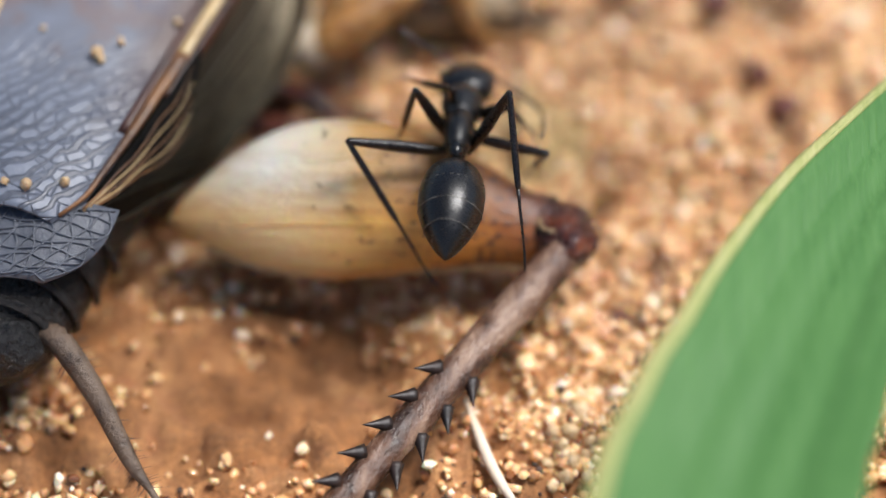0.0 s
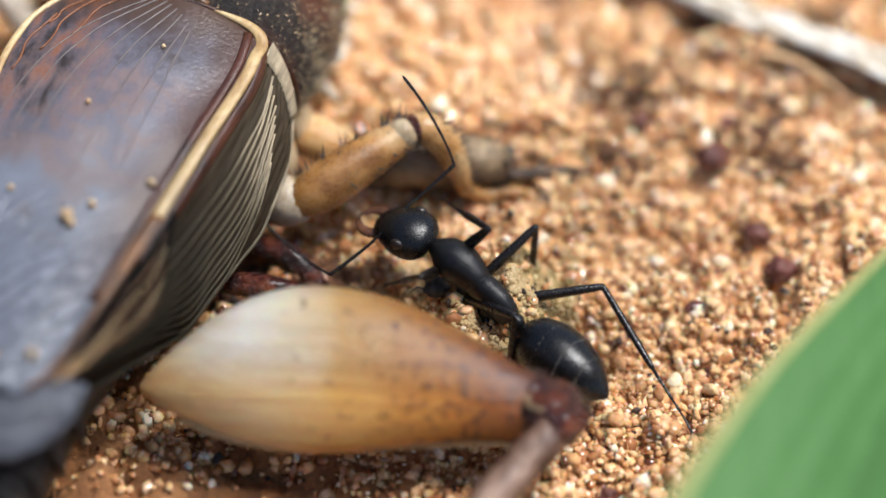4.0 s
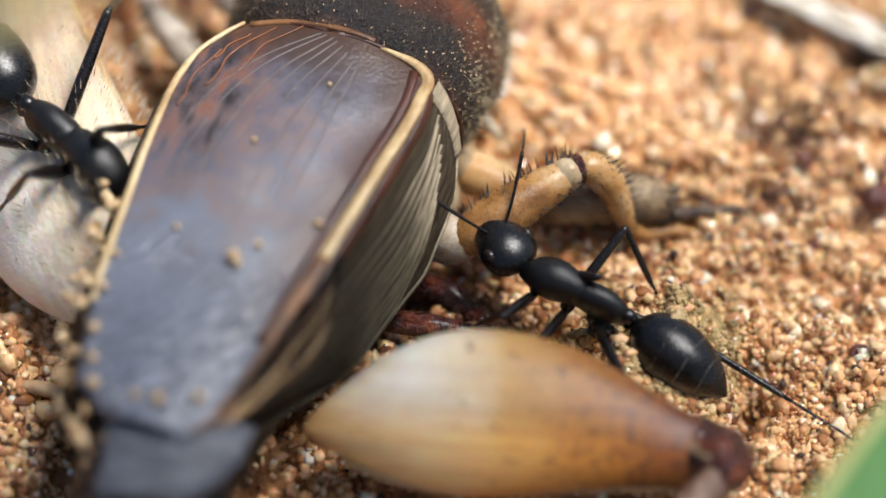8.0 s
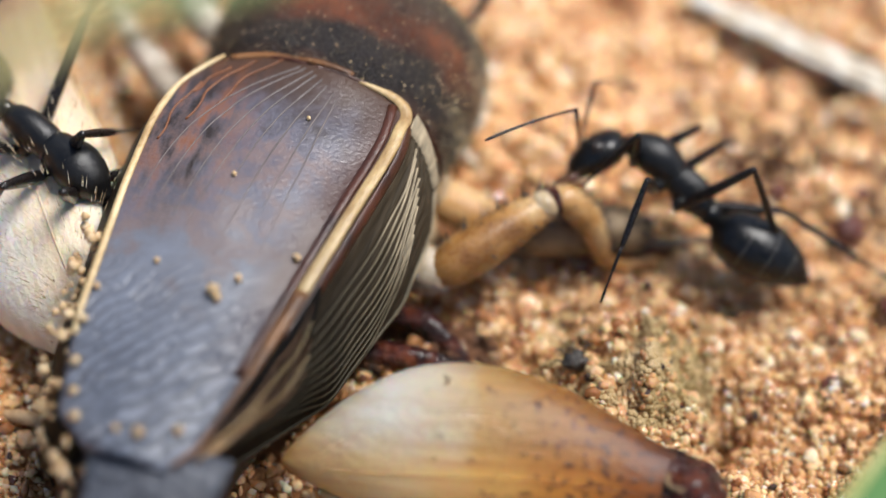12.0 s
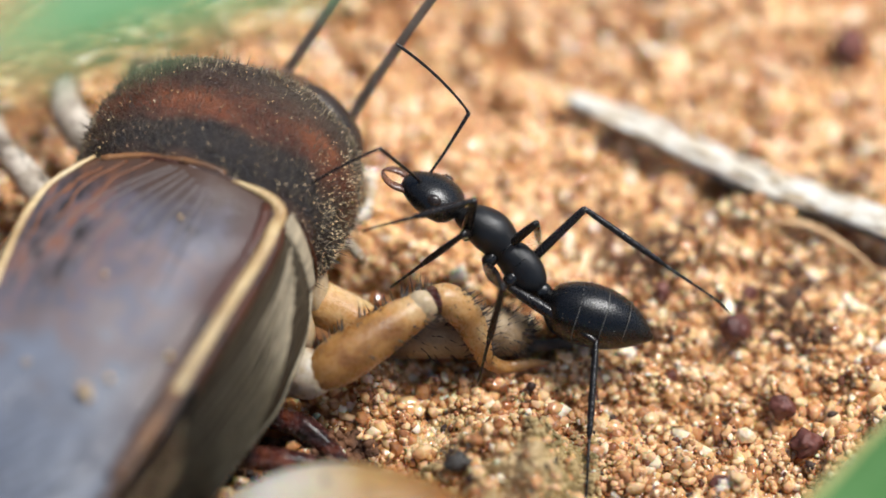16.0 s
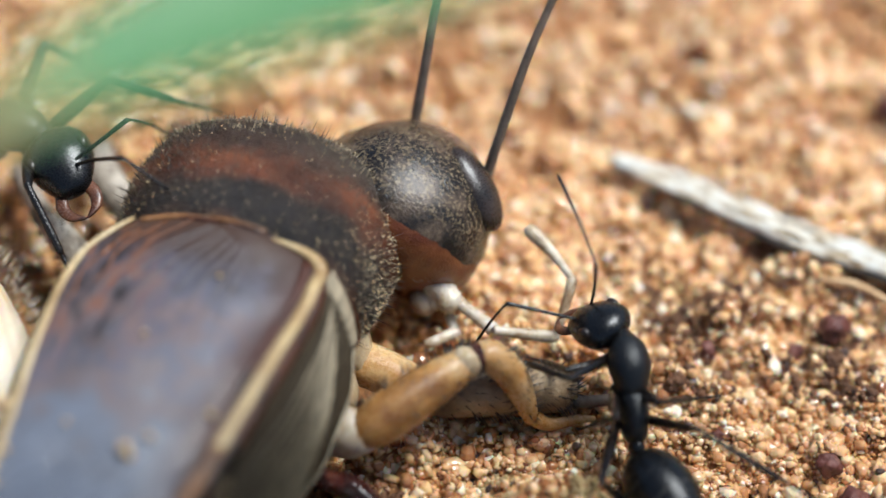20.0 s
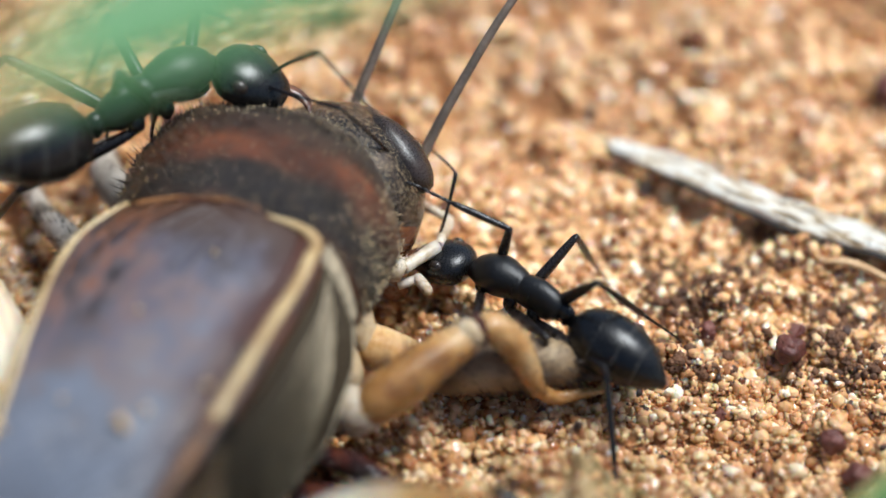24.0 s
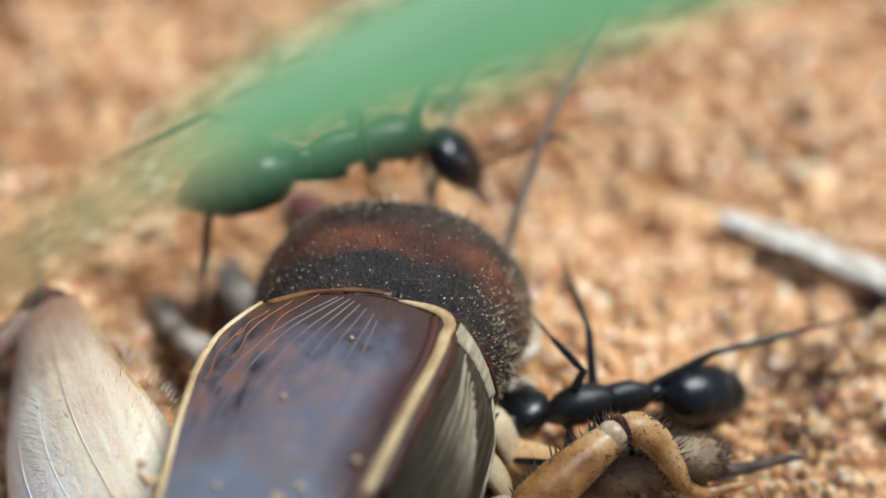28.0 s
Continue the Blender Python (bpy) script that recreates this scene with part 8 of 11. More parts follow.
    walk(ANT_A["femur_middle_right"], [
        (0.00, pose(0.00032, -0.00005, -0.00042, -1.3, -0.0, -106.6)),
        (0.50, pose(0.00032, -0.00005, -0.00042, -1.3, -0.0, -106.6)),
        (1.00, pose(0.00032, -0.00005, -0.00042, 41.3, -0.0, -111.1)),
        (1.50, pose(0.00032, -0.00005, -0.00042, 36.5, 0.0, -109.8)),
        (1.60, pose(0.00032, -0.00005, -0.00042, 35.5, -0.0, -109.5)),
        (1.70, pose(0.00032, -0.00005, -0.00042, 34.5, -0.0, -109.3)),
        (1.80, pose(0.00032, -0.00005, -0.00042, 33.5, -0.0, -109.0)),
        (2.00, pose(0.00032, -0.00005, -0.00042, 31.5, -0.0, -108.6)),
        (2.50, pose(0.00032, -0.00005, -0.00042, 26.6, -0.0, -107.5)),
        (3.00, pose(0.00032, -0.00005, -0.00042, 21.7, -0.0, -106.5)),
        (3.50, pose(0.00032, -0.00005, -0.00042, 57.7, -0.0, -106.5)),
        (4.00, pose(0.00032, -0.00005, -0.00042, 27.5, -0.0, -92.5)),
        (4.50, pose(0.00032, -0.00005, -0.00042, 29.1, -0.0, -105.4)),
        (6.50, pose(0.00032, -0.00005, -0.00042, 29.3, 0.0, -109.6)),
        (8.00, pose(0.00032, -0.00005, -0.00042, 29.4, 0.0, -104.0)),
        (9.00, pose(0.00032, -0.00005, -0.00042, 32.3, -0.0, -102.6)),
        (10.00, pose(0.00032, -0.00005, -0.00042, 45.2, 0.0, -92.3)),
        (10.50, pose(0.00032, -0.00005, -0.00042, 66.9, 0.0, -100.5)),
        (10.67, pose(0.00032, -0.00005, -0.00042, 70.7, -10.8, -156.0)),
        (10.83, pose(0.00032, -0.00005, -0.00042, 82.0, -13.7, 146.5)),
        (11.00, pose(0.00032, -0.00005, -0.00042, 90.6, -6.0, 90.0)),
        (11.25, pose(0.00032, -0.00005, -0.00042, 79.6, -6.6, 130.4)),
        (11.50, pose(0.00032, -0.00005, -0.00042, 70.8, -0.0, 170.0)),
        (12.00, pose(0.00032, -0.00005, -0.00042, 71.2, -0.0, -137.7)),
        (12.50, pose(0.00032, -0.00005, -0.00042, 70.1, -0.0, -126.6)),
        (13.50, pose(0.00032, -0.00005, -0.00042, 65.4, 2.7, 172.9)),
        (14.50, pose(0.00032, -0.00005, -0.00042, 60.8, -0.0, 112.3)),
        (15.00, pose(0.00032, -0.00005, -0.00042, 60.3, -0.0, 102.0)),
        (15.50, pose(0.00032, -0.00005, -0.00042, 53.4, 0.0, 89.5)),
        (16.00, pose(0.00032, -0.00005, -0.00042, 61.9, 0.0, 95.2)),
        (17.00, pose(0.00032, -0.00005, -0.00042, 55.6, -0.0, 110.5)),
        (18.00, pose(0.00032, -0.00005, -0.00042, 80.4, -3.7, 90.0)),
        (18.50, pose(0.00032, -0.00005, -0.00042, 63.2, -0.0, 132.8)),
        (19.00, pose(0.00032, -0.00005, -0.00042, 63.2, -0.0, 132.8)),
        (20.00, pose(0.00032, -0.00005, -0.00042, 74.8, 0.0, 169.2)),
        (21.00, pose(0.00032, -0.00005, -0.00042, 75.2, 0.0, -146.5)),
        (21.50, pose(0.00032, -0.00005, -0.00042, 73.2, 0.0, 176.7)),
        (23.50, pose(0.00032, -0.00005, -0.00042, 48.5, -0.0, -116.8)),
        (24.00, pose(0.00032, -0.00005, -0.00042, 39.0, -0.0, -107.0)),
        (24.50, pose(0.00032, -0.00005, -0.00042, 40.0, -0.0, -105.3)),
        (25.00, pose(0.00032, -0.00005, -0.00042, 27.1, 0.0, -125.7)),
        (25.50, pose(0.00032, -0.00005, -0.00042, 36.5, -0.0, -144.5)),
        (26.00, pose(0.00032, -0.00005, -0.00042, 55.0, -0.0, -90.5)),
        (26.50, pose(0.00032, -0.00005, -0.00042, 71.8, -0.0, -82.9)),
        (27.00, pose(0.00032, -0.00005, -0.00042, 32.3, -0.0, -73.0)),
        (27.50, pose(0.00032, -0.00005, -0.00042, 41.5, -0.0, -73.7)),
        (28.00, pose(0.00032, -0.00005, -0.00042, 39.9, 0.0, -97.2)),
    ])
    walk(ANT_A["tibia_middle_right"], [
        (0.00, pose(0.00233, -0.00065, -0.00047, -116.2, 42.3, -107.7)),
        (0.50, pose(0.00233, -0.00065, -0.00047, -116.2, 42.3, -107.7)),
        (0.75, pose(0.00206, -0.00063, 0.00025, -110.9, 6.9, -119.9)),
        (1.00, pose(0.00179, -0.00062, 0.00097, -97.3, -26.2, -136.8)),
        (1.50, pose(0.00191, -0.00062, 0.00083, -102.3, -15.3, -121.4)),
        (1.60, pose(0.00193, -0.00062, 0.00080, -102.5, -13.0, -119.0)),
        (1.70, pose(0.00195, -0.00062, 0.00077, -102.5, -10.9, -116.9)),
        (1.80, pose(0.00198, -0.00062, 0.00074, -102.3, -8.8, -114.9)),
        (2.00, pose(0.00202, -0.00062, 0.00068, -101.4, -4.7, -111.5)),
        (2.50, pose(0.00211, -0.00061, 0.00052, -97.5, 4.1, -105.4)),
        (3.00, pose(0.00219, -0.00060, 0.00036, -92.5, 11.4, -101.9)),
        (3.50, pose(0.00140, -0.00037, 0.00135, -40.0, 18.0, -75.7)),
        (4.00, pose(0.00218, -0.00013, 0.00055, -92.1, -21.5, -104.3)),
        (4.50, pose(0.00209, -0.00054, 0.00060, -71.8, -26.0, -121.2)),
        (6.50, pose(0.00204, -0.00066, 0.00061, -73.6, -36.2, -133.9)),
        (8.00, pose(0.00209, -0.00049, 0.00061, -73.4, -40.8, -133.2)),
        (9.00, pose(0.00205, -0.00044, 0.00070, -69.5, -37.3, -131.4)),
        (10.00, pose(0.00180, -0.00011, 0.00107, -83.0, -13.4, -106.2)),
        (10.50, pose(0.00113, -0.00020, 0.00151, -35.5, -9.5, -123.7)),
        (11.00, pose(0.00034, -0.00027, 0.00167, 8.1, 4.8, -120.4)),
        (11.50, pose(0.00020, -0.00073, 0.00156, -3.3, 17.2, -127.4)),
        (12.00, pose(0.00078, -0.00055, 0.00157, -3.2, 11.0, -103.1)),
        (12.50, pose(0.00089, -0.00048, 0.00155, -35.6, 6.3, -108.9)),
        (14.50, pose(-0.00063, -0.00044, 0.00141, -22.7, 21.6, -112.8)),
        (15.00, pose(-0.00070, -0.00027, 0.00140, -25.4, 18.3, -113.4)),
        (15.50, pose(-0.00093, -0.00004, 0.00127, -28.0, 16.8, -114.5)),
        (16.00, pose(-0.00066, -0.00014, 0.00143, -22.1, 12.4, -109.2)),
        (17.00, pose(-0.00079, -0.00046, 0.00131, -24.6, 25.4, -113.5)),
        (18.00, pose(-0.00003, -0.00018, 0.00165, -39.9, 6.2, -105.6)),
        (18.50, pose(-0.00038, -0.00069, 0.00145, -34.8, 22.0, -100.1)),
        (19.00, pose(-0.00038, -0.00069, 0.00145, -34.8, 22.0, -100.1)),
        (20.00, pose(0.00022, -0.00059, 0.00161, -44.6, 15.2, -99.4)),
        (21.00, pose(0.00062, -0.00050, 0.00161, -51.1, 11.2, -97.9)),
        (21.50, pose(0.00029, -0.00066, 0.00159, -50.8, 16.5, -104.1)),
        (23.50, pose(0.00156, -0.00068, 0.00115, -42.4, 2.2, -114.4)),
        (24.00, pose(0.00188, -0.00053, 0.00090, -57.5, 9.3, -99.5)),
        (24.50, pose(0.00187, -0.00047, 0.00093, -54.1, 20.2, -87.3)),
        (25.00, pose(0.00184, -0.00114, 0.00054, -59.3, 13.5, -118.6)),
        (25.50, pose(0.00130, -0.00142, 0.00083, -48.7, 7.2, -139.1)),
        (26.00, pose(0.00152, -0.00006, 0.00130, -22.2, 8.9, -77.6)),
        (26.50, pose(0.00097, 0.00003, 0.00157, -36.3, 0.3, -81.9)),
        (27.00, pose(0.00202, 0.00047, 0.00070, -48.8, 3.3, -70.9)),
        (27.50, pose(0.00183, 0.00039, 0.00097, -6.6, -5.1, -78.3)),
        (28.00, pose(0.00192, -0.00025, 0.00093, -10.0, 2.9, -94.8)),
    ])
    walk(ANT_A["femur_middle_left"], [
        (0.00, pose(-0.00032, -0.00005, -0.00042, 60.1, -0.0, 128.7)),
        (0.50, pose(-0.00032, -0.00005, -0.00042, 14.0, -0.0, 99.0)),
        (1.00, pose(-0.00032, -0.00005, -0.00042, 20.5, 0.0, 108.8)),
        (1.50, pose(-0.00032, -0.00005, -0.00042, 26.9, -0.0, 120.5)),
        (1.60, pose(-0.00032, -0.00005, -0.00042, 28.1, 0.0, 123.0)),
        (1.70, pose(-0.00032, -0.00005, -0.00042, 29.2, -0.0, 125.6)),
        (1.80, pose(-0.00032, -0.00005, -0.00042, 30.3, -0.0, 128.2)),
        (2.00, pose(-0.00032, -0.00005, -0.00042, 32.2, 0.0, 133.5)),
        (2.50, pose(-0.00032, -0.00005, -0.00042, 35.8, -0.0, 146.6)),
        (3.00, pose(-0.00032, -0.00005, -0.00042, 42.6, -0.0, 179.0)),
        (3.50, pose(-0.00032, -0.00005, -0.00042, 42.6, -0.0, 179.0)),
        (4.00, pose(-0.00032, -0.00005, -0.00042, 42.6, -0.0, 179.0)),
        (4.50, pose(-0.00032, -0.00005, -0.00042, 42.6, -0.0, 179.0)),
        (5.50, pose(-0.00032, -0.00005, -0.00042, 34.5, 3.6, 131.3)),
        (6.50, pose(-0.00032, -0.00005, -0.00042, 26.4, -0.0, 83.7)),
        (8.00, pose(-0.00032, -0.00005, -0.00042, 26.4, -0.0, 83.7)),
        (9.00, pose(-0.00032, -0.00005, -0.00042, 45.4, 0.0, 115.3)),
        (10.00, pose(-0.00032, -0.00005, -0.00042, 45.4, 0.0, 115.3)),
        (10.50, pose(-0.00032, -0.00005, -0.00042, 45.4, 0.0, 115.3)),
        (11.00, pose(-0.00032, -0.00005, -0.00042, -10.1, -0.0, 128.4)),
        (11.50, pose(-0.00032, -0.00005, -0.00042, -3.8, -0.0, 65.9)),
        (12.00, pose(-0.00032, -0.00005, -0.00042, 15.7, -0.0, 77.8)),
        (12.50, pose(-0.00032, -0.00005, -0.00042, 24.2, -0.0, 76.9)),
        (14.50, pose(-0.00032, -0.00005, -0.00042, 10.8, -0.0, 93.2)),
        (15.00, pose(-0.00032, -0.00005, -0.00042, 15.8, 0.0, 94.3)),
        (15.50, pose(-0.00032, -0.00005, -0.00042, 16.9, -0.0, 92.2)),
        (16.00, pose(-0.00032, -0.00005, -0.00042, 10.8, -0.0, 108.4)),
        (17.00, pose(-0.00032, -0.00005, -0.00042, -1.8, -0.0, 76.8)),
        (18.00, pose(-0.00032, -0.00005, -0.00042, 26.2, -0.0, 116.9)),
        (18.50, pose(-0.00032, -0.00005, -0.00042, 16.4, -0.0, 116.2)),
        (19.00, pose(-0.00032, -0.00005, -0.00042, 7.1, -0.0, 95.2)),
        (20.00, pose(-0.00032, -0.00005, -0.00042, 61.0, -0.0, 145.9)),
        (21.00, pose(-0.00032, -0.00005, -0.00042, 27.7, -0.0, 110.8)),
        (21.50, pose(-0.00032, -0.00005, -0.00042, 24.5, -0.0, 109.0)),
        (23.50, pose(-0.00032, -0.00005, -0.00042, 32.7, 0.0, 119.4)),
        (24.00, pose(-0.00032, -0.00005, -0.00042, 16.4, -0.0, 153.4)),
        (24.50, pose(-0.00032, -0.00005, -0.00042, 15.9, -0.0, 144.4)),
        (25.00, pose(-0.00032, -0.00005, -0.00042, 18.7, -0.0, 128.7)),
        (25.50, pose(-0.00032, -0.00005, -0.00042, 38.9, -0.0, 100.0)),
        (26.00, pose(-0.00032, -0.00005, -0.00042, 26.4, -0.0, 112.1)),
        (26.50, pose(-0.00032, -0.00005, -0.00042, 43.0, -0.0, 113.4)),
        (27.00, pose(-0.00032, -0.00005, -0.00042, 44.6, 0.0, 113.3)),
        (27.50, pose(-0.00032, -0.00005, -0.00042, 23.4, -0.0, 90.4)),
        (28.00, pose(-0.00032, -0.00005, -0.00042, 35.2, -0.0, 94.6)),
    ])
    walk(ANT_A["tibia_middle_left"], [
        (0.00, pose(-0.00114, -0.00070, 0.00140, -72.4, -24.0, 77.9)),
        (0.50, pose(-0.00233, -0.00037, 0.00009, -77.3, -9.8, 96.5)),
        (1.00, pose(-0.00218, -0.00068, 0.00031, -75.7, -5.4, 106.8)),
        (1.50, pose(-0.00193, -0.00100, 0.00053, -72.3, -2.5, 119.3)),
        (1.60, pose(-0.00187, -0.00106, 0.00057, -71.4, -2.1, 121.9)),
        (1.70, pose(-0.00181, -0.00112, 0.00060, -70.4, -1.9, 124.6)),
        (1.80, pose(-0.00174, -0.00117, 0.00064, -69.4, -1.7, 127.2)),
        (2.00, pose(-0.00161, -0.00127, 0.00070, -67.3, -1.7, 132.4)),
        (2.50, pose(-0.00126, -0.00147, 0.00081, -61.6, -3.0, 144.4)),
        (3.00, pose(-0.00035, -0.00160, 0.00100, -62.1, -11.9, 167.8)),
        (3.50, pose(-0.00035, -0.00160, 0.00100, -62.1, -11.9, 167.8)),
        (4.00, pose(-0.00035, -0.00160, 0.00100, -62.1, -11.9, 167.8)),
        (4.50, pose(-0.00035, -0.00160, 0.00100, -62.1, -11.9, 167.8)),
        (5.50, pose(-0.00127, -0.00072, 0.00076, -59.8, -3.1, 126.9)),
        (6.50, pose(-0.00219, 0.00016, 0.00051, -63.7, 5.1, 86.2)),
        (8.00, pose(-0.00219, 0.00016, 0.00051, -63.7, 5.1, 86.2)),
        (9.00, pose(-0.00165, -0.00068, 0.00107, -110.3, 7.9, 123.4)),
        (10.00, pose(-0.00165, -0.00068, 0.00107, -110.3, 7.9, 123.4)),
        (10.50, pose(-0.00165, -0.00068, 0.00107, -110.3, 7.9, 123.4)),
        (11.00, pose(-0.00194, -0.00133, -0.00079, -98.4, 36.9, 120.6)),
        (11.50, pose(-0.00223, 0.00081, -0.00056, -116.6, 22.8, 64.3)),
        (12.00, pose(-0.00230, 0.00038, 0.00015, -76.1, 24.3, 85.1)),
        (12.50, pose(-0.00219, 0.00038, 0.00044, -66.0, 15.2, 83.9)),
        (14.50, pose(-0.00238, -0.00017, -0.00003, -73.2, 22.6, 97.8)),
        (15.00, pose(-0.00233, -0.00020, 0.00015, -68.6, 26.9, 102.6)),
        (15.50, pose(-0.00233, -0.00013, 0.00019, -66.0, 28.0, 101.5)),
        (16.00, pose(-0.00228, -0.00070, -0.00003, -102.4, 36.7, 116.5)),
        (17.00, pose(-0.00236, 0.00043, -0.00049, -143.4, -5.9, 77.0)),
        (17.50, pose(-0.00218, -0.00024, 0.00001, -122.0, 26.9, 99.6)),
        (18.00, pose(-0.00200, -0.00090, 0.00051, -78.2, 42.9, 144.2)),
        (18.50, pose(-0.00213, -0.00094, 0.00017, -99.4, 41.8, 131.5)),
        (19.00, pose(-0.00240, -0.00024, -0.00016, -94.3, 48.2, 103.2)),
        (20.00, pose(-0.00089, -0.00089, 0.00142, -90.1, -1.0, 144.0)),
        (21.00, pose(-0.00206, -0.00071, 0.00056, -111.0, -17.4, 101.3)),
        (21.50, pose(-0.00213, -0.00067, 0.00045, -112.9, -16.6, 101.2)),
        (23.50, pose(-0.00186, -0.00092, 0.00071, -98.0, 19.0, 132.2)),
        (24.00, pose(-0.00122, -0.00185, 0.00017, -102.0, 6.3, 155.3)),
        (24.50, pose(-0.00149, -0.00169, 0.00016, -88.5, -25.2, 136.7)),
        (25.00, pose(-0.00187, -0.00129, 0.00025, -113.3, -6.6, 126.4)),
        (25.50, pose(-0.00193, -0.00033, 0.00090, -49.6, 5.6, 104.6)),
        (26.00, pose(-0.00206, -0.00076, 0.00051, -63.9, -1.0, 111.6)),
        (26.50, pose(-0.00173, -0.00066, 0.00101, -67.0, -3.3, 110.3)),
        (27.00, pose(-0.00169, -0.00064, 0.00106, -77.2, 3.9, 117.1)),
        (27.50, pose(-0.00225, -0.00006, 0.00041, -79.9, 26.1, 102.6)),
        (28.00, pose(-0.00203, -0.00019, 0.00079, -91.5, 11.0, 102.5)),
    ])
    walk(ANT_A["femur_hind_right"], [
        (0.00, pose(0.00028, -0.00080, -0.00040, 59.1, -0.0, -128.3)),
        (0.50, pose(0.00028, -0.00080, -0.00040, 12.6, -0.0, -128.9)),
        (0.75, pose(0.00028, -0.00080, -0.00040, 12.9, -0.2, 174.5)),
        (1.00, pose(0.00028, -0.00080, -0.00040, 13.3, -0.0, 117.8)),
        (1.50, pose(0.00028, -0.00080, -0.00040, 13.2, -0.0, 137.8)),
        (1.60, pose(0.00028, -0.00080, -0.00040, 12.9, -0.0, 143.4)),
        (1.70, pose(0.00028, -0.00080, -0.00040, 12.4, -0.0, 149.7)),
        (1.80, pose(0.00028, -0.00080, -0.00040, 11.7, -0.0, 156.5)),
        (2.00, pose(0.00028, -0.00080, -0.00040, 9.7, 0.0, 171.0)),
        (2.50, pose(0.00028, -0.00080, -0.00040, 3.2, 0.0, -156.7)),
        (3.00, pose(0.00028, -0.00080, -0.00040, -1.3, -0.0, -137.9)),
        (3.50, pose(0.00028, -0.00080, -0.00040, 16.2, -0.0, -115.6)),
        (4.00, pose(0.00028, -0.00080, -0.00040, 18.0, -0.0, -129.0)),
        (4.50, pose(0.00028, -0.00080, -0.00040, 17.0, -0.0, -148.2)),
        (6.50, pose(0.00028, -0.00080, -0.00040, 6.2, -0.0, -171.6)),
        (8.00, pose(0.00028, -0.00080, -0.00040, 0.4, 0.0, -175.9)),
        (9.00, pose(0.00028, -0.00080, -0.00040, 2.6, -0.0, -174.9)),
        (10.00, pose(0.00028, -0.00080, -0.00040, -0.5, -0.0, -175.9)),
        (10.50, pose(0.00028, -0.00080, -0.00040, 49.5, 0.0, -168.6)),
        (11.00, pose(0.00028, -0.00080, -0.00040, 67.0, -0.0, 178.2)),
        (11.50, pose(0.00028, -0.00080, -0.00040, 65.6, -0.0, 169.1)),
        (12.00, pose(0.00028, -0.00080, -0.00040, 39.1, -0.0, -173.3)),
        (12.50, pose(0.00028, -0.00080, -0.00040, 54.1, 0.0, -147.9)),
        (14.50, pose(0.00028, -0.00080, -0.00040, 50.8, 0.0, -168.7)),
        (15.00, pose(0.00028, -0.00080, -0.00040, 55.7, -0.0, -160.1)),
        (15.25, pose(0.00028, -0.00080, -0.00040, 71.7, -11.6, 145.5)),
        (15.50, pose(0.00028, -0.00080, -0.00040, 90.6, -5.1, 90.0)),
        (16.00, pose(0.00028, -0.00080, -0.00040, 90.4, 0.7, 90.0)),
        (17.00, pose(0.00028, -0.00080, -0.00040, 72.4, -0.0, 70.6)),
        (18.00, pose(0.00028, -0.00080, -0.00040, 93.0, 12.0, 90.0)),
        (18.17, pose(0.00028, -0.00080, -0.00040, 88.3, -2.3, 140.4)),
        (18.33, pose(0.00028, -0.00080, -0.00040, 74.2, -7.8, -167.7)),
        (18.50, pose(0.00028, -0.00080, -0.00040, 61.2, 0.0, -116.0)),
        (18.67, pose(0.00028, -0.00080, -0.00040, 63.6, -3.8, -173.2)),
        (18.83, pose(0.00028, -0.00080, -0.00040, 68.1, -3.8, 129.5)),
        (19.00, pose(0.00028, -0.00080, -0.00040, 70.5, -0.0, 72.3)),
        (19.33, pose(0.00028, -0.00080, -0.00040, 70.4, -0.2, 125.0)),
        (19.67, pose(0.00028, -0.00080, -0.00040, 70.2, -0.2, 177.7)),
        (20.00, pose(0.00028, -0.00080, -0.00040, 70.1, -0.0, -129.6)),
        (21.00, pose(0.00028, -0.00080, -0.00040, 31.7, -0.0, -121.2)),
        (21.50, pose(0.00028, -0.00080, -0.00040, 33.0, 0.0, -122.8)),
        (23.50, pose(0.00028, -0.00080, -0.00040, 39.7, -0.0, -141.2)),
        (24.00, pose(0.00028, -0.00080, -0.00040, 49.9, 0.0, 166.1)),
        (24.25, pose(0.00028, -0.00080, -0.00040, 37.6, -4.0, -157.8)),
        (24.50, pose(0.00028, -0.00080, -0.00040, 25.4, -0.0, -121.6)),
        (25.00, pose(0.00028, -0.00080, -0.00040, 24.8, 0.0, -129.5)),
        (25.50, pose(0.00028, -0.00080, -0.00040, 35.6, -0.0, -149.8)),
        (26.00, pose(0.00028, -0.00080, -0.00040, 18.6, -0.0, -159.8)),
        (26.50, pose(0.00028, -0.00080, -0.00040, 18.5, -0.0, -158.6)),
        (27.00, pose(0.00028, -0.00080, -0.00040, 21.5, -0.0, -151.8)),
        (27.50, pose(0.00028, -0.00080, -0.00040, 36.3, -0.0, -179.2)),
        (28.00, pose(0.00028, -0.00080, -0.00040, 23.9, -0.0, -175.2)),
    ])
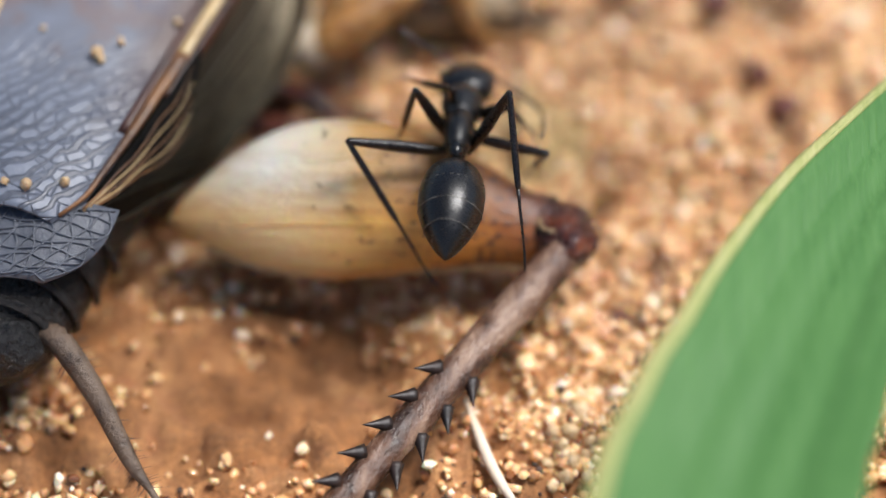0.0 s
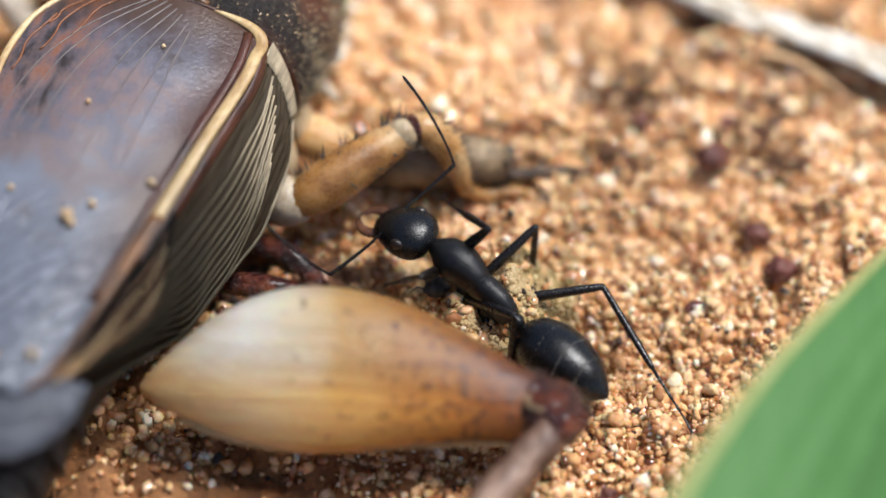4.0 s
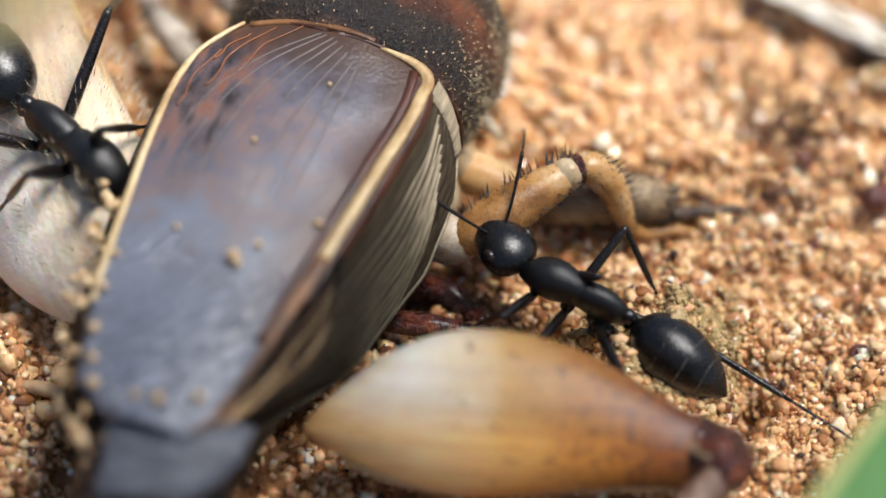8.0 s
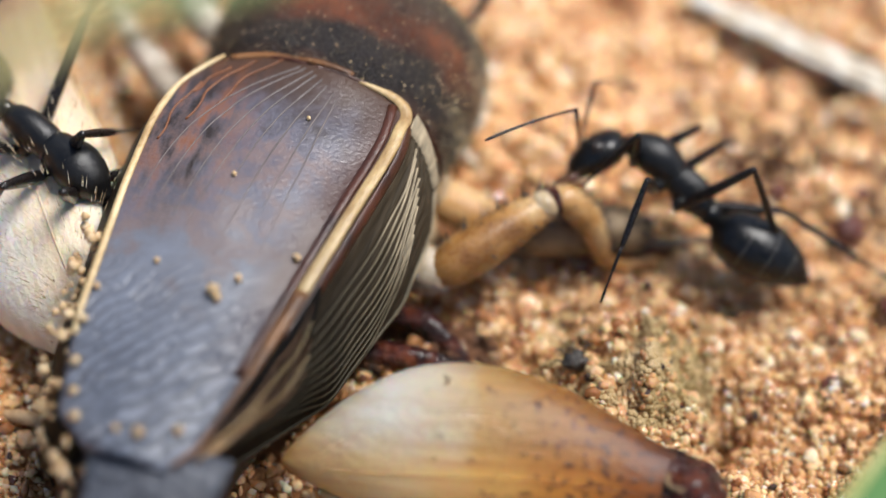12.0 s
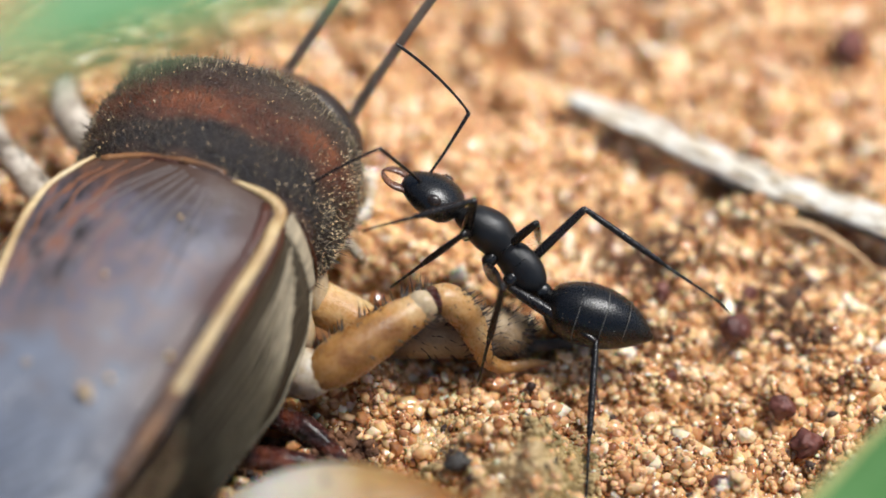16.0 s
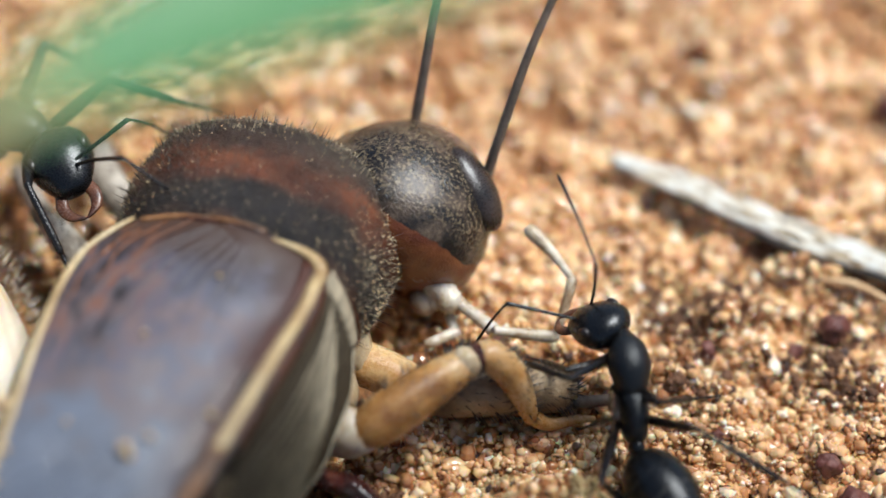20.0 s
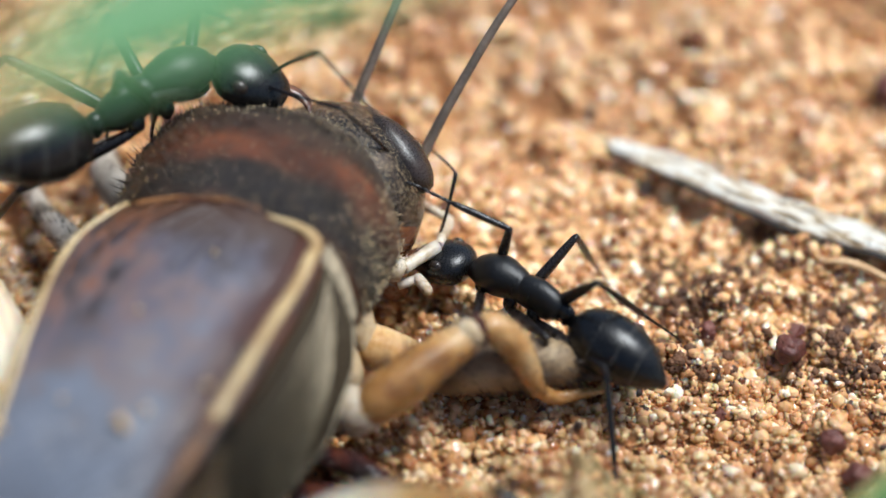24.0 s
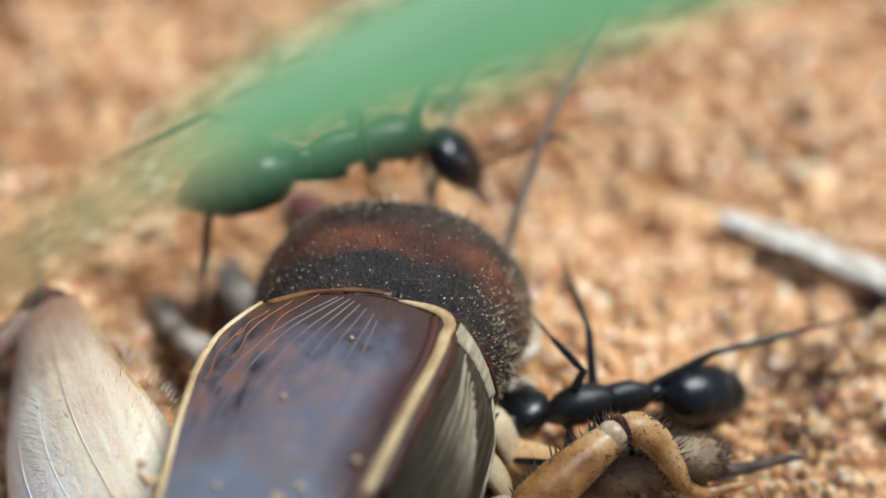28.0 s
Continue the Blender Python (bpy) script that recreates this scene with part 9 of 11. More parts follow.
    walk(ANT_A["tibia_hind_right"], [
        (0.00, pose(0.00141, -0.00169, 0.00200, -66.8, -9.2, -144.0)),
        (0.25, pose(0.00191, -0.00210, 0.00111, -99.1, 11.2, -125.0)),
        (0.50, pose(0.00241, -0.00252, 0.00021, -129.1, 38.5, -118.7)),
        (0.75, pose(0.00014, -0.00229, 0.00023, -129.6, -16.6, -171.2)),
        (1.00, pose(-0.00213, -0.00207, 0.00024, -71.6, -40.4, 106.3)),
        (1.50, pose(-0.00155, -0.00282, 0.00024, -85.8, -24.5, 131.6)),
        (1.60, pose(-0.00135, -0.00299, 0.00022, -87.4, -19.5, 138.8)),
        (1.70, pose(-0.00110, -0.00316, 0.00020, -87.7, -13.9, 146.6)),
        (1.80, pose(-0.00082, -0.00331, 0.00017, -86.4, -8.2, 154.7)),
        (2.00, pose(-0.00015, -0.00353, 0.00007, -78.5, 1.4, 171.2)),
        (2.50, pose(0.00138, -0.00337, -0.00024, -47.5, 4.1, -156.5)),
        (3.00, pose(0.00216, -0.00288, -0.00046, -29.9, -19.0, -137.4)),
        (3.50, pose(0.00270, -0.00196, 0.00038, -31.9, -68.4, -162.8)),
        (4.00, pose(0.00235, -0.00247, 0.00046, -13.8, -67.6, 179.4)),
        (4.50, pose(0.00169, -0.00308, 0.00042, 13.8, -70.9, 149.8)),
        (6.50, pose(0.00068, -0.00355, -0.00010, 3.6, -79.4, 153.0)),
        (7.25, pose(0.00058, -0.00357, -0.00024, -4.1, -39.7, 167.2)),
        (8.00, pose(0.00048, -0.00359, -0.00038, -1.0, -0.0, 173.1)),
        (9.00, pose(0.00053, -0.00359, -0.00027, -2.5, -0.0, 174.7)),
        (10.00, pose(0.00048, -0.00359, -0.00042, 2.8, -0.0, 175.0)),
        (10.50, pose(0.00064, -0.00258, 0.00173, -30.7, 11.3, -155.1)),
        (11.00, pose(0.00024, -0.00189, 0.00218, 15.5, 0.2, 178.6)),
        (11.50, pose(0.00006, -0.00194, 0.00215, 24.0, 15.3, -153.9)),
        (12.00, pose(0.00054, -0.00296, 0.00137, 6.5, 12.5, -162.9)),
        (12.50, pose(0.00115, -0.00219, 0.00187, -5.2, 8.8, -135.6)),
        (14.50, pose(0.00063, -0.00254, 0.00177, 4.4, 21.7, -139.4)),
        (15.00, pose(0.00082, -0.00228, 0.00191, 3.1, 16.3, -134.8)),
        (15.50, pose(0.00031, -0.00105, 0.00239, -9.3, 3.7, -127.2)),
        (16.00, pose(0.00030, -0.00077, 0.00240, 9.0, -0.5, -170.0)),
        (17.00, pose(-0.00052, -0.00052, 0.00227, 0.6, 11.9, -151.1)),
        (18.00, pose(0.00042, -0.00022, 0.00233, -19.4, -12.1, -91.1)),
        (18.50, pose(0.00149, -0.00139, 0.00205, 5.4, -22.0, -163.2)),
        (19.00, pose(-0.00061, -0.00052, 0.00224, 10.0, -4.4, -95.1)),
        (20.00, pose(0.00101, -0.00141, 0.00223, -1.6, 1.9, -124.4)),
        (21.00, pose(0.00232, -0.00203, 0.00107, -15.3, -34.2, -146.0)),
        (21.50, pose(0.00225, -0.00207, 0.00113, -14.7, -36.1, -151.1)),
        (23.50, pose(0.00163, -0.00248, 0.00139, -17.9, -19.8, -158.6)),
        (24.00, pose(-0.00015, -0.00255, 0.00174, -59.9, 30.8, -148.7)),
        (24.50, pose(0.00243, -0.00213, 0.00080, -46.8, 3.5, -120.0)),
        (25.00, pose(0.00224, -0.00242, 0.00078, -31.6, 9.0, -125.3)),
        (25.50, pose(0.00142, -0.00277, 0.00123, -22.2, 12.1, -141.0)),
        (26.00, pose(0.00120, -0.00329, 0.00049, -20.8, 12.5, -155.5)),
        (26.50, pose(0.00125, -0.00327, 0.00049, -20.5, 12.1, -154.5)),
        (27.00, pose(0.00151, -0.00310, 0.00063, -21.4, 11.7, -147.1)),
        (27.50, pose(0.00031, -0.00306, 0.00126, 10.1, 18.8, -164.7)),
        (28.00, pose(0.00049, -0.00335, 0.00073, 0.8, -2.9, -176.5)),
    ])
    walk(ANT_A["femur_hind_left"], [
        (0.00, pose(-0.00028, -0.00080, -0.00040, 14.9, -0.0, 107.3)),
        (0.50, pose(-0.00028, -0.00080, -0.00040, 37.3, 0.0, 95.8)),
        (1.00, pose(-0.00028, -0.00080, -0.00040, 70.7, -0.0, 122.0)),
        (1.50, pose(-0.00028, -0.00080, -0.00040, 36.5, -0.0, 99.7)),
        (1.60, pose(-0.00028, -0.00080, -0.00040, 39.4, -0.0, 103.6)),
        (1.70, pose(-0.00028, -0.00080, -0.00040, 42.2, -0.0, 107.9)),
        (1.80, pose(-0.00028, -0.00080, -0.00040, 44.9, -0.0, 112.6)),
        (2.00, pose(-0.00028, -0.00080, -0.00040, 49.5, 0.0, 123.1)),
        (2.50, pose(-0.00028, -0.00080, -0.00040, 30.9, -0.0, 145.2)),
        (3.00, pose(-0.00028, -0.00080, -0.00040, 3.4, -0.0, 163.3)),
        (3.50, pose(-0.00028, -0.00080, -0.00040, -18.1, -0.0, 176.0)),
        (4.00, pose(-0.00028, -0.00080, -0.00040, -18.1, -0.0, 176.0)),
        (4.50, pose(-0.00028, -0.00080, -0.00040, -18.1, -0.0, 176.0)),
        (6.50, pose(-0.00028, -0.00080, -0.00040, 27.5, -0.0, 128.7)),
        (8.00, pose(-0.00028, -0.00080, -0.00040, 27.5, -0.0, 128.7)),
        (9.00, pose(-0.00028, -0.00080, -0.00040, 27.5, -0.0, 128.7)),
        (10.00, pose(-0.00028, -0.00080, -0.00040, -14.7, -0.0, 109.3)),
        (10.50, pose(-0.00028, -0.00080, -0.00040, -14.7, -0.0, 109.3)),
        (11.00, pose(-0.00028, -0.00080, -0.00040, -14.7, -0.0, 109.3)),
        (11.50, pose(-0.00028, -0.00080, -0.00040, -14.7, -0.0, 109.3)),
        (11.75, pose(-0.00028, -0.00080, -0.00040, 24.4, 2.7, 116.8)),
        (12.00, pose(-0.00028, -0.00080, -0.00040, 63.4, 0.0, 124.3)),
        (12.50, pose(-0.00028, -0.00080, -0.00040, 12.4, -0.0, 142.2)),
        (14.50, pose(-0.00028, -0.00080, -0.00040, 6.6, -0.0, 164.4)),
        (15.00, pose(-0.00028, -0.00080, -0.00040, 16.9, 0.0, -177.6)),
        (15.50, pose(-0.00028, -0.00080, -0.00040, 16.2, -0.0, -177.1)),
        (16.00, pose(-0.00028, -0.00080, -0.00040, 16.5, 0.0, 171.0)),
        (17.00, pose(-0.00028, -0.00080, -0.00040, 16.9, -0.0, -178.8)),
        (18.00, pose(-0.00028, -0.00080, -0.00040, 50.8, -0.0, 161.2)),
        (18.50, pose(-0.00028, -0.00080, -0.00040, 32.8, -0.0, -175.2)),
        (19.00, pose(-0.00028, -0.00080, -0.00040, 53.8, -0.0, 149.6)),
        (20.00, pose(-0.00028, -0.00080, -0.00040, 42.0, 0.0, 144.6)),
        (21.00, pose(-0.00028, -0.00080, -0.00040, 29.9, -0.0, 141.2)),
        (21.50, pose(-0.00028, -0.00080, -0.00040, 28.0, 0.0, 138.5)),
        (23.50, pose(-0.00028, -0.00080, -0.00040, 21.1, -0.0, 140.2)),
        (24.00, pose(-0.00028, -0.00080, -0.00040, 5.0, -0.0, 166.9)),
        (24.50, pose(-0.00028, -0.00080, -0.00040, -2.8, 0.0, 173.5)),
        (25.00, pose(-0.00028, -0.00080, -0.00040, 11.3, -0.0, 152.5)),
        (25.50, pose(-0.00028, -0.00080, -0.00040, 18.7, 0.0, 133.1)),
        (26.00, pose(-0.00028, -0.00080, -0.00040, 6.1, 0.0, 137.7)),
        (26.50, pose(-0.00028, -0.00080, -0.00040, 4.7, -0.0, 135.2)),
        (27.00, pose(-0.00028, -0.00080, -0.00040, -11.2, -0.0, 154.8)),
        (27.50, pose(-0.00028, -0.00080, -0.00040, 16.5, -0.0, 101.1)),
        (28.00, pose(-0.00028, -0.00080, -0.00040, 13.4, -0.0, 103.2)),
    ])
    walk(ANT_A["tibia_hind_left"], [
        (0.00, pose(-0.00286, -0.00160, 0.00032, -113.1, 24.2, 114.2)),
        (0.50, pose(-0.00250, -0.00103, 0.00130, -93.4, 8.4, 102.3)),
        (0.75, pose(-0.00178, -0.00116, 0.00177, -57.7, -14.6, 81.1)),
        (1.00, pose(-0.00106, -0.00129, 0.00224, -13.8, -18.5, 48.8)),
        (1.50, pose(-0.00250, -0.00118, 0.00126, -30.9, 10.3, 107.4)),
        (1.60, pose(-0.00238, -0.00131, 0.00138, -38.2, 6.9, 109.3)),
        (1.70, pose(-0.00225, -0.00144, 0.00148, -46.0, 4.3, 111.8)),
        (1.80, pose(-0.00211, -0.00156, 0.00158, -54.0, 2.4, 115.0)),
        (2.00, pose(-0.00180, -0.00179, 0.00173, -69.1, 0.8, 124.1)),
        (2.50, pose(-0.00165, -0.00277, 0.00104, -44.4, -2.2, 143.9)),
        (3.00, pose(-0.00108, -0.00348, -0.00023, -14.3, -46.9, 159.7)),
        (3.25, pose(-0.00077, -0.00347, -0.00075, 146.8, -82.7, -1.7)),
        (3.50, pose(-0.00046, -0.00346, -0.00127, 160.9, -32.8, -16.1)),
        (4.00, pose(-0.00046, -0.00346, -0.00127, 160.9, -32.8, -16.1)),
        (4.50, pose(-0.00046, -0.00346, -0.00127, 160.9, -32.8, -16.1)),
        (5.17, pose(-0.00105, -0.00309, -0.00055, -177.5, -87.4, -53.3)),
        (5.83, pose(-0.00163, -0.00272, 0.00017, -37.0, -37.3, 151.0)),
        (6.50, pose(-0.00222, -0.00235, 0.00089, -48.9, 16.3, 137.4)),
        (8.00, pose(-0.00222, -0.00235, 0.00089, -48.9, 16.3, 137.4)),
        (9.00, pose(-0.00222, -0.00235, 0.00089, -48.9, 16.3, 137.4)),
        (10.00, pose(-0.00284, -0.00170, -0.00111, -108.6, 43.6, 94.9)),
        (10.50, pose(-0.00284, -0.00170, -0.00111, -108.6, 43.6, 94.9)),
        (11.00, pose(-0.00284, -0.00170, -0.00111, -108.6, 43.6, 94.9)),
        (11.50, pose(-0.00284, -0.00170, -0.00111, -108.6, 43.6, 94.9)),
        (11.75, pose(-0.00208, -0.00160, 0.00050, -62.3, 48.5, 154.9)),
        (12.00, pose(-0.00132, -0.00151, 0.00210, -33.3, 25.7, -161.3)),
        (12.50, pose(-0.00195, -0.00296, 0.00020, -47.2, 1.4, 142.6)),
        (14.50, pose(-0.00103, -0.00348, -0.00008, -43.5, -2.1, 164.2)),
        (15.00, pose(-0.00017, -0.00348, 0.00041, -42.1, -17.0, 177.0)),
        (15.50, pose(-0.00014, -0.00349, 0.00038, -33.5, -20.9, 176.6)),
        (16.00, pose(-0.00070, -0.00345, 0.00040, -43.3, -20.2, 164.7)),
        (17.00, pose(-0.00023, -0.00348, 0.00041, -44.5, -26.2, 172.6)),
        (18.00, pose(-0.00085, -0.00248, 0.00177, -34.3, 24.8, -164.3)),
        (18.50, pose(-0.00008, -0.00315, 0.00112, -45.9, 18.7, -162.6)),
        (19.00, pose(-0.00112, -0.00223, 0.00186, -49.5, 29.8, -158.8)),
        (20.00, pose(-0.00149, -0.00250, 0.00147, -75.9, 34.1, -177.9)),
        (21.00, pose(-0.00180, -0.00269, 0.00100, -102.7, 25.5, 157.2)),
        (21.50, pose(-0.00192, -0.00265, 0.00092, -100.8, 26.2, 153.7)),
        (23.50, pose(-0.00195, -0.00281, 0.00061, -45.7, -5.9, 137.9)),
        (24.00, pose(-0.00091, -0.00352, -0.00016, -51.7, -24.8, 164.5)),
        (24.50, pose(-0.00060, -0.00358, -0.00054, -81.2, 9.8, 173.0)),
        (25.00, pose(-0.00155, -0.00323, 0.00015, -68.1, 18.7, 156.4)),
        (25.50, pose(-0.00222, -0.00261, 0.00050, -21.8, 37.3, 148.0)),
        (26.00, pose(-0.00215, -0.00286, -0.00010, -25.3, 32.5, 141.6)),
        (26.50, pose(-0.00225, -0.00278, -0.00017, -33.6, 42.1, 139.5)),
        (27.00, pose(-0.00145, -0.00328, -0.00095, -17.7, 0.0, 162.6)),
        (27.50, pose(-0.00291, -0.00132, 0.00040, -65.4, 45.6, 118.7)),
        (28.00, pose(-0.00293, -0.00142, 0.00025, -83.9, 38.2, 114.0)),
    ])
    walk(ANT_B["body"], [
        (0.00, pose(-0.00953, 0.00403, 0.00435, -5.3, 1.0, -133.1)),
        (4.50, pose(-0.00953, 0.00403, 0.00435, -5.3, 1.0, -133.1)),
        (6.50, pose(-0.00953, 0.00403, 0.00435, -5.3, 1.0, -133.1)),
        (9.00, pose(-0.00953, 0.00403, 0.00435, -5.3, 1.0, -133.1)),
        (12.00, pose(-0.00962, 0.00492, 0.00439, -6.4, 0.8, -130.8)),
        (15.00, pose(-0.00990, 0.00377, 0.00432, -4.3, 0.7, -133.0)),
        (17.00, pose(-0.01137, 0.00533, 0.00364, 4.5, -0.0, -91.4)),
        (18.50, pose(-0.00934, 0.00978, 0.00346, 22.7, 1.8, -132.8)),
        (19.00, pose(-0.00873, 0.00978, 0.00348, 20.6, 1.0, -133.5)),
        (20.00, pose(-0.00915, 0.01215, 0.00347, 25.5, 1.8, -118.3)),
        (21.00, pose(-0.00778, 0.01106, 0.00382, 29.8, -0.4, -117.0)),
        (21.50, pose(-0.00732, 0.01178, 0.00346, 35.0, 13.4, -105.9)),
        (22.50, pose(-0.00600, 0.01145, 0.00484, 4.7, -0.0, -95.2)),
        (23.50, pose(-0.00527, 0.01141, 0.00488, -4.4, -5.7, -54.0)),
        (24.00, pose(-0.00465, 0.01086, 0.00587, 3.2, -5.2, -56.8)),
        (24.50, pose(-0.00368, 0.01030, 0.00678, 9.1, -5.3, -69.7)),
        (25.00, pose(-0.00304, 0.01057, 0.00653, 5.6, -5.9, -77.8)),
        (25.50, pose(-0.00307, 0.01094, 0.00646, 4.4, -5.9, -79.4)),
        (26.00, pose(-0.00293, 0.01203, 0.00611, 4.2, -15.0, -79.0)),
        (26.50, pose(-0.00260, 0.01215, 0.00545, -5.7, -6.2, -52.6)),
        (27.00, pose(-0.00208, 0.01224, 0.00529, -11.3, -6.8, -60.6)),
        (27.50, pose(-0.00232, 0.01234, 0.00524, -0.6, -8.5, -73.6)),
        (28.00, pose(-0.00245, 0.01237, 0.00520, -9.9, -6.1, -67.5)),
    ])
    walk(ANT_B["head"], [
        (0.00, pose(0.00000, 0.00173, -0.00010, -41.2, -0.6, 34.7)),
        (4.50, pose(0.00000, 0.00173, -0.00010, -41.2, -0.6, 34.7)),
        (6.50, pose(0.00000, 0.00173, -0.00010, -41.2, -0.6, 34.7)),
        (9.00, pose(0.00000, 0.00173, -0.00010, -41.2, -0.6, 34.7)),
        (12.00, pose(0.00000, 0.00173, -0.00010, -41.3, -0.6, 31.5)),
        (15.00, pose(0.00000, 0.00173, -0.00010, -44.0, -0.6, 35.2)),
        (17.00, pose(0.00000, 0.00173, -0.00010, -27.8, 1.5, 19.0)),
        (18.50, pose(0.00000, 0.00173, -0.00010, 9.7, -0.6, 9.6)),
        (19.00, pose(0.00000, 0.00173, -0.00010, 13.2, -1.1, 5.9)),
        (20.00, pose(0.00000, 0.00173, -0.00010, -16.5, -3.4, -42.1)),
        (21.00, pose(0.00000, 0.00173, -0.00010, -9.8, -3.3, -31.1)),
        (21.25, pose(0.00000, 0.00173, -0.00010, -46.0, -6.3, -17.4)),
        (21.50, pose(0.00000, 0.00173, -0.00010, -81.9, -0.6, -4.6)),
        (22.50, pose(0.00000, 0.00173, -0.00010, -34.2, -1.2, -15.2)),
        (23.50, pose(0.00000, 0.00173, -0.00010, -26.9, -2.7, -32.8)),
        (24.00, pose(0.00000, 0.00173, -0.00010, -19.0, -5.2, -52.5)),
        (24.50, pose(0.00000, 0.00173, -0.00010, -23.0, -3.9, -47.0)),
        (25.00, pose(0.00000, 0.00173, -0.00010, -21.8, -2.6, -39.5)),
        (25.50, pose(0.00000, 0.00173, -0.00010, -25.3, -2.6, -45.7)),
        (26.00, pose(0.00000, 0.00173, -0.00010, -36.2, -5.1, -29.4)),
        (26.50, pose(0.00000, 0.00173, -0.00010, -35.6, -10.9, -32.9)),
        (27.00, pose(0.00000, 0.00173, -0.00010, -35.5, -10.5, -34.1)),
        (27.50, pose(0.00000, 0.00173, -0.00010, -40.0, -8.6, -32.0)),
        (28.00, pose(0.00000, 0.00173, -0.00010, -39.3, -8.9, -18.3)),
    ])
    walk(ANT_B["gaster"], [
        (0.00, pose(0.00000, -0.00222, -0.00015, 5.0, -0.1, -12.7)),
        (4.50, pose(0.00000, -0.00222, -0.00015, 5.0, -0.1, -12.7)),
        (6.50, pose(0.00000, -0.00222, -0.00015, 5.0, -0.1, -12.7)),
        (9.00, pose(0.00000, -0.00222, -0.00015, 5.0, -0.1, -12.7)),
        (12.00, pose(0.00000, -0.00222, -0.00015, 8.8, -0.1, -11.5)),
        (15.00, pose(0.00000, -0.00222, -0.00015, 7.7, -0.1, -11.1)),
        (17.00, pose(0.00000, -0.00222, -0.00015, 3.3, -0.6, -7.6)),
        (18.50, pose(0.00000, -0.00222, -0.00015, -0.7, 1.3, 2.9)),
        (19.00, pose(0.00000, -0.00222, -0.00015, -0.5, 1.7, 3.8)),
        (20.00, pose(0.00000, -0.00222, -0.00015, 5.6, 1.8, 8.9)),
        (21.00, pose(0.00000, -0.00222, -0.00015, 1.3, 1.5, 4.3)),
        (21.50, pose(0.00000, -0.00222, -0.00015, -1.4, 1.9, 4.2)),
        (22.50, pose(0.00000, -0.00222, -0.00015, 3.1, 1.3, 15.5)),
        (23.00, pose(0.00000, -0.00222, -0.00015, 15.8, -3.5, -19.8)),
        (23.50, pose(0.00000, -0.00222, -0.00015, 28.9, -0.0, -55.3)),
        (23.75, pose(0.00000, -0.00222, -0.00015, 2.5, -7.5, -26.1)),
        (24.00, pose(0.00000, -0.00222, -0.00015, -24.2, -0.8, 3.4)),
        (24.50, pose(0.00000, -0.00222, -0.00015, -28.0, -0.1, 22.2)),
        (25.00, pose(0.00000, -0.00222, -0.00015, -18.1, 0.7, 20.5)),
        (25.50, pose(0.00000, -0.00222, -0.00015, -14.0, 0.8, 36.1)),
        (26.00, pose(0.00000, -0.00222, -0.00015, 4.0, 2.7, 41.2)),
        (26.50, pose(0.00000, -0.00222, -0.00015, -12.2, 4.1, 18.9)),
        (27.00, pose(0.00000, -0.00222, -0.00015, -12.8, 3.3, 23.2)),
        (27.50, pose(0.00000, -0.00222, -0.00015, 21.5, 1.4, -41.3)),
        (28.00, pose(0.00000, -0.00222, -0.00015, 30.6, -2.0, -39.3)),
    ])
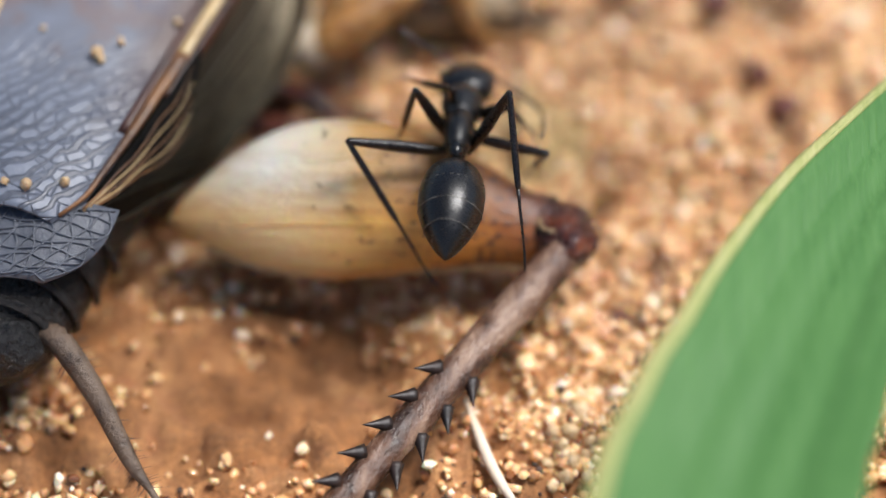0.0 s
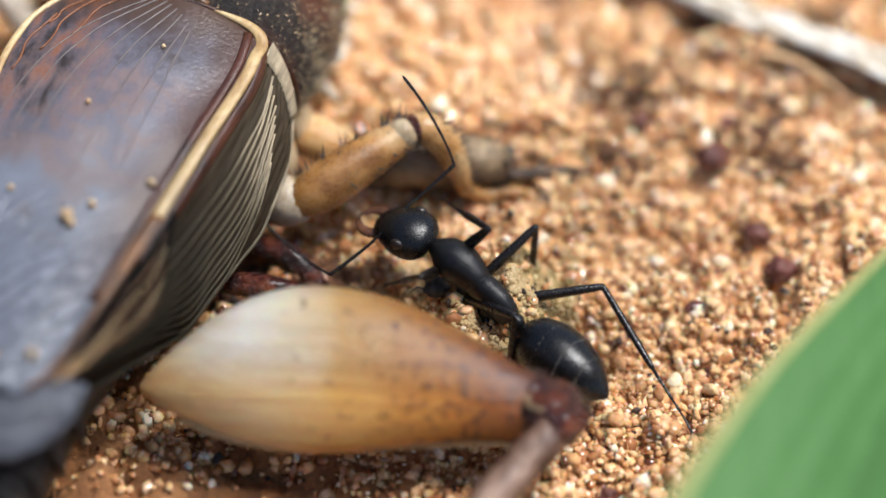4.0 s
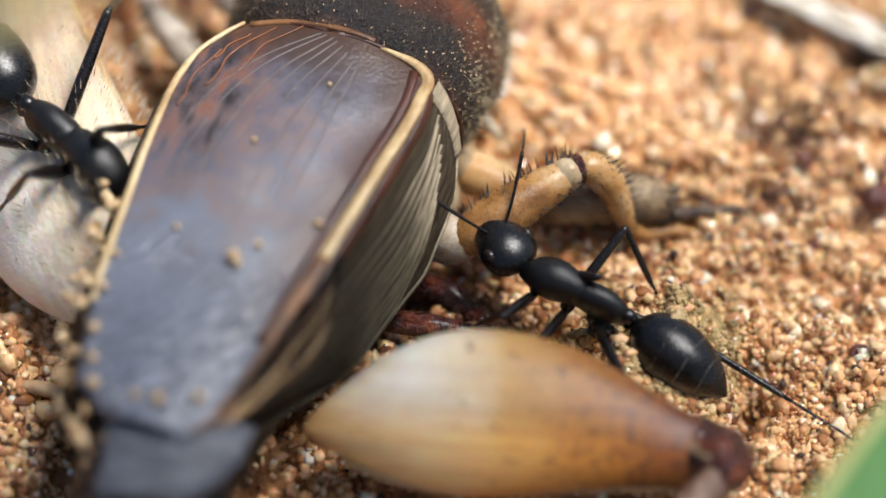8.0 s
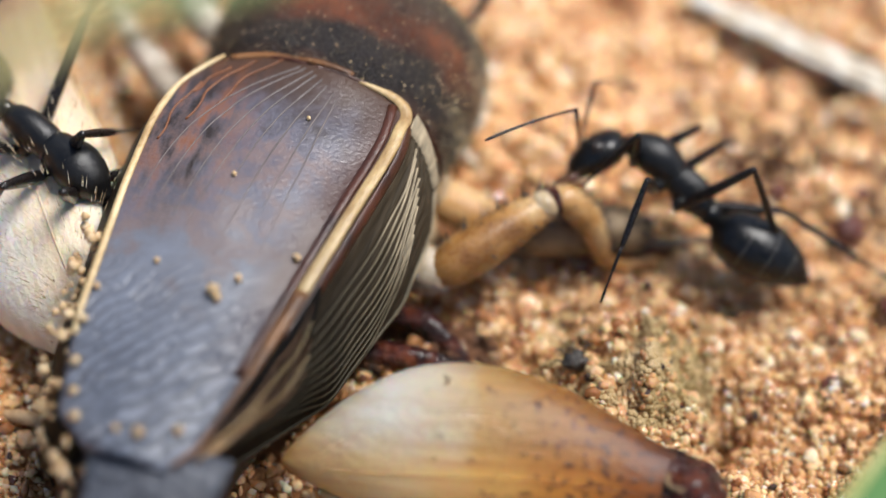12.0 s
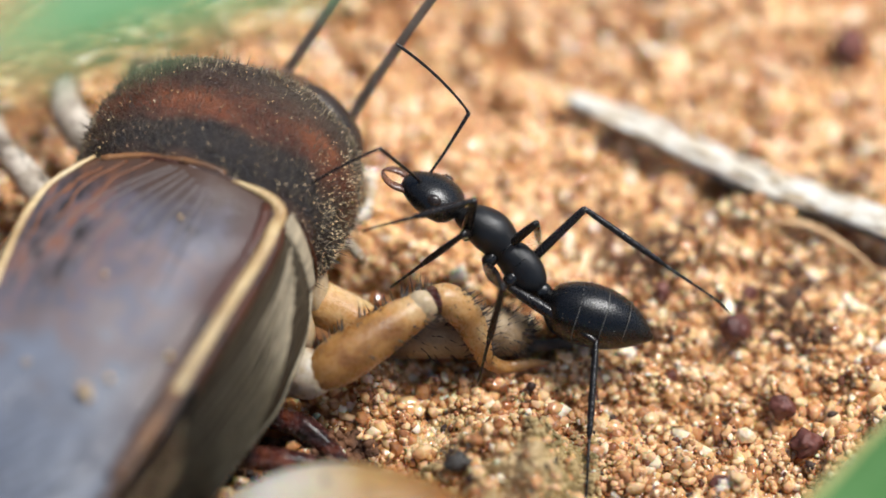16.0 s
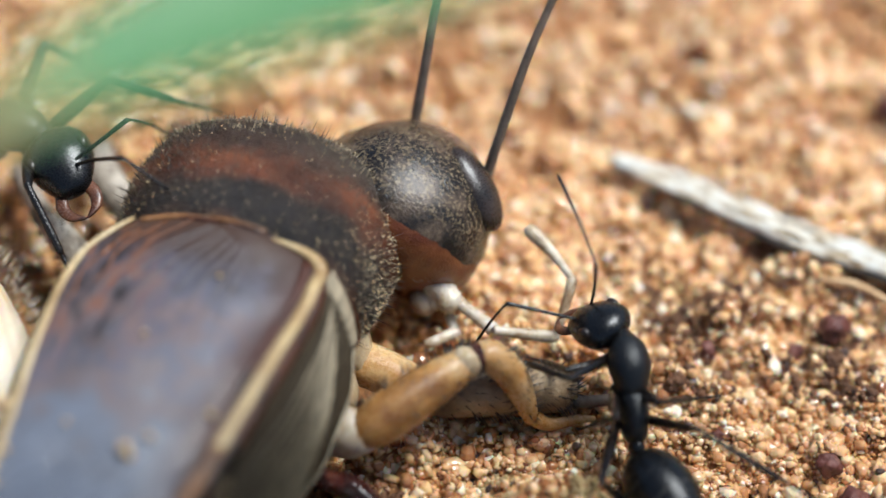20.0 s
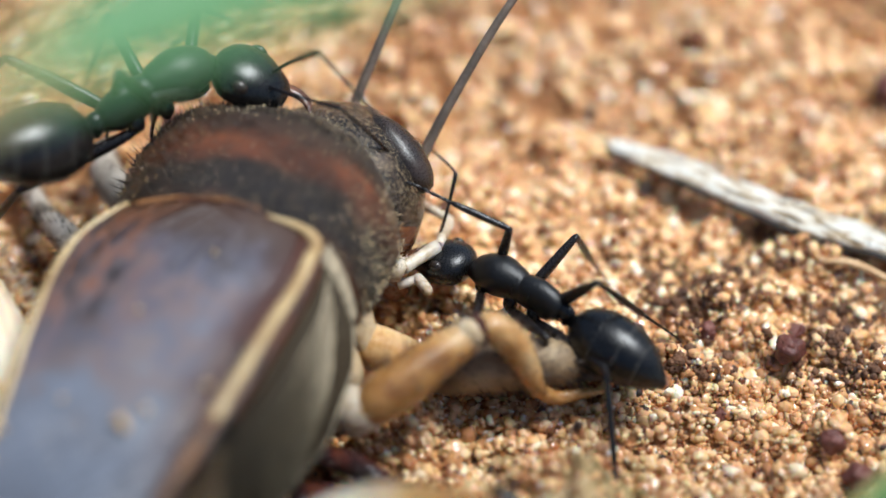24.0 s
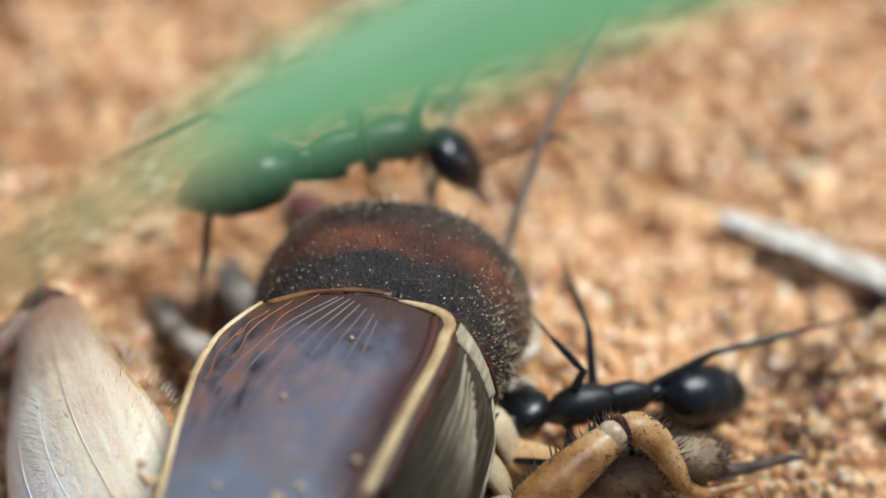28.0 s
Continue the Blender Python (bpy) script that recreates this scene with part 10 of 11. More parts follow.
    walk(ANT_B["antenna_right"], [
        (0.00, pose(0.00029, 0.00146, 0.00032, -55.0, -0.0, -20.0)),
        (4.50, pose(0.00029, 0.00146, 0.00032, -55.0, -0.0, -20.0)),
        (6.50, pose(0.00029, 0.00146, 0.00032, -55.0, -0.0, -20.0)),
        (9.00, pose(0.00029, 0.00146, 0.00032, -55.0, -0.0, -20.0)),
        (12.00, pose(0.00029, 0.00146, 0.00032, -55.0, -0.0, -20.0)),
        (15.00, pose(0.00029, 0.00146, 0.00032, -55.0, -0.0, -20.0)),
        (17.00, pose(0.00029, 0.00146, 0.00032, -55.0, -0.0, -20.0)),
        (18.50, pose(0.00029, 0.00146, 0.00032, -55.0, -0.0, -20.0)),
        (19.00, pose(0.00029, 0.00146, 0.00032, -55.0, -0.0, -20.0)),
        (19.50, pose(0.00029, 0.00146, 0.00032, -31.7, 28.2, 35.0)),
        (20.00, pose(0.00029, 0.00146, 0.00032, 7.4, 21.7, 101.2)),
        (21.00, pose(0.00029, 0.00146, 0.00032, 17.1, 22.7, 96.0)),
        (21.50, pose(0.00029, 0.00146, 0.00032, 39.0, -20.3, 45.9)),
        (22.50, pose(0.00029, 0.00146, 0.00032, 39.0, -20.3, 45.9)),
        (23.00, pose(0.00029, 0.00146, 0.00032, 53.0, -54.1, -12.8)),
        (23.50, pose(0.00029, 0.00146, 0.00032, 111.5, -49.5, -110.3)),
        (23.75, pose(0.00029, 0.00146, 0.00032, 41.8, -25.6, -32.5)),
        (24.00, pose(0.00029, 0.00146, 0.00032, 27.1, 30.5, -2.2)),
        (24.25, pose(0.00029, 0.00146, 0.00032, 37.8, -24.7, -6.9)),
        (24.50, pose(0.00029, 0.00146, 0.00032, 91.6, -73.1, -57.8)),
        (25.00, pose(0.00029, 0.00146, 0.00032, 120.9, -62.4, -84.2)),
        (25.25, pose(0.00029, 0.00146, 0.00032, 76.4, -34.8, -25.6)),
        (25.50, pose(0.00029, 0.00146, 0.00032, 71.7, 4.0, -0.7)),
        (25.75, pose(0.00029, 0.00146, 0.00032, 73.9, -34.1, -35.4)),
        (26.00, pose(0.00029, 0.00146, 0.00032, 119.0, -57.7, -103.3)),
        (26.25, pose(0.00029, 0.00146, 0.00032, 63.6, -39.7, -21.7)),
        (26.50, pose(0.00029, 0.00146, 0.00032, 59.9, -0.6, 17.7)),
        (26.75, pose(0.00029, 0.00146, 0.00032, 65.1, -17.8, -30.9)),
        (27.00, pose(0.00029, 0.00146, 0.00032, 83.0, -24.6, -85.3)),
        (27.50, pose(0.00029, 0.00146, 0.00032, 114.4, -0.7, -72.9)),
        (27.75, pose(0.00029, 0.00146, 0.00032, 86.7, -6.5, -18.8)),
        (28.00, pose(0.00029, 0.00146, 0.00032, 65.5, 12.2, 32.5)),
    ])
    walk(ANT_B["antenna_left"], [
        (0.00, pose(-0.00029, 0.00146, 0.00032, -55.0, -0.0, 20.0)),
        (4.50, pose(-0.00029, 0.00146, 0.00032, -55.0, -0.0, 20.0)),
        (6.50, pose(-0.00029, 0.00146, 0.00032, -55.0, -0.0, 20.0)),
        (9.00, pose(-0.00029, 0.00146, 0.00032, -55.0, -0.0, 20.0)),
        (12.00, pose(-0.00029, 0.00146, 0.00032, -55.0, -0.0, 20.0)),
        (15.00, pose(-0.00029, 0.00146, 0.00032, -55.0, -0.0, 20.0)),
        (17.00, pose(-0.00029, 0.00146, 0.00032, -55.0, -0.0, 20.0)),
        (18.50, pose(-0.00029, 0.00146, 0.00032, -55.0, -0.0, 20.0)),
        (19.00, pose(-0.00029, 0.00146, 0.00032, -55.0, -0.0, 20.0)),
        (19.50, pose(-0.00029, 0.00146, 0.00032, -10.9, 3.6, 28.9)),
        (20.00, pose(-0.00029, 0.00146, 0.00032, 33.1, -0.0, 37.9)),
        (21.00, pose(-0.00029, 0.00146, 0.00032, 26.9, -0.0, 41.2)),
        (21.50, pose(-0.00029, 0.00146, 0.00032, 22.2, -0.0, 47.0)),
        (22.50, pose(-0.00029, 0.00146, 0.00032, 30.8, -0.0, 33.0)),
        (23.50, pose(-0.00029, 0.00146, 0.00032, 30.1, -0.0, 46.9)),
        (23.75, pose(-0.00029, 0.00146, 0.00032, 45.6, -0.2, 11.8)),
        (24.00, pose(-0.00029, 0.00146, 0.00032, 58.5, 8.4, -22.3)),
        (24.50, pose(-0.00029, 0.00146, 0.00032, 44.3, 13.8, -23.4)),
        (25.00, pose(-0.00029, 0.00146, 0.00032, 37.9, 12.6, -47.1)),
        (25.50, pose(-0.00029, 0.00146, 0.00032, 37.9, 12.6, -47.1)),
        (26.00, pose(-0.00029, 0.00146, 0.00032, 37.9, 12.6, -47.1)),
        (26.25, pose(-0.00029, 0.00146, 0.00032, 34.5, 4.2, -6.5)),
        (26.50, pose(-0.00029, 0.00146, 0.00032, 26.5, -0.0, 34.3)),
        (27.00, pose(-0.00029, 0.00146, 0.00032, 22.1, -0.0, 35.6)),
        (27.50, pose(-0.00029, 0.00146, 0.00032, 24.7, -0.0, 45.1)),
        (28.00, pose(-0.00029, 0.00146, 0.00032, 31.2, -0.0, 45.1)),
    ])
    walk(ANT_B["femur_front_right"], [
        (0.00, pose(0.00037, 0.00104, -0.00039, 59.3, -0.0, -59.8)),
        (4.50, pose(0.00037, 0.00104, -0.00039, 59.3, -0.0, -59.8)),
        (6.50, pose(0.00037, 0.00104, -0.00039, 59.3, -0.0, -59.8)),
        (9.00, pose(0.00037, 0.00104, -0.00039, 59.3, -0.0, -59.8)),
        (12.00, pose(0.00037, 0.00104, -0.00039, 60.4, -0.0, -68.6)),
        (15.00, pose(0.00037, 0.00104, -0.00039, 14.1, 0.0, -49.1)),
        (17.00, pose(0.00037, 0.00104, -0.00039, 14.1, 0.0, -49.1)),
        (18.50, pose(0.00037, 0.00104, -0.00039, 14.1, 0.0, -49.1)),
        (19.00, pose(0.00037, 0.00104, -0.00039, 14.1, 0.0, -49.1)),
        (20.00, pose(0.00037, 0.00104, -0.00039, 14.1, 0.0, -49.1)),
        (21.00, pose(0.00037, 0.00104, -0.00039, 14.1, 0.0, -49.1)),
        (21.50, pose(0.00037, 0.00104, -0.00039, 14.1, 0.0, -49.1)),
        (22.00, pose(0.00037, 0.00104, -0.00039, 25.8, -4.4, -89.9)),
        (22.50, pose(0.00037, 0.00104, -0.00039, 37.4, 0.0, -130.8)),
        (23.50, pose(0.00037, 0.00104, -0.00039, 37.4, 0.0, -130.8)),
        (24.00, pose(0.00037, 0.00104, -0.00039, 38.8, -0.0, -156.9)),
        (24.50, pose(0.00037, 0.00104, -0.00039, 53.3, -0.0, -92.3)),
        (25.00, pose(0.00037, 0.00104, -0.00039, 42.1, -0.0, -102.7)),
        (25.50, pose(0.00037, 0.00104, -0.00039, 45.2, 0.0, -95.8)),
        (26.00, pose(0.00037, 0.00104, -0.00039, 34.8, -0.0, -90.6)),
        (26.50, pose(0.00037, 0.00104, -0.00039, 57.1, -0.0, -94.0)),
        (26.67, pose(0.00037, 0.00104, -0.00039, 66.2, -18.7, -150.3)),
        (26.83, pose(0.00037, 0.00104, -0.00039, 88.1, -20.6, 147.4)),
        (27.00, pose(0.00037, 0.00104, -0.00039, 100.3, -3.6, 90.0)),
        (27.50, pose(0.00037, 0.00104, -0.00039, 101.2, 3.3, 90.0)),
        (28.00, pose(0.00037, 0.00104, -0.00039, 101.6, -5.9, 90.0)),
    ])
    walk(ANT_B["tibia_front_right"], [
        (0.00, pose(0.00139, 0.00163, 0.00160, -64.0, -0.0, 114.2)),
        (4.50, pose(0.00139, 0.00163, 0.00160, -64.0, -0.0, 114.2)),
        (6.50, pose(0.00139, 0.00163, 0.00160, -64.0, -0.0, 114.2)),
        (9.00, pose(0.00139, 0.00163, 0.00160, -64.0, -0.0, 114.2)),
        (12.00, pose(0.00143, 0.00145, 0.00163, -64.7, -0.0, 108.1)),
        (13.00, pose(0.00164, 0.00181, 0.00114, -60.1, -3.9, 56.0)),
        (14.00, pose(0.00185, 0.00216, 0.00066, -54.2, -2.7, 3.6)),
        (15.00, pose(0.00206, 0.00251, 0.00018, -51.6, 2.7, -48.4)),
        (17.00, pose(0.00206, 0.00251, 0.00018, -51.6, 2.7, -48.4)),
        (18.50, pose(0.00206, 0.00251, 0.00018, -51.6, 2.7, -48.4)),
        (19.00, pose(0.00206, 0.00251, 0.00018, -51.6, 2.7, -48.4)),
        (20.00, pose(0.00206, 0.00251, 0.00018, -51.6, 2.7, -48.4)),
        (21.00, pose(0.00206, 0.00251, 0.00018, -51.6, 2.7, -48.4)),
        (21.50, pose(0.00206, 0.00251, 0.00018, -51.6, 2.7, -48.4)),
        (22.00, pose(0.00191, 0.00117, 0.00060, -88.8, 17.4, -87.4)),
        (22.50, pose(0.00176, -0.00016, 0.00102, -126.8, 4.6, -127.2)),
        (23.50, pose(0.00176, -0.00016, 0.00102, -126.8, 4.6, -127.2)),
        (24.00, pose(0.00107, -0.00063, 0.00106, -96.0, -28.6, 177.1)),
        (24.25, pose(0.00141, 0.00018, 0.00126, -114.1, -5.1, -119.8)),
        (24.50, pose(0.00175, 0.00098, 0.00147, -102.0, 21.5, -60.3)),
        (24.75, pose(0.00190, 0.00082, 0.00132, -69.2, 26.0, 11.2)),
        (25.00, pose(0.00204, 0.00066, 0.00116, -53.0, -0.0, 73.0)),
        (25.50, pose(0.00199, 0.00087, 0.00125, -56.7, -0.0, 75.0)),
        (25.67, pose(0.00208, 0.00092, 0.00115, -67.9, 25.3, 29.7)),
        (25.83, pose(0.00218, 0.00097, 0.00104, -98.5, 32.5, -28.2)),
        (26.00, pose(0.00227, 0.00102, 0.00093, -121.4, 14.4, -80.3)),
        (26.25, pose(0.00195, 0.00098, 0.00124, -84.7, 29.0, -3.0)),
        (26.50, pose(0.00162, 0.00095, 0.00156, -61.0, -0.0, 66.4)),
        (27.00, pose(0.00078, 0.00089, 0.00189, -65.6, 5.8, 39.1)),
        (27.50, pose(0.00082, 0.00117, 0.00188, -84.3, -0.0, 81.1)),
        (28.00, pose(0.00083, 0.00080, 0.00187, -74.3, -0.0, 25.6)),
    ])
    walk(ANT_B["femur_front_left"], [
        (0.00, pose(-0.00037, 0.00104, -0.00039, 14.1, -0.0, 49.1)),
        (4.50, pose(-0.00037, 0.00104, -0.00039, 14.1, -0.0, 49.1)),
        (6.50, pose(-0.00037, 0.00104, -0.00039, 14.1, -0.0, 49.1)),
        (9.00, pose(-0.00037, 0.00104, -0.00039, 14.1, -0.0, 49.1)),
        (12.00, pose(-0.00037, 0.00104, -0.00039, 14.1, -0.0, 49.1)),
        (15.00, pose(-0.00037, 0.00104, -0.00039, 14.1, -0.0, 49.1)),
        (17.00, pose(-0.00037, 0.00104, -0.00039, 14.1, -0.0, 49.1)),
        (18.50, pose(-0.00037, 0.00104, -0.00039, 14.1, -0.0, 49.1)),
        (19.00, pose(-0.00037, 0.00104, -0.00039, 14.1, -0.0, 49.1)),
        (20.00, pose(-0.00037, 0.00104, -0.00039, 14.1, -0.0, 49.1)),
        (21.00, pose(-0.00037, 0.00104, -0.00039, 14.1, -0.0, 49.1)),
        (21.50, pose(-0.00037, 0.00104, -0.00039, 14.1, -0.0, 49.1)),
        (22.50, pose(-0.00037, 0.00104, -0.00039, 14.1, -0.0, 49.1)),
        (23.50, pose(-0.00037, 0.00104, -0.00039, 14.1, -0.0, 49.1)),
        (24.00, pose(-0.00037, 0.00104, -0.00039, 14.1, -0.0, 49.1)),
        (24.50, pose(-0.00037, 0.00104, -0.00039, 14.1, -0.0, 49.1)),
        (25.00, pose(-0.00037, 0.00104, -0.00039, 14.1, -0.0, 49.1)),
        (25.50, pose(-0.00037, 0.00104, -0.00039, 14.1, -0.0, 49.1)),
        (26.00, pose(-0.00037, 0.00104, -0.00039, 14.1, -0.0, 49.1)),
        (26.50, pose(-0.00037, 0.00104, -0.00039, 14.1, -0.0, 49.1)),
        (27.00, pose(-0.00037, 0.00104, -0.00039, 14.1, -0.0, 49.1)),
        (27.50, pose(-0.00037, 0.00104, -0.00039, 14.1, -0.0, 49.1)),
        (28.00, pose(-0.00037, 0.00104, -0.00039, 14.1, -0.0, 49.1)),
    ])
    walk(ANT_B["tibia_front_left"], [
        (0.00, pose(-0.00206, 0.00251, 0.00018, -51.6, -2.7, 48.4)),
        (4.50, pose(-0.00206, 0.00251, 0.00018, -51.6, -2.7, 48.4)),
        (6.50, pose(-0.00206, 0.00251, 0.00018, -51.6, -2.7, 48.4)),
        (9.00, pose(-0.00206, 0.00251, 0.00018, -51.6, -2.7, 48.4)),
        (12.00, pose(-0.00206, 0.00251, 0.00018, -51.6, -2.7, 48.4)),
        (15.00, pose(-0.00206, 0.00251, 0.00018, -51.6, -2.7, 48.4)),
        (17.00, pose(-0.00206, 0.00251, 0.00018, -51.6, -2.7, 48.4)),
        (18.50, pose(-0.00206, 0.00251, 0.00018, -51.6, -2.7, 48.4)),
        (19.00, pose(-0.00206, 0.00251, 0.00018, -51.6, -2.7, 48.4)),
        (20.00, pose(-0.00206, 0.00251, 0.00018, -51.6, -2.7, 48.4)),
        (21.00, pose(-0.00206, 0.00251, 0.00018, -51.6, -2.7, 48.4)),
        (21.50, pose(-0.00206, 0.00251, 0.00018, -51.6, -2.7, 48.4)),
        (22.50, pose(-0.00206, 0.00251, 0.00018, -51.6, -2.7, 48.4)),
        (23.50, pose(-0.00206, 0.00251, 0.00018, -51.6, -2.7, 48.4)),
        (24.00, pose(-0.00206, 0.00251, 0.00018, -51.6, -2.7, 48.4)),
        (24.50, pose(-0.00206, 0.00251, 0.00018, -51.6, -2.7, 48.4)),
        (25.00, pose(-0.00206, 0.00251, 0.00018, -51.6, -2.7, 48.4)),
        (25.50, pose(-0.00206, 0.00251, 0.00018, -51.6, -2.7, 48.4)),
        (26.00, pose(-0.00206, 0.00251, 0.00018, -51.6, -2.7, 48.4)),
        (26.50, pose(-0.00206, 0.00251, 0.00018, -51.6, -2.7, 48.4)),
        (27.00, pose(-0.00206, 0.00251, 0.00018, -51.6, -2.7, 48.4)),
        (27.50, pose(-0.00206, 0.00251, 0.00018, -51.6, -2.7, 48.4)),
        (28.00, pose(-0.00206, 0.00251, 0.00018, -51.6, -2.7, 48.4)),
    ])
    walk(ANT_B["femur_middle_right"], [
        (0.00, pose(0.00039, -0.00006, -0.00051, 50.2, -0.0, -80.7)),
        (4.50, pose(0.00039, -0.00006, -0.00051, 50.2, -0.0, -80.7)),
        (6.50, pose(0.00039, -0.00006, -0.00051, 50.2, -0.0, -80.7)),
        (9.00, pose(0.00039, -0.00006, -0.00051, 50.2, -0.0, -80.7)),
        (12.00, pose(0.00039, -0.00006, -0.00051, 44.0, -0.0, -84.8)),
        (15.00, pose(0.00039, -0.00006, -0.00051, 26.4, -0.0, -83.7)),
        (17.00, pose(0.00039, -0.00006, -0.00051, 26.4, -0.0, -83.7)),
        (18.50, pose(0.00039, -0.00006, -0.00051, 26.4, -0.0, -83.7)),
        (19.00, pose(0.00039, -0.00006, -0.00051, 26.4, -0.0, -83.7)),
        (20.00, pose(0.00039, -0.00006, -0.00051, 26.4, -0.0, -83.7)),
        (21.00, pose(0.00039, -0.00006, -0.00051, 26.4, -0.0, -83.7)),
        (21.50, pose(0.00039, -0.00006, -0.00051, 26.4, -0.0, -83.7)),
        (22.00, pose(0.00039, -0.00006, -0.00051, 42.2, -5.5, -122.0)),
        (22.50, pose(0.00039, -0.00006, -0.00051, 58.0, 0.0, -160.3)),
        (23.50, pose(0.00039, -0.00006, -0.00051, 58.0, -0.0, -160.3)),
        (24.00, pose(0.00039, -0.00006, -0.00051, 63.1, 0.0, -177.3)),
        (24.50, pose(0.00039, -0.00006, -0.00051, 65.3, -0.0, -174.9)),
        (25.00, pose(0.00039, -0.00006, -0.00051, 51.5, -0.0, -150.6)),
        (25.50, pose(0.00039, -0.00006, -0.00051, 70.2, 0.0, -97.4)),
        (26.00, pose(0.00039, -0.00006, -0.00051, 54.1, -0.0, -94.5)),
        (26.50, pose(0.00039, -0.00006, -0.00051, 73.1, -0.0, -61.5)),
        (26.67, pose(0.00039, -0.00006, -0.00051, 79.6, 3.7, -11.0)),
        (26.83, pose(0.00039, -0.00006, -0.00051, 86.5, 1.0, 39.7)),
        (27.00, pose(0.00039, -0.00006, -0.00051, 88.9, -6.0, 90.0)),
        (27.50, pose(0.00039, -0.00006, -0.00051, 92.0, 2.2, 90.0)),
        (27.75, pose(0.00039, -0.00006, -0.00051, 83.0, -3.6, 141.9)),
        (28.00, pose(0.00039, -0.00006, -0.00051, 72.9, -0.0, -166.0)),
    ])
    walk(ANT_B["tibia_middle_right"], [
        (0.00, pose(0.00201, 0.00020, 0.00146, -85.8, -19.2, -105.4)),
        (4.50, pose(0.00201, 0.00020, 0.00146, -85.8, -19.2, -105.4)),
        (6.50, pose(0.00201, 0.00020, 0.00146, -85.8, -19.2, -105.4)),
        (9.00, pose(0.00201, 0.00020, 0.00146, -85.8, -19.2, -105.4)),
        (12.00, pose(0.00223, 0.00011, 0.00127, -86.4, -17.9, -103.0)),
        (15.00, pose(0.00267, 0.00019, 0.00063, -63.7, -5.1, -86.2)),
        (17.00, pose(0.00267, 0.00019, 0.00063, -63.7, -5.1, -86.2)),
        (18.50, pose(0.00267, 0.00019, 0.00063, -63.7, -5.1, -86.2)),
        (19.00, pose(0.00267, 0.00019, 0.00063, -63.7, -5.1, -86.2)),
        (20.00, pose(0.00267, 0.00019, 0.00063, -63.7, -5.1, -86.2)),
        (21.00, pose(0.00267, 0.00019, 0.00063, -63.7, -5.1, -86.2)),
        (21.50, pose(0.00267, 0.00019, 0.00063, -63.7, -5.1, -86.2)),
        (22.00, pose(0.00176, -0.00057, 0.00114, -81.0, -10.7, -152.7)),
        (22.50, pose(0.00085, -0.00134, 0.00166, -82.4, -28.6, 138.9)),
        (23.50, pose(0.00085, -0.00134, 0.00166, -82.4, -28.6, 138.9)),
        (24.00, pose(0.00044, -0.00122, 0.00177, -75.4, -19.0, 139.9)),
        (24.50, pose(0.00048, -0.00113, 0.00182, -66.4, -10.5, 161.3)),
        (25.00, pose(0.00117, -0.00145, 0.00149, -62.8, -22.3, 178.5)),
        (25.25, pose(0.00121, -0.00081, 0.00169, -76.2, -15.3, -140.3)),
        (25.50, pose(0.00125, -0.00017, 0.00190, -81.6, -1.9, -102.6)),
        (26.00, pose(0.00189, -0.00018, 0.00156, -81.0, -4.9, -101.3)),
        (26.50, pose(0.00104, 0.00029, 0.00194, -65.0, 1.1, -58.0)),
        (26.75, pose(0.00069, -0.00002, 0.00199, -71.8, -3.0, -4.8)),
        (27.00, pose(0.00034, -0.00033, 0.00204, -79.0, -0.0, 48.4)),
        (27.50, pose(0.00048, 0.00004, 0.00205, -80.1, -0.0, 93.9)),
        (28.00, pose(0.00057, -0.00079, 0.00194, -70.5, -0.0, 31.1)),
    ])
    walk(ANT_B["femur_middle_left"], [
        (0.00, pose(-0.00039, -0.00006, -0.00051, 70.3, 0.0, -21.7)),
        (4.50, pose(-0.00039, -0.00006, -0.00051, 70.3, 0.0, -21.7)),
        (6.50, pose(-0.00039, -0.00006, -0.00051, 70.3, 0.0, -21.7)),
        (9.00, pose(-0.00039, -0.00006, -0.00051, 70.3, 0.0, -21.7)),
        (12.00, pose(-0.00039, -0.00006, -0.00051, 70.6, -0.0, -22.9)),
        (15.00, pose(-0.00039, -0.00006, -0.00051, 67.2, -0.0, -18.5)),
        (16.00, pose(-0.00039, -0.00006, -0.00051, 46.8, -9.8, 32.6)),
        (17.00, pose(-0.00039, -0.00006, -0.00051, 26.4, -0.0, 83.7)),
        (18.50, pose(-0.00039, -0.00006, -0.00051, 26.4, -0.0, 83.7)),
        (19.00, pose(-0.00039, -0.00006, -0.00051, 26.4, -0.0, 83.7)),
        (20.00, pose(-0.00039, -0.00006, -0.00051, 26.4, -0.0, 83.7)),
        (21.00, pose(-0.00039, -0.00006, -0.00051, 26.4, -0.0, 83.7)),
        (21.50, pose(-0.00039, -0.00006, -0.00051, 26.4, -0.0, 83.7)),
        (22.50, pose(-0.00039, -0.00006, -0.00051, 26.4, -0.0, 83.7)),
        (23.50, pose(-0.00039, -0.00006, -0.00051, 26.4, -0.0, 83.7)),
        (24.00, pose(-0.00039, -0.00006, -0.00051, 26.4, -0.0, 83.7)),
        (24.50, pose(-0.00039, -0.00006, -0.00051, 26.4, -0.0, 83.7)),
        (25.00, pose(-0.00039, -0.00006, -0.00051, 26.4, -0.0, 83.7)),
        (25.50, pose(-0.00039, -0.00006, -0.00051, 26.4, -0.0, 83.7)),
        (26.00, pose(-0.00039, -0.00006, -0.00051, 26.4, -0.0, 83.7)),
        (26.50, pose(-0.00039, -0.00006, -0.00051, 26.4, -0.0, 83.7)),
        (27.00, pose(-0.00039, -0.00006, -0.00051, 26.4, -0.0, 83.7)),
        (27.50, pose(-0.00039, -0.00006, -0.00051, 26.4, -0.0, 83.7)),
        (28.00, pose(-0.00039, -0.00006, -0.00051, 26.4, -0.0, 83.7)),
    ])
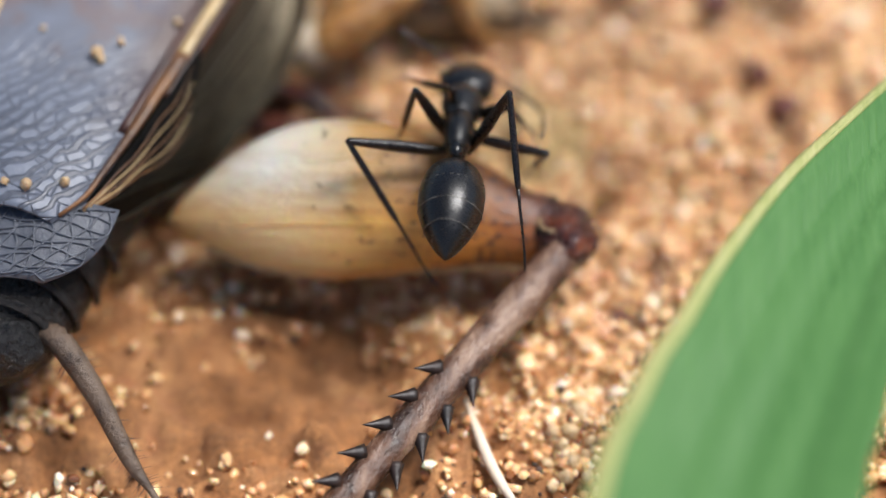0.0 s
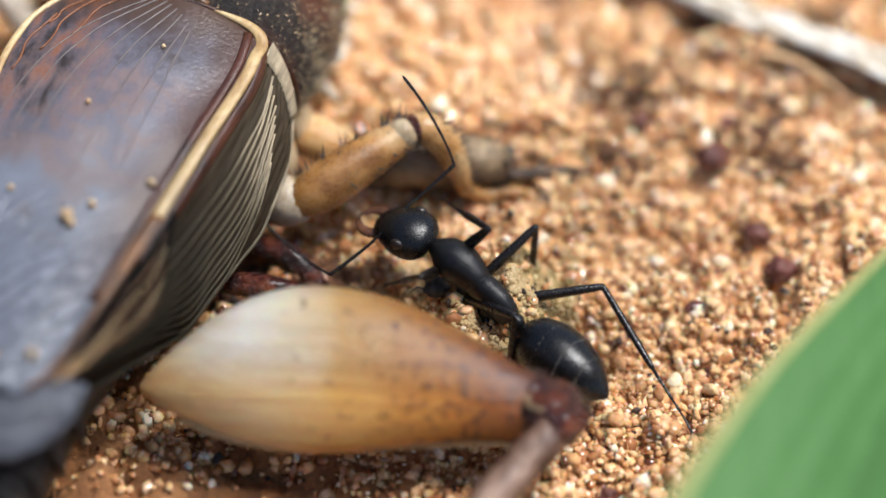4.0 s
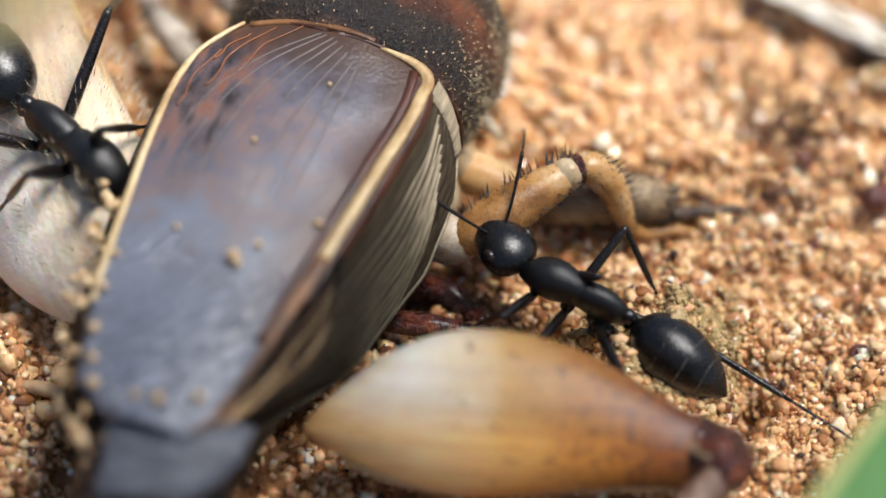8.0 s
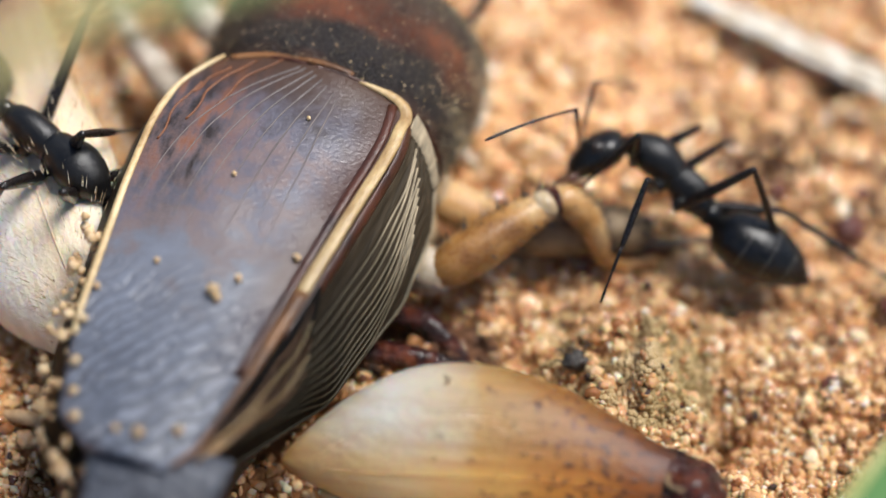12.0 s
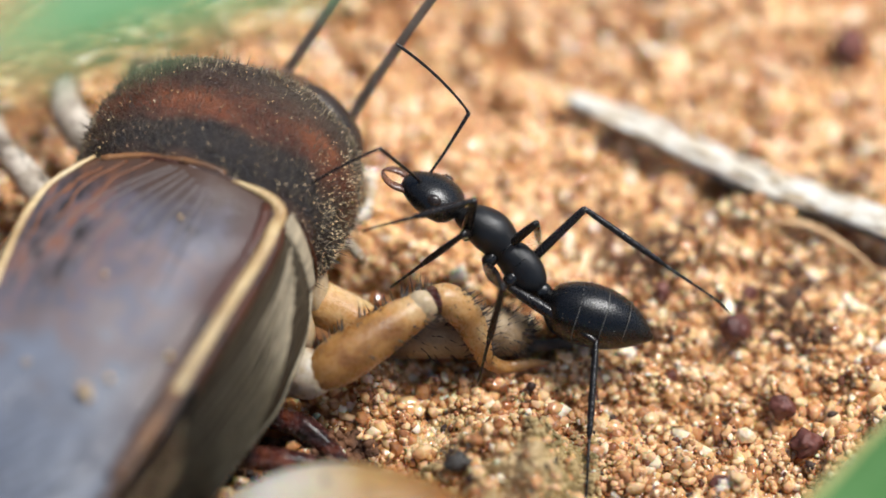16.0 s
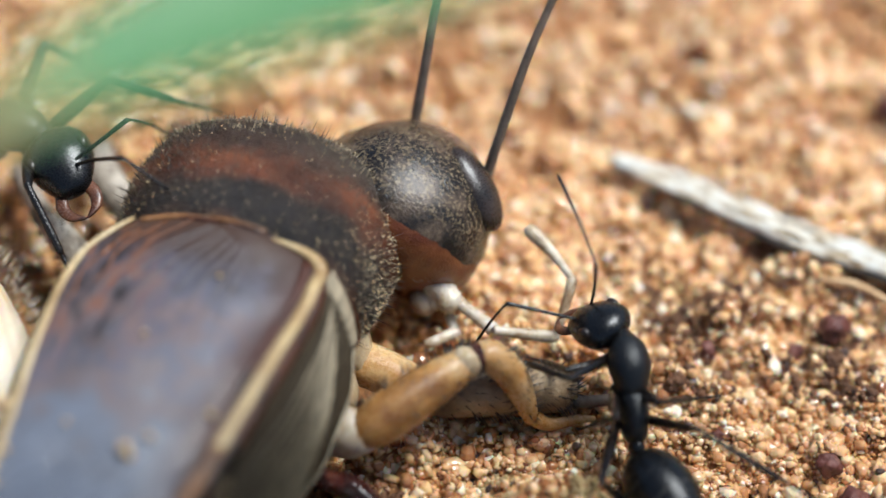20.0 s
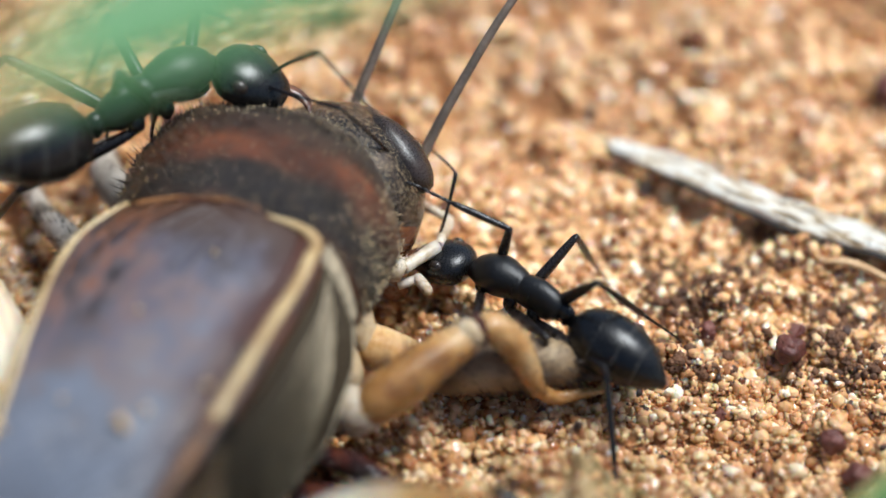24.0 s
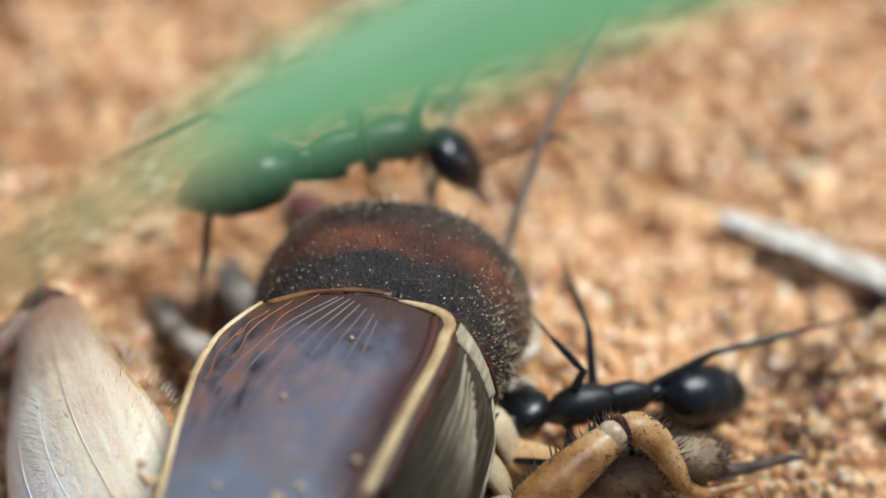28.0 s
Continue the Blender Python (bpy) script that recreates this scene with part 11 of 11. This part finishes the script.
    walk(ANT_B["tibia_middle_left"], [
        (0.00, pose(-0.00007, 0.00074, 0.00190, -53.7, 19.6, 73.8)),
        (4.50, pose(-0.00007, 0.00074, 0.00190, -53.7, 19.6, 73.8)),
        (6.50, pose(-0.00007, 0.00074, 0.00190, -53.7, 19.6, 73.8)),
        (9.00, pose(-0.00007, 0.00074, 0.00190, -53.7, 19.6, 73.8)),
        (12.00, pose(-0.00006, 0.00072, 0.00190, -54.2, 19.4, 70.5)),
        (15.00, pose(-0.00007, 0.00088, 0.00185, -54.8, 22.8, 70.6)),
        (17.00, pose(-0.00267, 0.00019, 0.00063, -63.7, 5.1, 86.2)),
        (18.50, pose(-0.00267, 0.00019, 0.00063, -63.7, 5.1, 86.2)),
        (19.00, pose(-0.00267, 0.00019, 0.00063, -63.7, 5.1, 86.2)),
        (20.00, pose(-0.00267, 0.00019, 0.00063, -63.7, 5.1, 86.2)),
        (21.00, pose(-0.00267, 0.00019, 0.00063, -63.7, 5.1, 86.2)),
        (21.50, pose(-0.00267, 0.00019, 0.00063, -63.7, 5.1, 86.2)),
        (22.50, pose(-0.00267, 0.00019, 0.00063, -63.7, 5.1, 86.2)),
        (23.50, pose(-0.00267, 0.00019, 0.00063, -63.7, 5.1, 86.2)),
        (24.00, pose(-0.00267, 0.00019, 0.00063, -63.7, 5.1, 86.2)),
        (24.50, pose(-0.00267, 0.00019, 0.00063, -63.7, 5.1, 86.2)),
        (25.00, pose(-0.00267, 0.00019, 0.00063, -63.7, 5.1, 86.2)),
        (25.50, pose(-0.00267, 0.00019, 0.00063, -63.7, 5.1, 86.2)),
        (26.00, pose(-0.00267, 0.00019, 0.00063, -63.7, 5.1, 86.2)),
        (26.50, pose(-0.00267, 0.00019, 0.00063, -63.7, 5.1, 86.2)),
        (27.00, pose(-0.00267, 0.00019, 0.00063, -63.7, 5.1, 86.2)),
        (27.50, pose(-0.00267, 0.00019, 0.00063, -63.7, 5.1, 86.2)),
        (28.00, pose(-0.00267, 0.00019, 0.00063, -63.7, 5.1, 86.2)),
    ])
    walk(ANT_B["femur_hind_right"], [
        (0.00, pose(0.00034, -0.00098, -0.00049, 27.5, -0.0, -128.7)),
        (4.50, pose(0.00034, -0.00098, -0.00049, 27.5, -0.0, -128.7)),
        (6.50, pose(0.00034, -0.00098, -0.00049, 27.5, -0.0, -128.7)),
        (9.00, pose(0.00034, -0.00098, -0.00049, 27.5, -0.0, -128.7)),
        (12.00, pose(0.00034, -0.00098, -0.00049, 27.5, -0.0, -128.7)),
        (15.00, pose(0.00034, -0.00098, -0.00049, 27.5, -0.0, -128.7)),
        (17.00, pose(0.00034, -0.00098, -0.00049, 27.5, -0.0, -128.7)),
        (18.50, pose(0.00034, -0.00098, -0.00049, 27.5, -0.0, -128.7)),
        (19.00, pose(0.00034, -0.00098, -0.00049, 27.5, -0.0, -128.7)),
        (20.00, pose(0.00034, -0.00098, -0.00049, 27.5, -0.0, -128.7)),
        (21.00, pose(0.00034, -0.00098, -0.00049, 27.5, -0.0, -128.7)),
        (21.50, pose(0.00034, -0.00098, -0.00049, 27.5, -0.0, -128.7)),
        (22.50, pose(0.00034, -0.00098, -0.00049, -3.9, 0.0, 171.1)),
        (23.50, pose(0.00034, -0.00098, -0.00049, -3.9, 0.0, 171.1)),
        (24.00, pose(0.00034, -0.00098, -0.00049, -9.9, 0.0, 168.1)),
        (24.50, pose(0.00034, -0.00098, -0.00049, 0.7, -0.0, 174.4)),
        (25.00, pose(0.00034, -0.00098, -0.00049, 0.5, -0.0, 178.1)),
        (25.50, pose(0.00034, -0.00098, -0.00049, 3.6, -0.0, -149.2)),
        (26.00, pose(0.00034, -0.00098, -0.00049, -10.7, -0.0, -149.5)),
        (26.50, pose(0.00034, -0.00098, -0.00049, 4.1, -0.0, -169.8)),
        (27.00, pose(0.00034, -0.00098, -0.00049, 9.3, -0.0, -166.2)),
        (27.50, pose(0.00034, -0.00098, -0.00049, 7.2, -0.0, -175.7)),
        (28.00, pose(0.00034, -0.00098, -0.00049, -2.4, 0.0, 156.7)),
    ])
    walk(ANT_B["tibia_hind_right"], [
        (0.00, pose(0.00271, -0.00287, 0.00109, -48.9, -16.3, -137.4)),
        (4.50, pose(0.00271, -0.00287, 0.00109, -48.9, -16.3, -137.4)),
        (6.50, pose(0.00271, -0.00287, 0.00109, -48.9, -16.3, -137.4)),
        (9.00, pose(0.00271, -0.00287, 0.00109, -48.9, -16.3, -137.4)),
        (12.00, pose(0.00271, -0.00287, 0.00109, -48.9, -16.3, -137.4)),
        (15.00, pose(0.00271, -0.00287, 0.00109, -48.9, -16.3, -137.4)),
        (17.00, pose(0.00271, -0.00287, 0.00109, -48.9, -16.3, -137.4)),
        (18.50, pose(0.00271, -0.00287, 0.00109, -48.9, -16.3, -137.4)),
        (19.00, pose(0.00271, -0.00287, 0.00109, -48.9, -16.3, -137.4)),
        (20.00, pose(0.00271, -0.00287, 0.00109, -48.9, -16.3, -137.4)),
        (21.00, pose(0.00271, -0.00287, 0.00109, -48.9, -16.3, -137.4)),
        (21.50, pose(0.00271, -0.00287, 0.00109, -48.9, -16.3, -137.4)),
        (22.00, pose(0.00126, -0.00361, 0.00019, -75.1, -19.6, -163.2)),
        (22.50, pose(-0.00019, -0.00434, -0.00072, -98.8, -33.0, 173.6)),
        (23.50, pose(-0.00019, -0.00434, -0.00072, -98.8, -33.0, 173.6)),
        (24.00, pose(-0.00035, -0.00427, -0.00107, -81.1, -34.2, 174.9)),
        (24.50, pose(0.00001, -0.00438, -0.00045, -87.7, -27.1, 174.0)),
        (25.00, pose(0.00023, -0.00439, -0.00046, -70.2, -39.3, 177.6)),
        (25.50, pose(0.00209, -0.00390, -0.00027, -92.9, -22.5, -150.7)),
        (26.00, pose(0.00205, -0.00387, -0.00112, -100.3, -29.2, -143.4)),
        (26.50, pose(0.00094, -0.00433, -0.00024, -107.0, -25.3, -171.8)),
        (27.00, pose(0.00114, -0.00425, 0.00007, -105.2, -23.2, -170.3)),
        (27.25, pose(0.00087, -0.00430, 0.00000, -80.1, 5.2, -177.2)),
        (27.50, pose(0.00059, -0.00436, -0.00006, -53.9, 33.8, -170.9)),
        (28.00, pose(-0.00101, -0.00411, -0.00063, -90.8, 14.7, 156.1)),
    ])
    walk(ANT_B["femur_hind_left"], [
        (0.00, pose(-0.00034, -0.00098, -0.00049, 31.5, -0.0, 111.7)),
        (4.50, pose(-0.00034, -0.00098, -0.00049, 31.5, -0.0, 111.7)),
        (6.50, pose(-0.00034, -0.00098, -0.00049, 31.5, -0.0, 111.7)),
        (9.00, pose(-0.00034, -0.00098, -0.00049, 31.5, -0.0, 111.7)),
        (12.00, pose(-0.00034, -0.00098, -0.00049, 31.0, -0.0, 111.0)),
        (15.00, pose(-0.00034, -0.00098, -0.00049, 31.9, -0.0, 111.2)),
        (17.00, pose(-0.00034, -0.00098, -0.00049, 27.5, -0.0, 128.7)),
        (18.50, pose(-0.00034, -0.00098, -0.00049, 27.5, -0.0, 128.7)),
        (19.00, pose(-0.00034, -0.00098, -0.00049, 27.5, -0.0, 128.7)),
        (20.00, pose(-0.00034, -0.00098, -0.00049, 27.5, -0.0, 128.7)),
        (21.00, pose(-0.00034, -0.00098, -0.00049, 27.5, -0.0, 128.7)),
        (21.50, pose(-0.00034, -0.00098, -0.00049, 27.5, -0.0, 128.7)),
        (22.50, pose(-0.00034, -0.00098, -0.00049, 27.5, -0.0, 128.7)),
        (23.50, pose(-0.00034, -0.00098, -0.00049, 27.5, -0.0, 128.7)),
        (24.00, pose(-0.00034, -0.00098, -0.00049, 27.5, -0.0, 128.7)),
        (24.50, pose(-0.00034, -0.00098, -0.00049, 27.5, -0.0, 128.7)),
        (25.00, pose(-0.00034, -0.00098, -0.00049, 29.1, -0.0, 118.2)),
        (25.50, pose(-0.00034, -0.00098, -0.00049, 29.1, -0.0, 118.2)),
        (26.00, pose(-0.00034, -0.00098, -0.00049, 29.1, -0.0, 118.2)),
        (26.50, pose(-0.00034, -0.00098, -0.00049, 29.1, -0.0, 118.2)),
        (27.00, pose(-0.00034, -0.00098, -0.00049, 17.9, -0.0, 135.0)),
        (27.50, pose(-0.00034, -0.00098, -0.00049, -2.6, -0.0, 171.1)),
        (28.00, pose(-0.00034, -0.00098, -0.00049, 11.1, -0.0, 145.9)),
    ])
    walk(ANT_B["tibia_hind_left"], [
        (0.00, pose(-0.00305, -0.00205, 0.00130, -45.1, 7.2, 116.1)),
        (4.50, pose(-0.00305, -0.00205, 0.00130, -45.1, 7.2, 116.1)),
        (6.50, pose(-0.00305, -0.00205, 0.00130, -45.1, 7.2, 116.1)),
        (9.00, pose(-0.00305, -0.00205, 0.00130, -45.1, 7.2, 116.1)),
        (12.00, pose(-0.00308, -0.00203, 0.00127, -43.6, 6.8, 115.1)),
        (15.00, pose(-0.00305, -0.00202, 0.00132, -41.1, 9.2, 117.0)),
        (17.00, pose(-0.00271, -0.00287, 0.00109, -48.9, 16.3, 137.4)),
        (18.50, pose(-0.00271, -0.00287, 0.00109, -48.9, 16.3, 137.4)),
        (19.00, pose(-0.00271, -0.00287, 0.00109, -48.9, 16.3, 137.4)),
        (20.00, pose(-0.00271, -0.00287, 0.00109, -48.9, 16.3, 137.4)),
        (21.00, pose(-0.00271, -0.00287, 0.00109, -48.9, 16.3, 137.4)),
        (21.50, pose(-0.00271, -0.00287, 0.00109, -48.9, 16.3, 137.4)),
        (22.50, pose(-0.00271, -0.00287, 0.00109, -48.9, 16.3, 137.4)),
        (23.50, pose(-0.00271, -0.00287, 0.00109, -48.9, 16.3, 137.4)),
        (24.00, pose(-0.00271, -0.00287, 0.00109, -48.9, 16.3, 137.4)),
        (24.50, pose(-0.00271, -0.00287, 0.00109, -48.9, 16.3, 137.4)),
        (25.00, pose(-0.00297, -0.00239, 0.00117, -70.3, 10.1, 123.9)),
        (25.50, pose(-0.00297, -0.00239, 0.00117, -70.3, 10.1, 123.9)),
        (26.00, pose(-0.00297, -0.00239, 0.00117, -70.3, 10.1, 123.9)),
        (26.50, pose(-0.00297, -0.00239, 0.00117, -70.3, 10.1, 123.9)),
        (27.00, pose(-0.00264, -0.00327, 0.00056, -68.1, -18.0, 128.9)),
        (27.50, pose(-0.00087, -0.00435, -0.00064, -75.7, -20.5, 172.1)),
        (28.00, pose(-0.00222, -0.00375, 0.00017, -53.7, -23.2, 141.1)),
    ])
    rest, away = pose(0.0009, 0.0030, 0.0025, -6, 0, -4), pose(0.0014, 0.0033, 0.0026, -6, 0, -10)
    tucked_in = pose(0.0006, 0.0026, 0.0021, -6, 0, -4)
    up = pose(0.0030, 0.0039, 0.0024, -4, 6, -16)
    mid = pose(0.0013, 0.0032, 0.0024, -5, 2, -9)
    walk(CRICKET_HEAD, [(t, pose(0.00025, -0.00025, 0) @ m) for t, m in ((0.0, tucked_in), (15.2, tucked_in), (16.5, rest), (18.0, mid), (18.6, pose(0.0022, 0.0036, 0.0024, -5, 3, -11)), (19.0, pose(0.0028, 0.0038, 0.0024, -4, 6, -16)), (20.0, up), (20.6, pose(0.0029, 0.0039, 0.0024, -5, 6, -16)), (21.5, pose(0.0028, 0.0038, 0.0023, -5, 5, -15)),
                        (23.5, away), (25.0, away), (26.5, pose(0.0010, 0.0028, 0.0022, -6, 0, -8)), (28.0, tucked_in))])
    for sx, palp in PALPS:
        base = palp.matrix_basis.translation.copy()
        tucked, spread = Matrix.Translation(base) @ pose(0, 0, 0, -25, 0, 78 * sx), Matrix.Translation(base)
        half = Matrix.Translation(base) @ pose(0, 0, 0, -20, 0, 52 * sx)
        walk(palp, [(0.0, tucked), (18.3, tucked), (18.8, half), (19.2, spread), (19.6, Matrix.Translation(base) @ pose(0, 0, 0, 8, 0, 10 * sx)), (20.0, spread), (20.6, Matrix.Translation(base) @ pose(0, 0, 0, 10, 0, 8 * sx)), (21.5, spread),
                    (23.5, tucked), (28.0, tucked)])
    for k, feeler in enumerate(FEELERS):
        low = feeler.matrix_basis.copy()
        high = low @ pose(0, 0, 0, 6, -12, 24)
        back = low @ pose(0, 0, 0, -22, -6, 10)
        walk(feeler, [(0.0, low), (15.0, low), (16.0, low @ pose(0, 0, 0, -2 * k, 6 * k, -3 * k)), (17.0, low @ pose(0, 0, 0, -3 * k, 8 * k, -4 * k)), (18.2, low @ pose(0, 0, 0, -2 * k, 6 * k, -3 * k)), (19.1, high), (20.0, low @ pose(0, 0, 0, 6, -14, 26)), (21.5, high), (23.5, low @ pose(0, 0, 0, -8, -2, 6)), (25.0, low @ pose(0, 0, 0, -14, -4, 8)), (26.0, back), (28.0, back)])
    walk(RED_PEBBLE, [(0.0, pose(0.01146, 0.00587, 0.00038, 0, 35, 50)), (18.0, pose(0.01146, 0.00587, 0.00038, 0, 35, 50)), (18.7, pose(0.01163, 0.00622, 0.00038, 30, 35, 50)), (19.2, pose(0.01172, 0.00725, 0.00038, 60, 35, 50)), (20.0, pose(0.01294, 0.00784, 0.00038, 90, 35, 50)), (21.5, pose(0.01271, 0.00770, 0.00038, 120, 35, 50)), (23.3, pose(0.01164, 0.00643, 0.00038, 120, 35, 50)), (28.0, pose(0.01164, 0.00643, 0.00038, 120, 35, 50))])
    walk(BROAD_BLADE, [(t, pose(x, 0, 0)) for t, x in ((0.0, 0.0), (2.0, 0.0), (3.0, -0.00045), (4.0, -0.0004), (6.0, -0.0016), (8.0, -0.002), (10.0, -0.0018), (12.0, -0.0013), (13.5, -0.0014), (15.0, -0.0014), (16.0, -0.0013), (20.0, -0.0015), (24.0, -0.0018), (28.0, -0.0018))])
    walk(SOFT_BLADE, [(t, pose(0, y, 0)) for t, y in ((0.0, 0.0008), (10.0, 0.0008), (12.0, 0.0008), (15.0, 0.0010), (16.0, 0.0005), (19.0, 0.0005), (21.5, 0.0002), (24.0, -0.0007), (26.0, -0.0008), (27.0, 0.0003), (28.0, 0.0))])


motions()
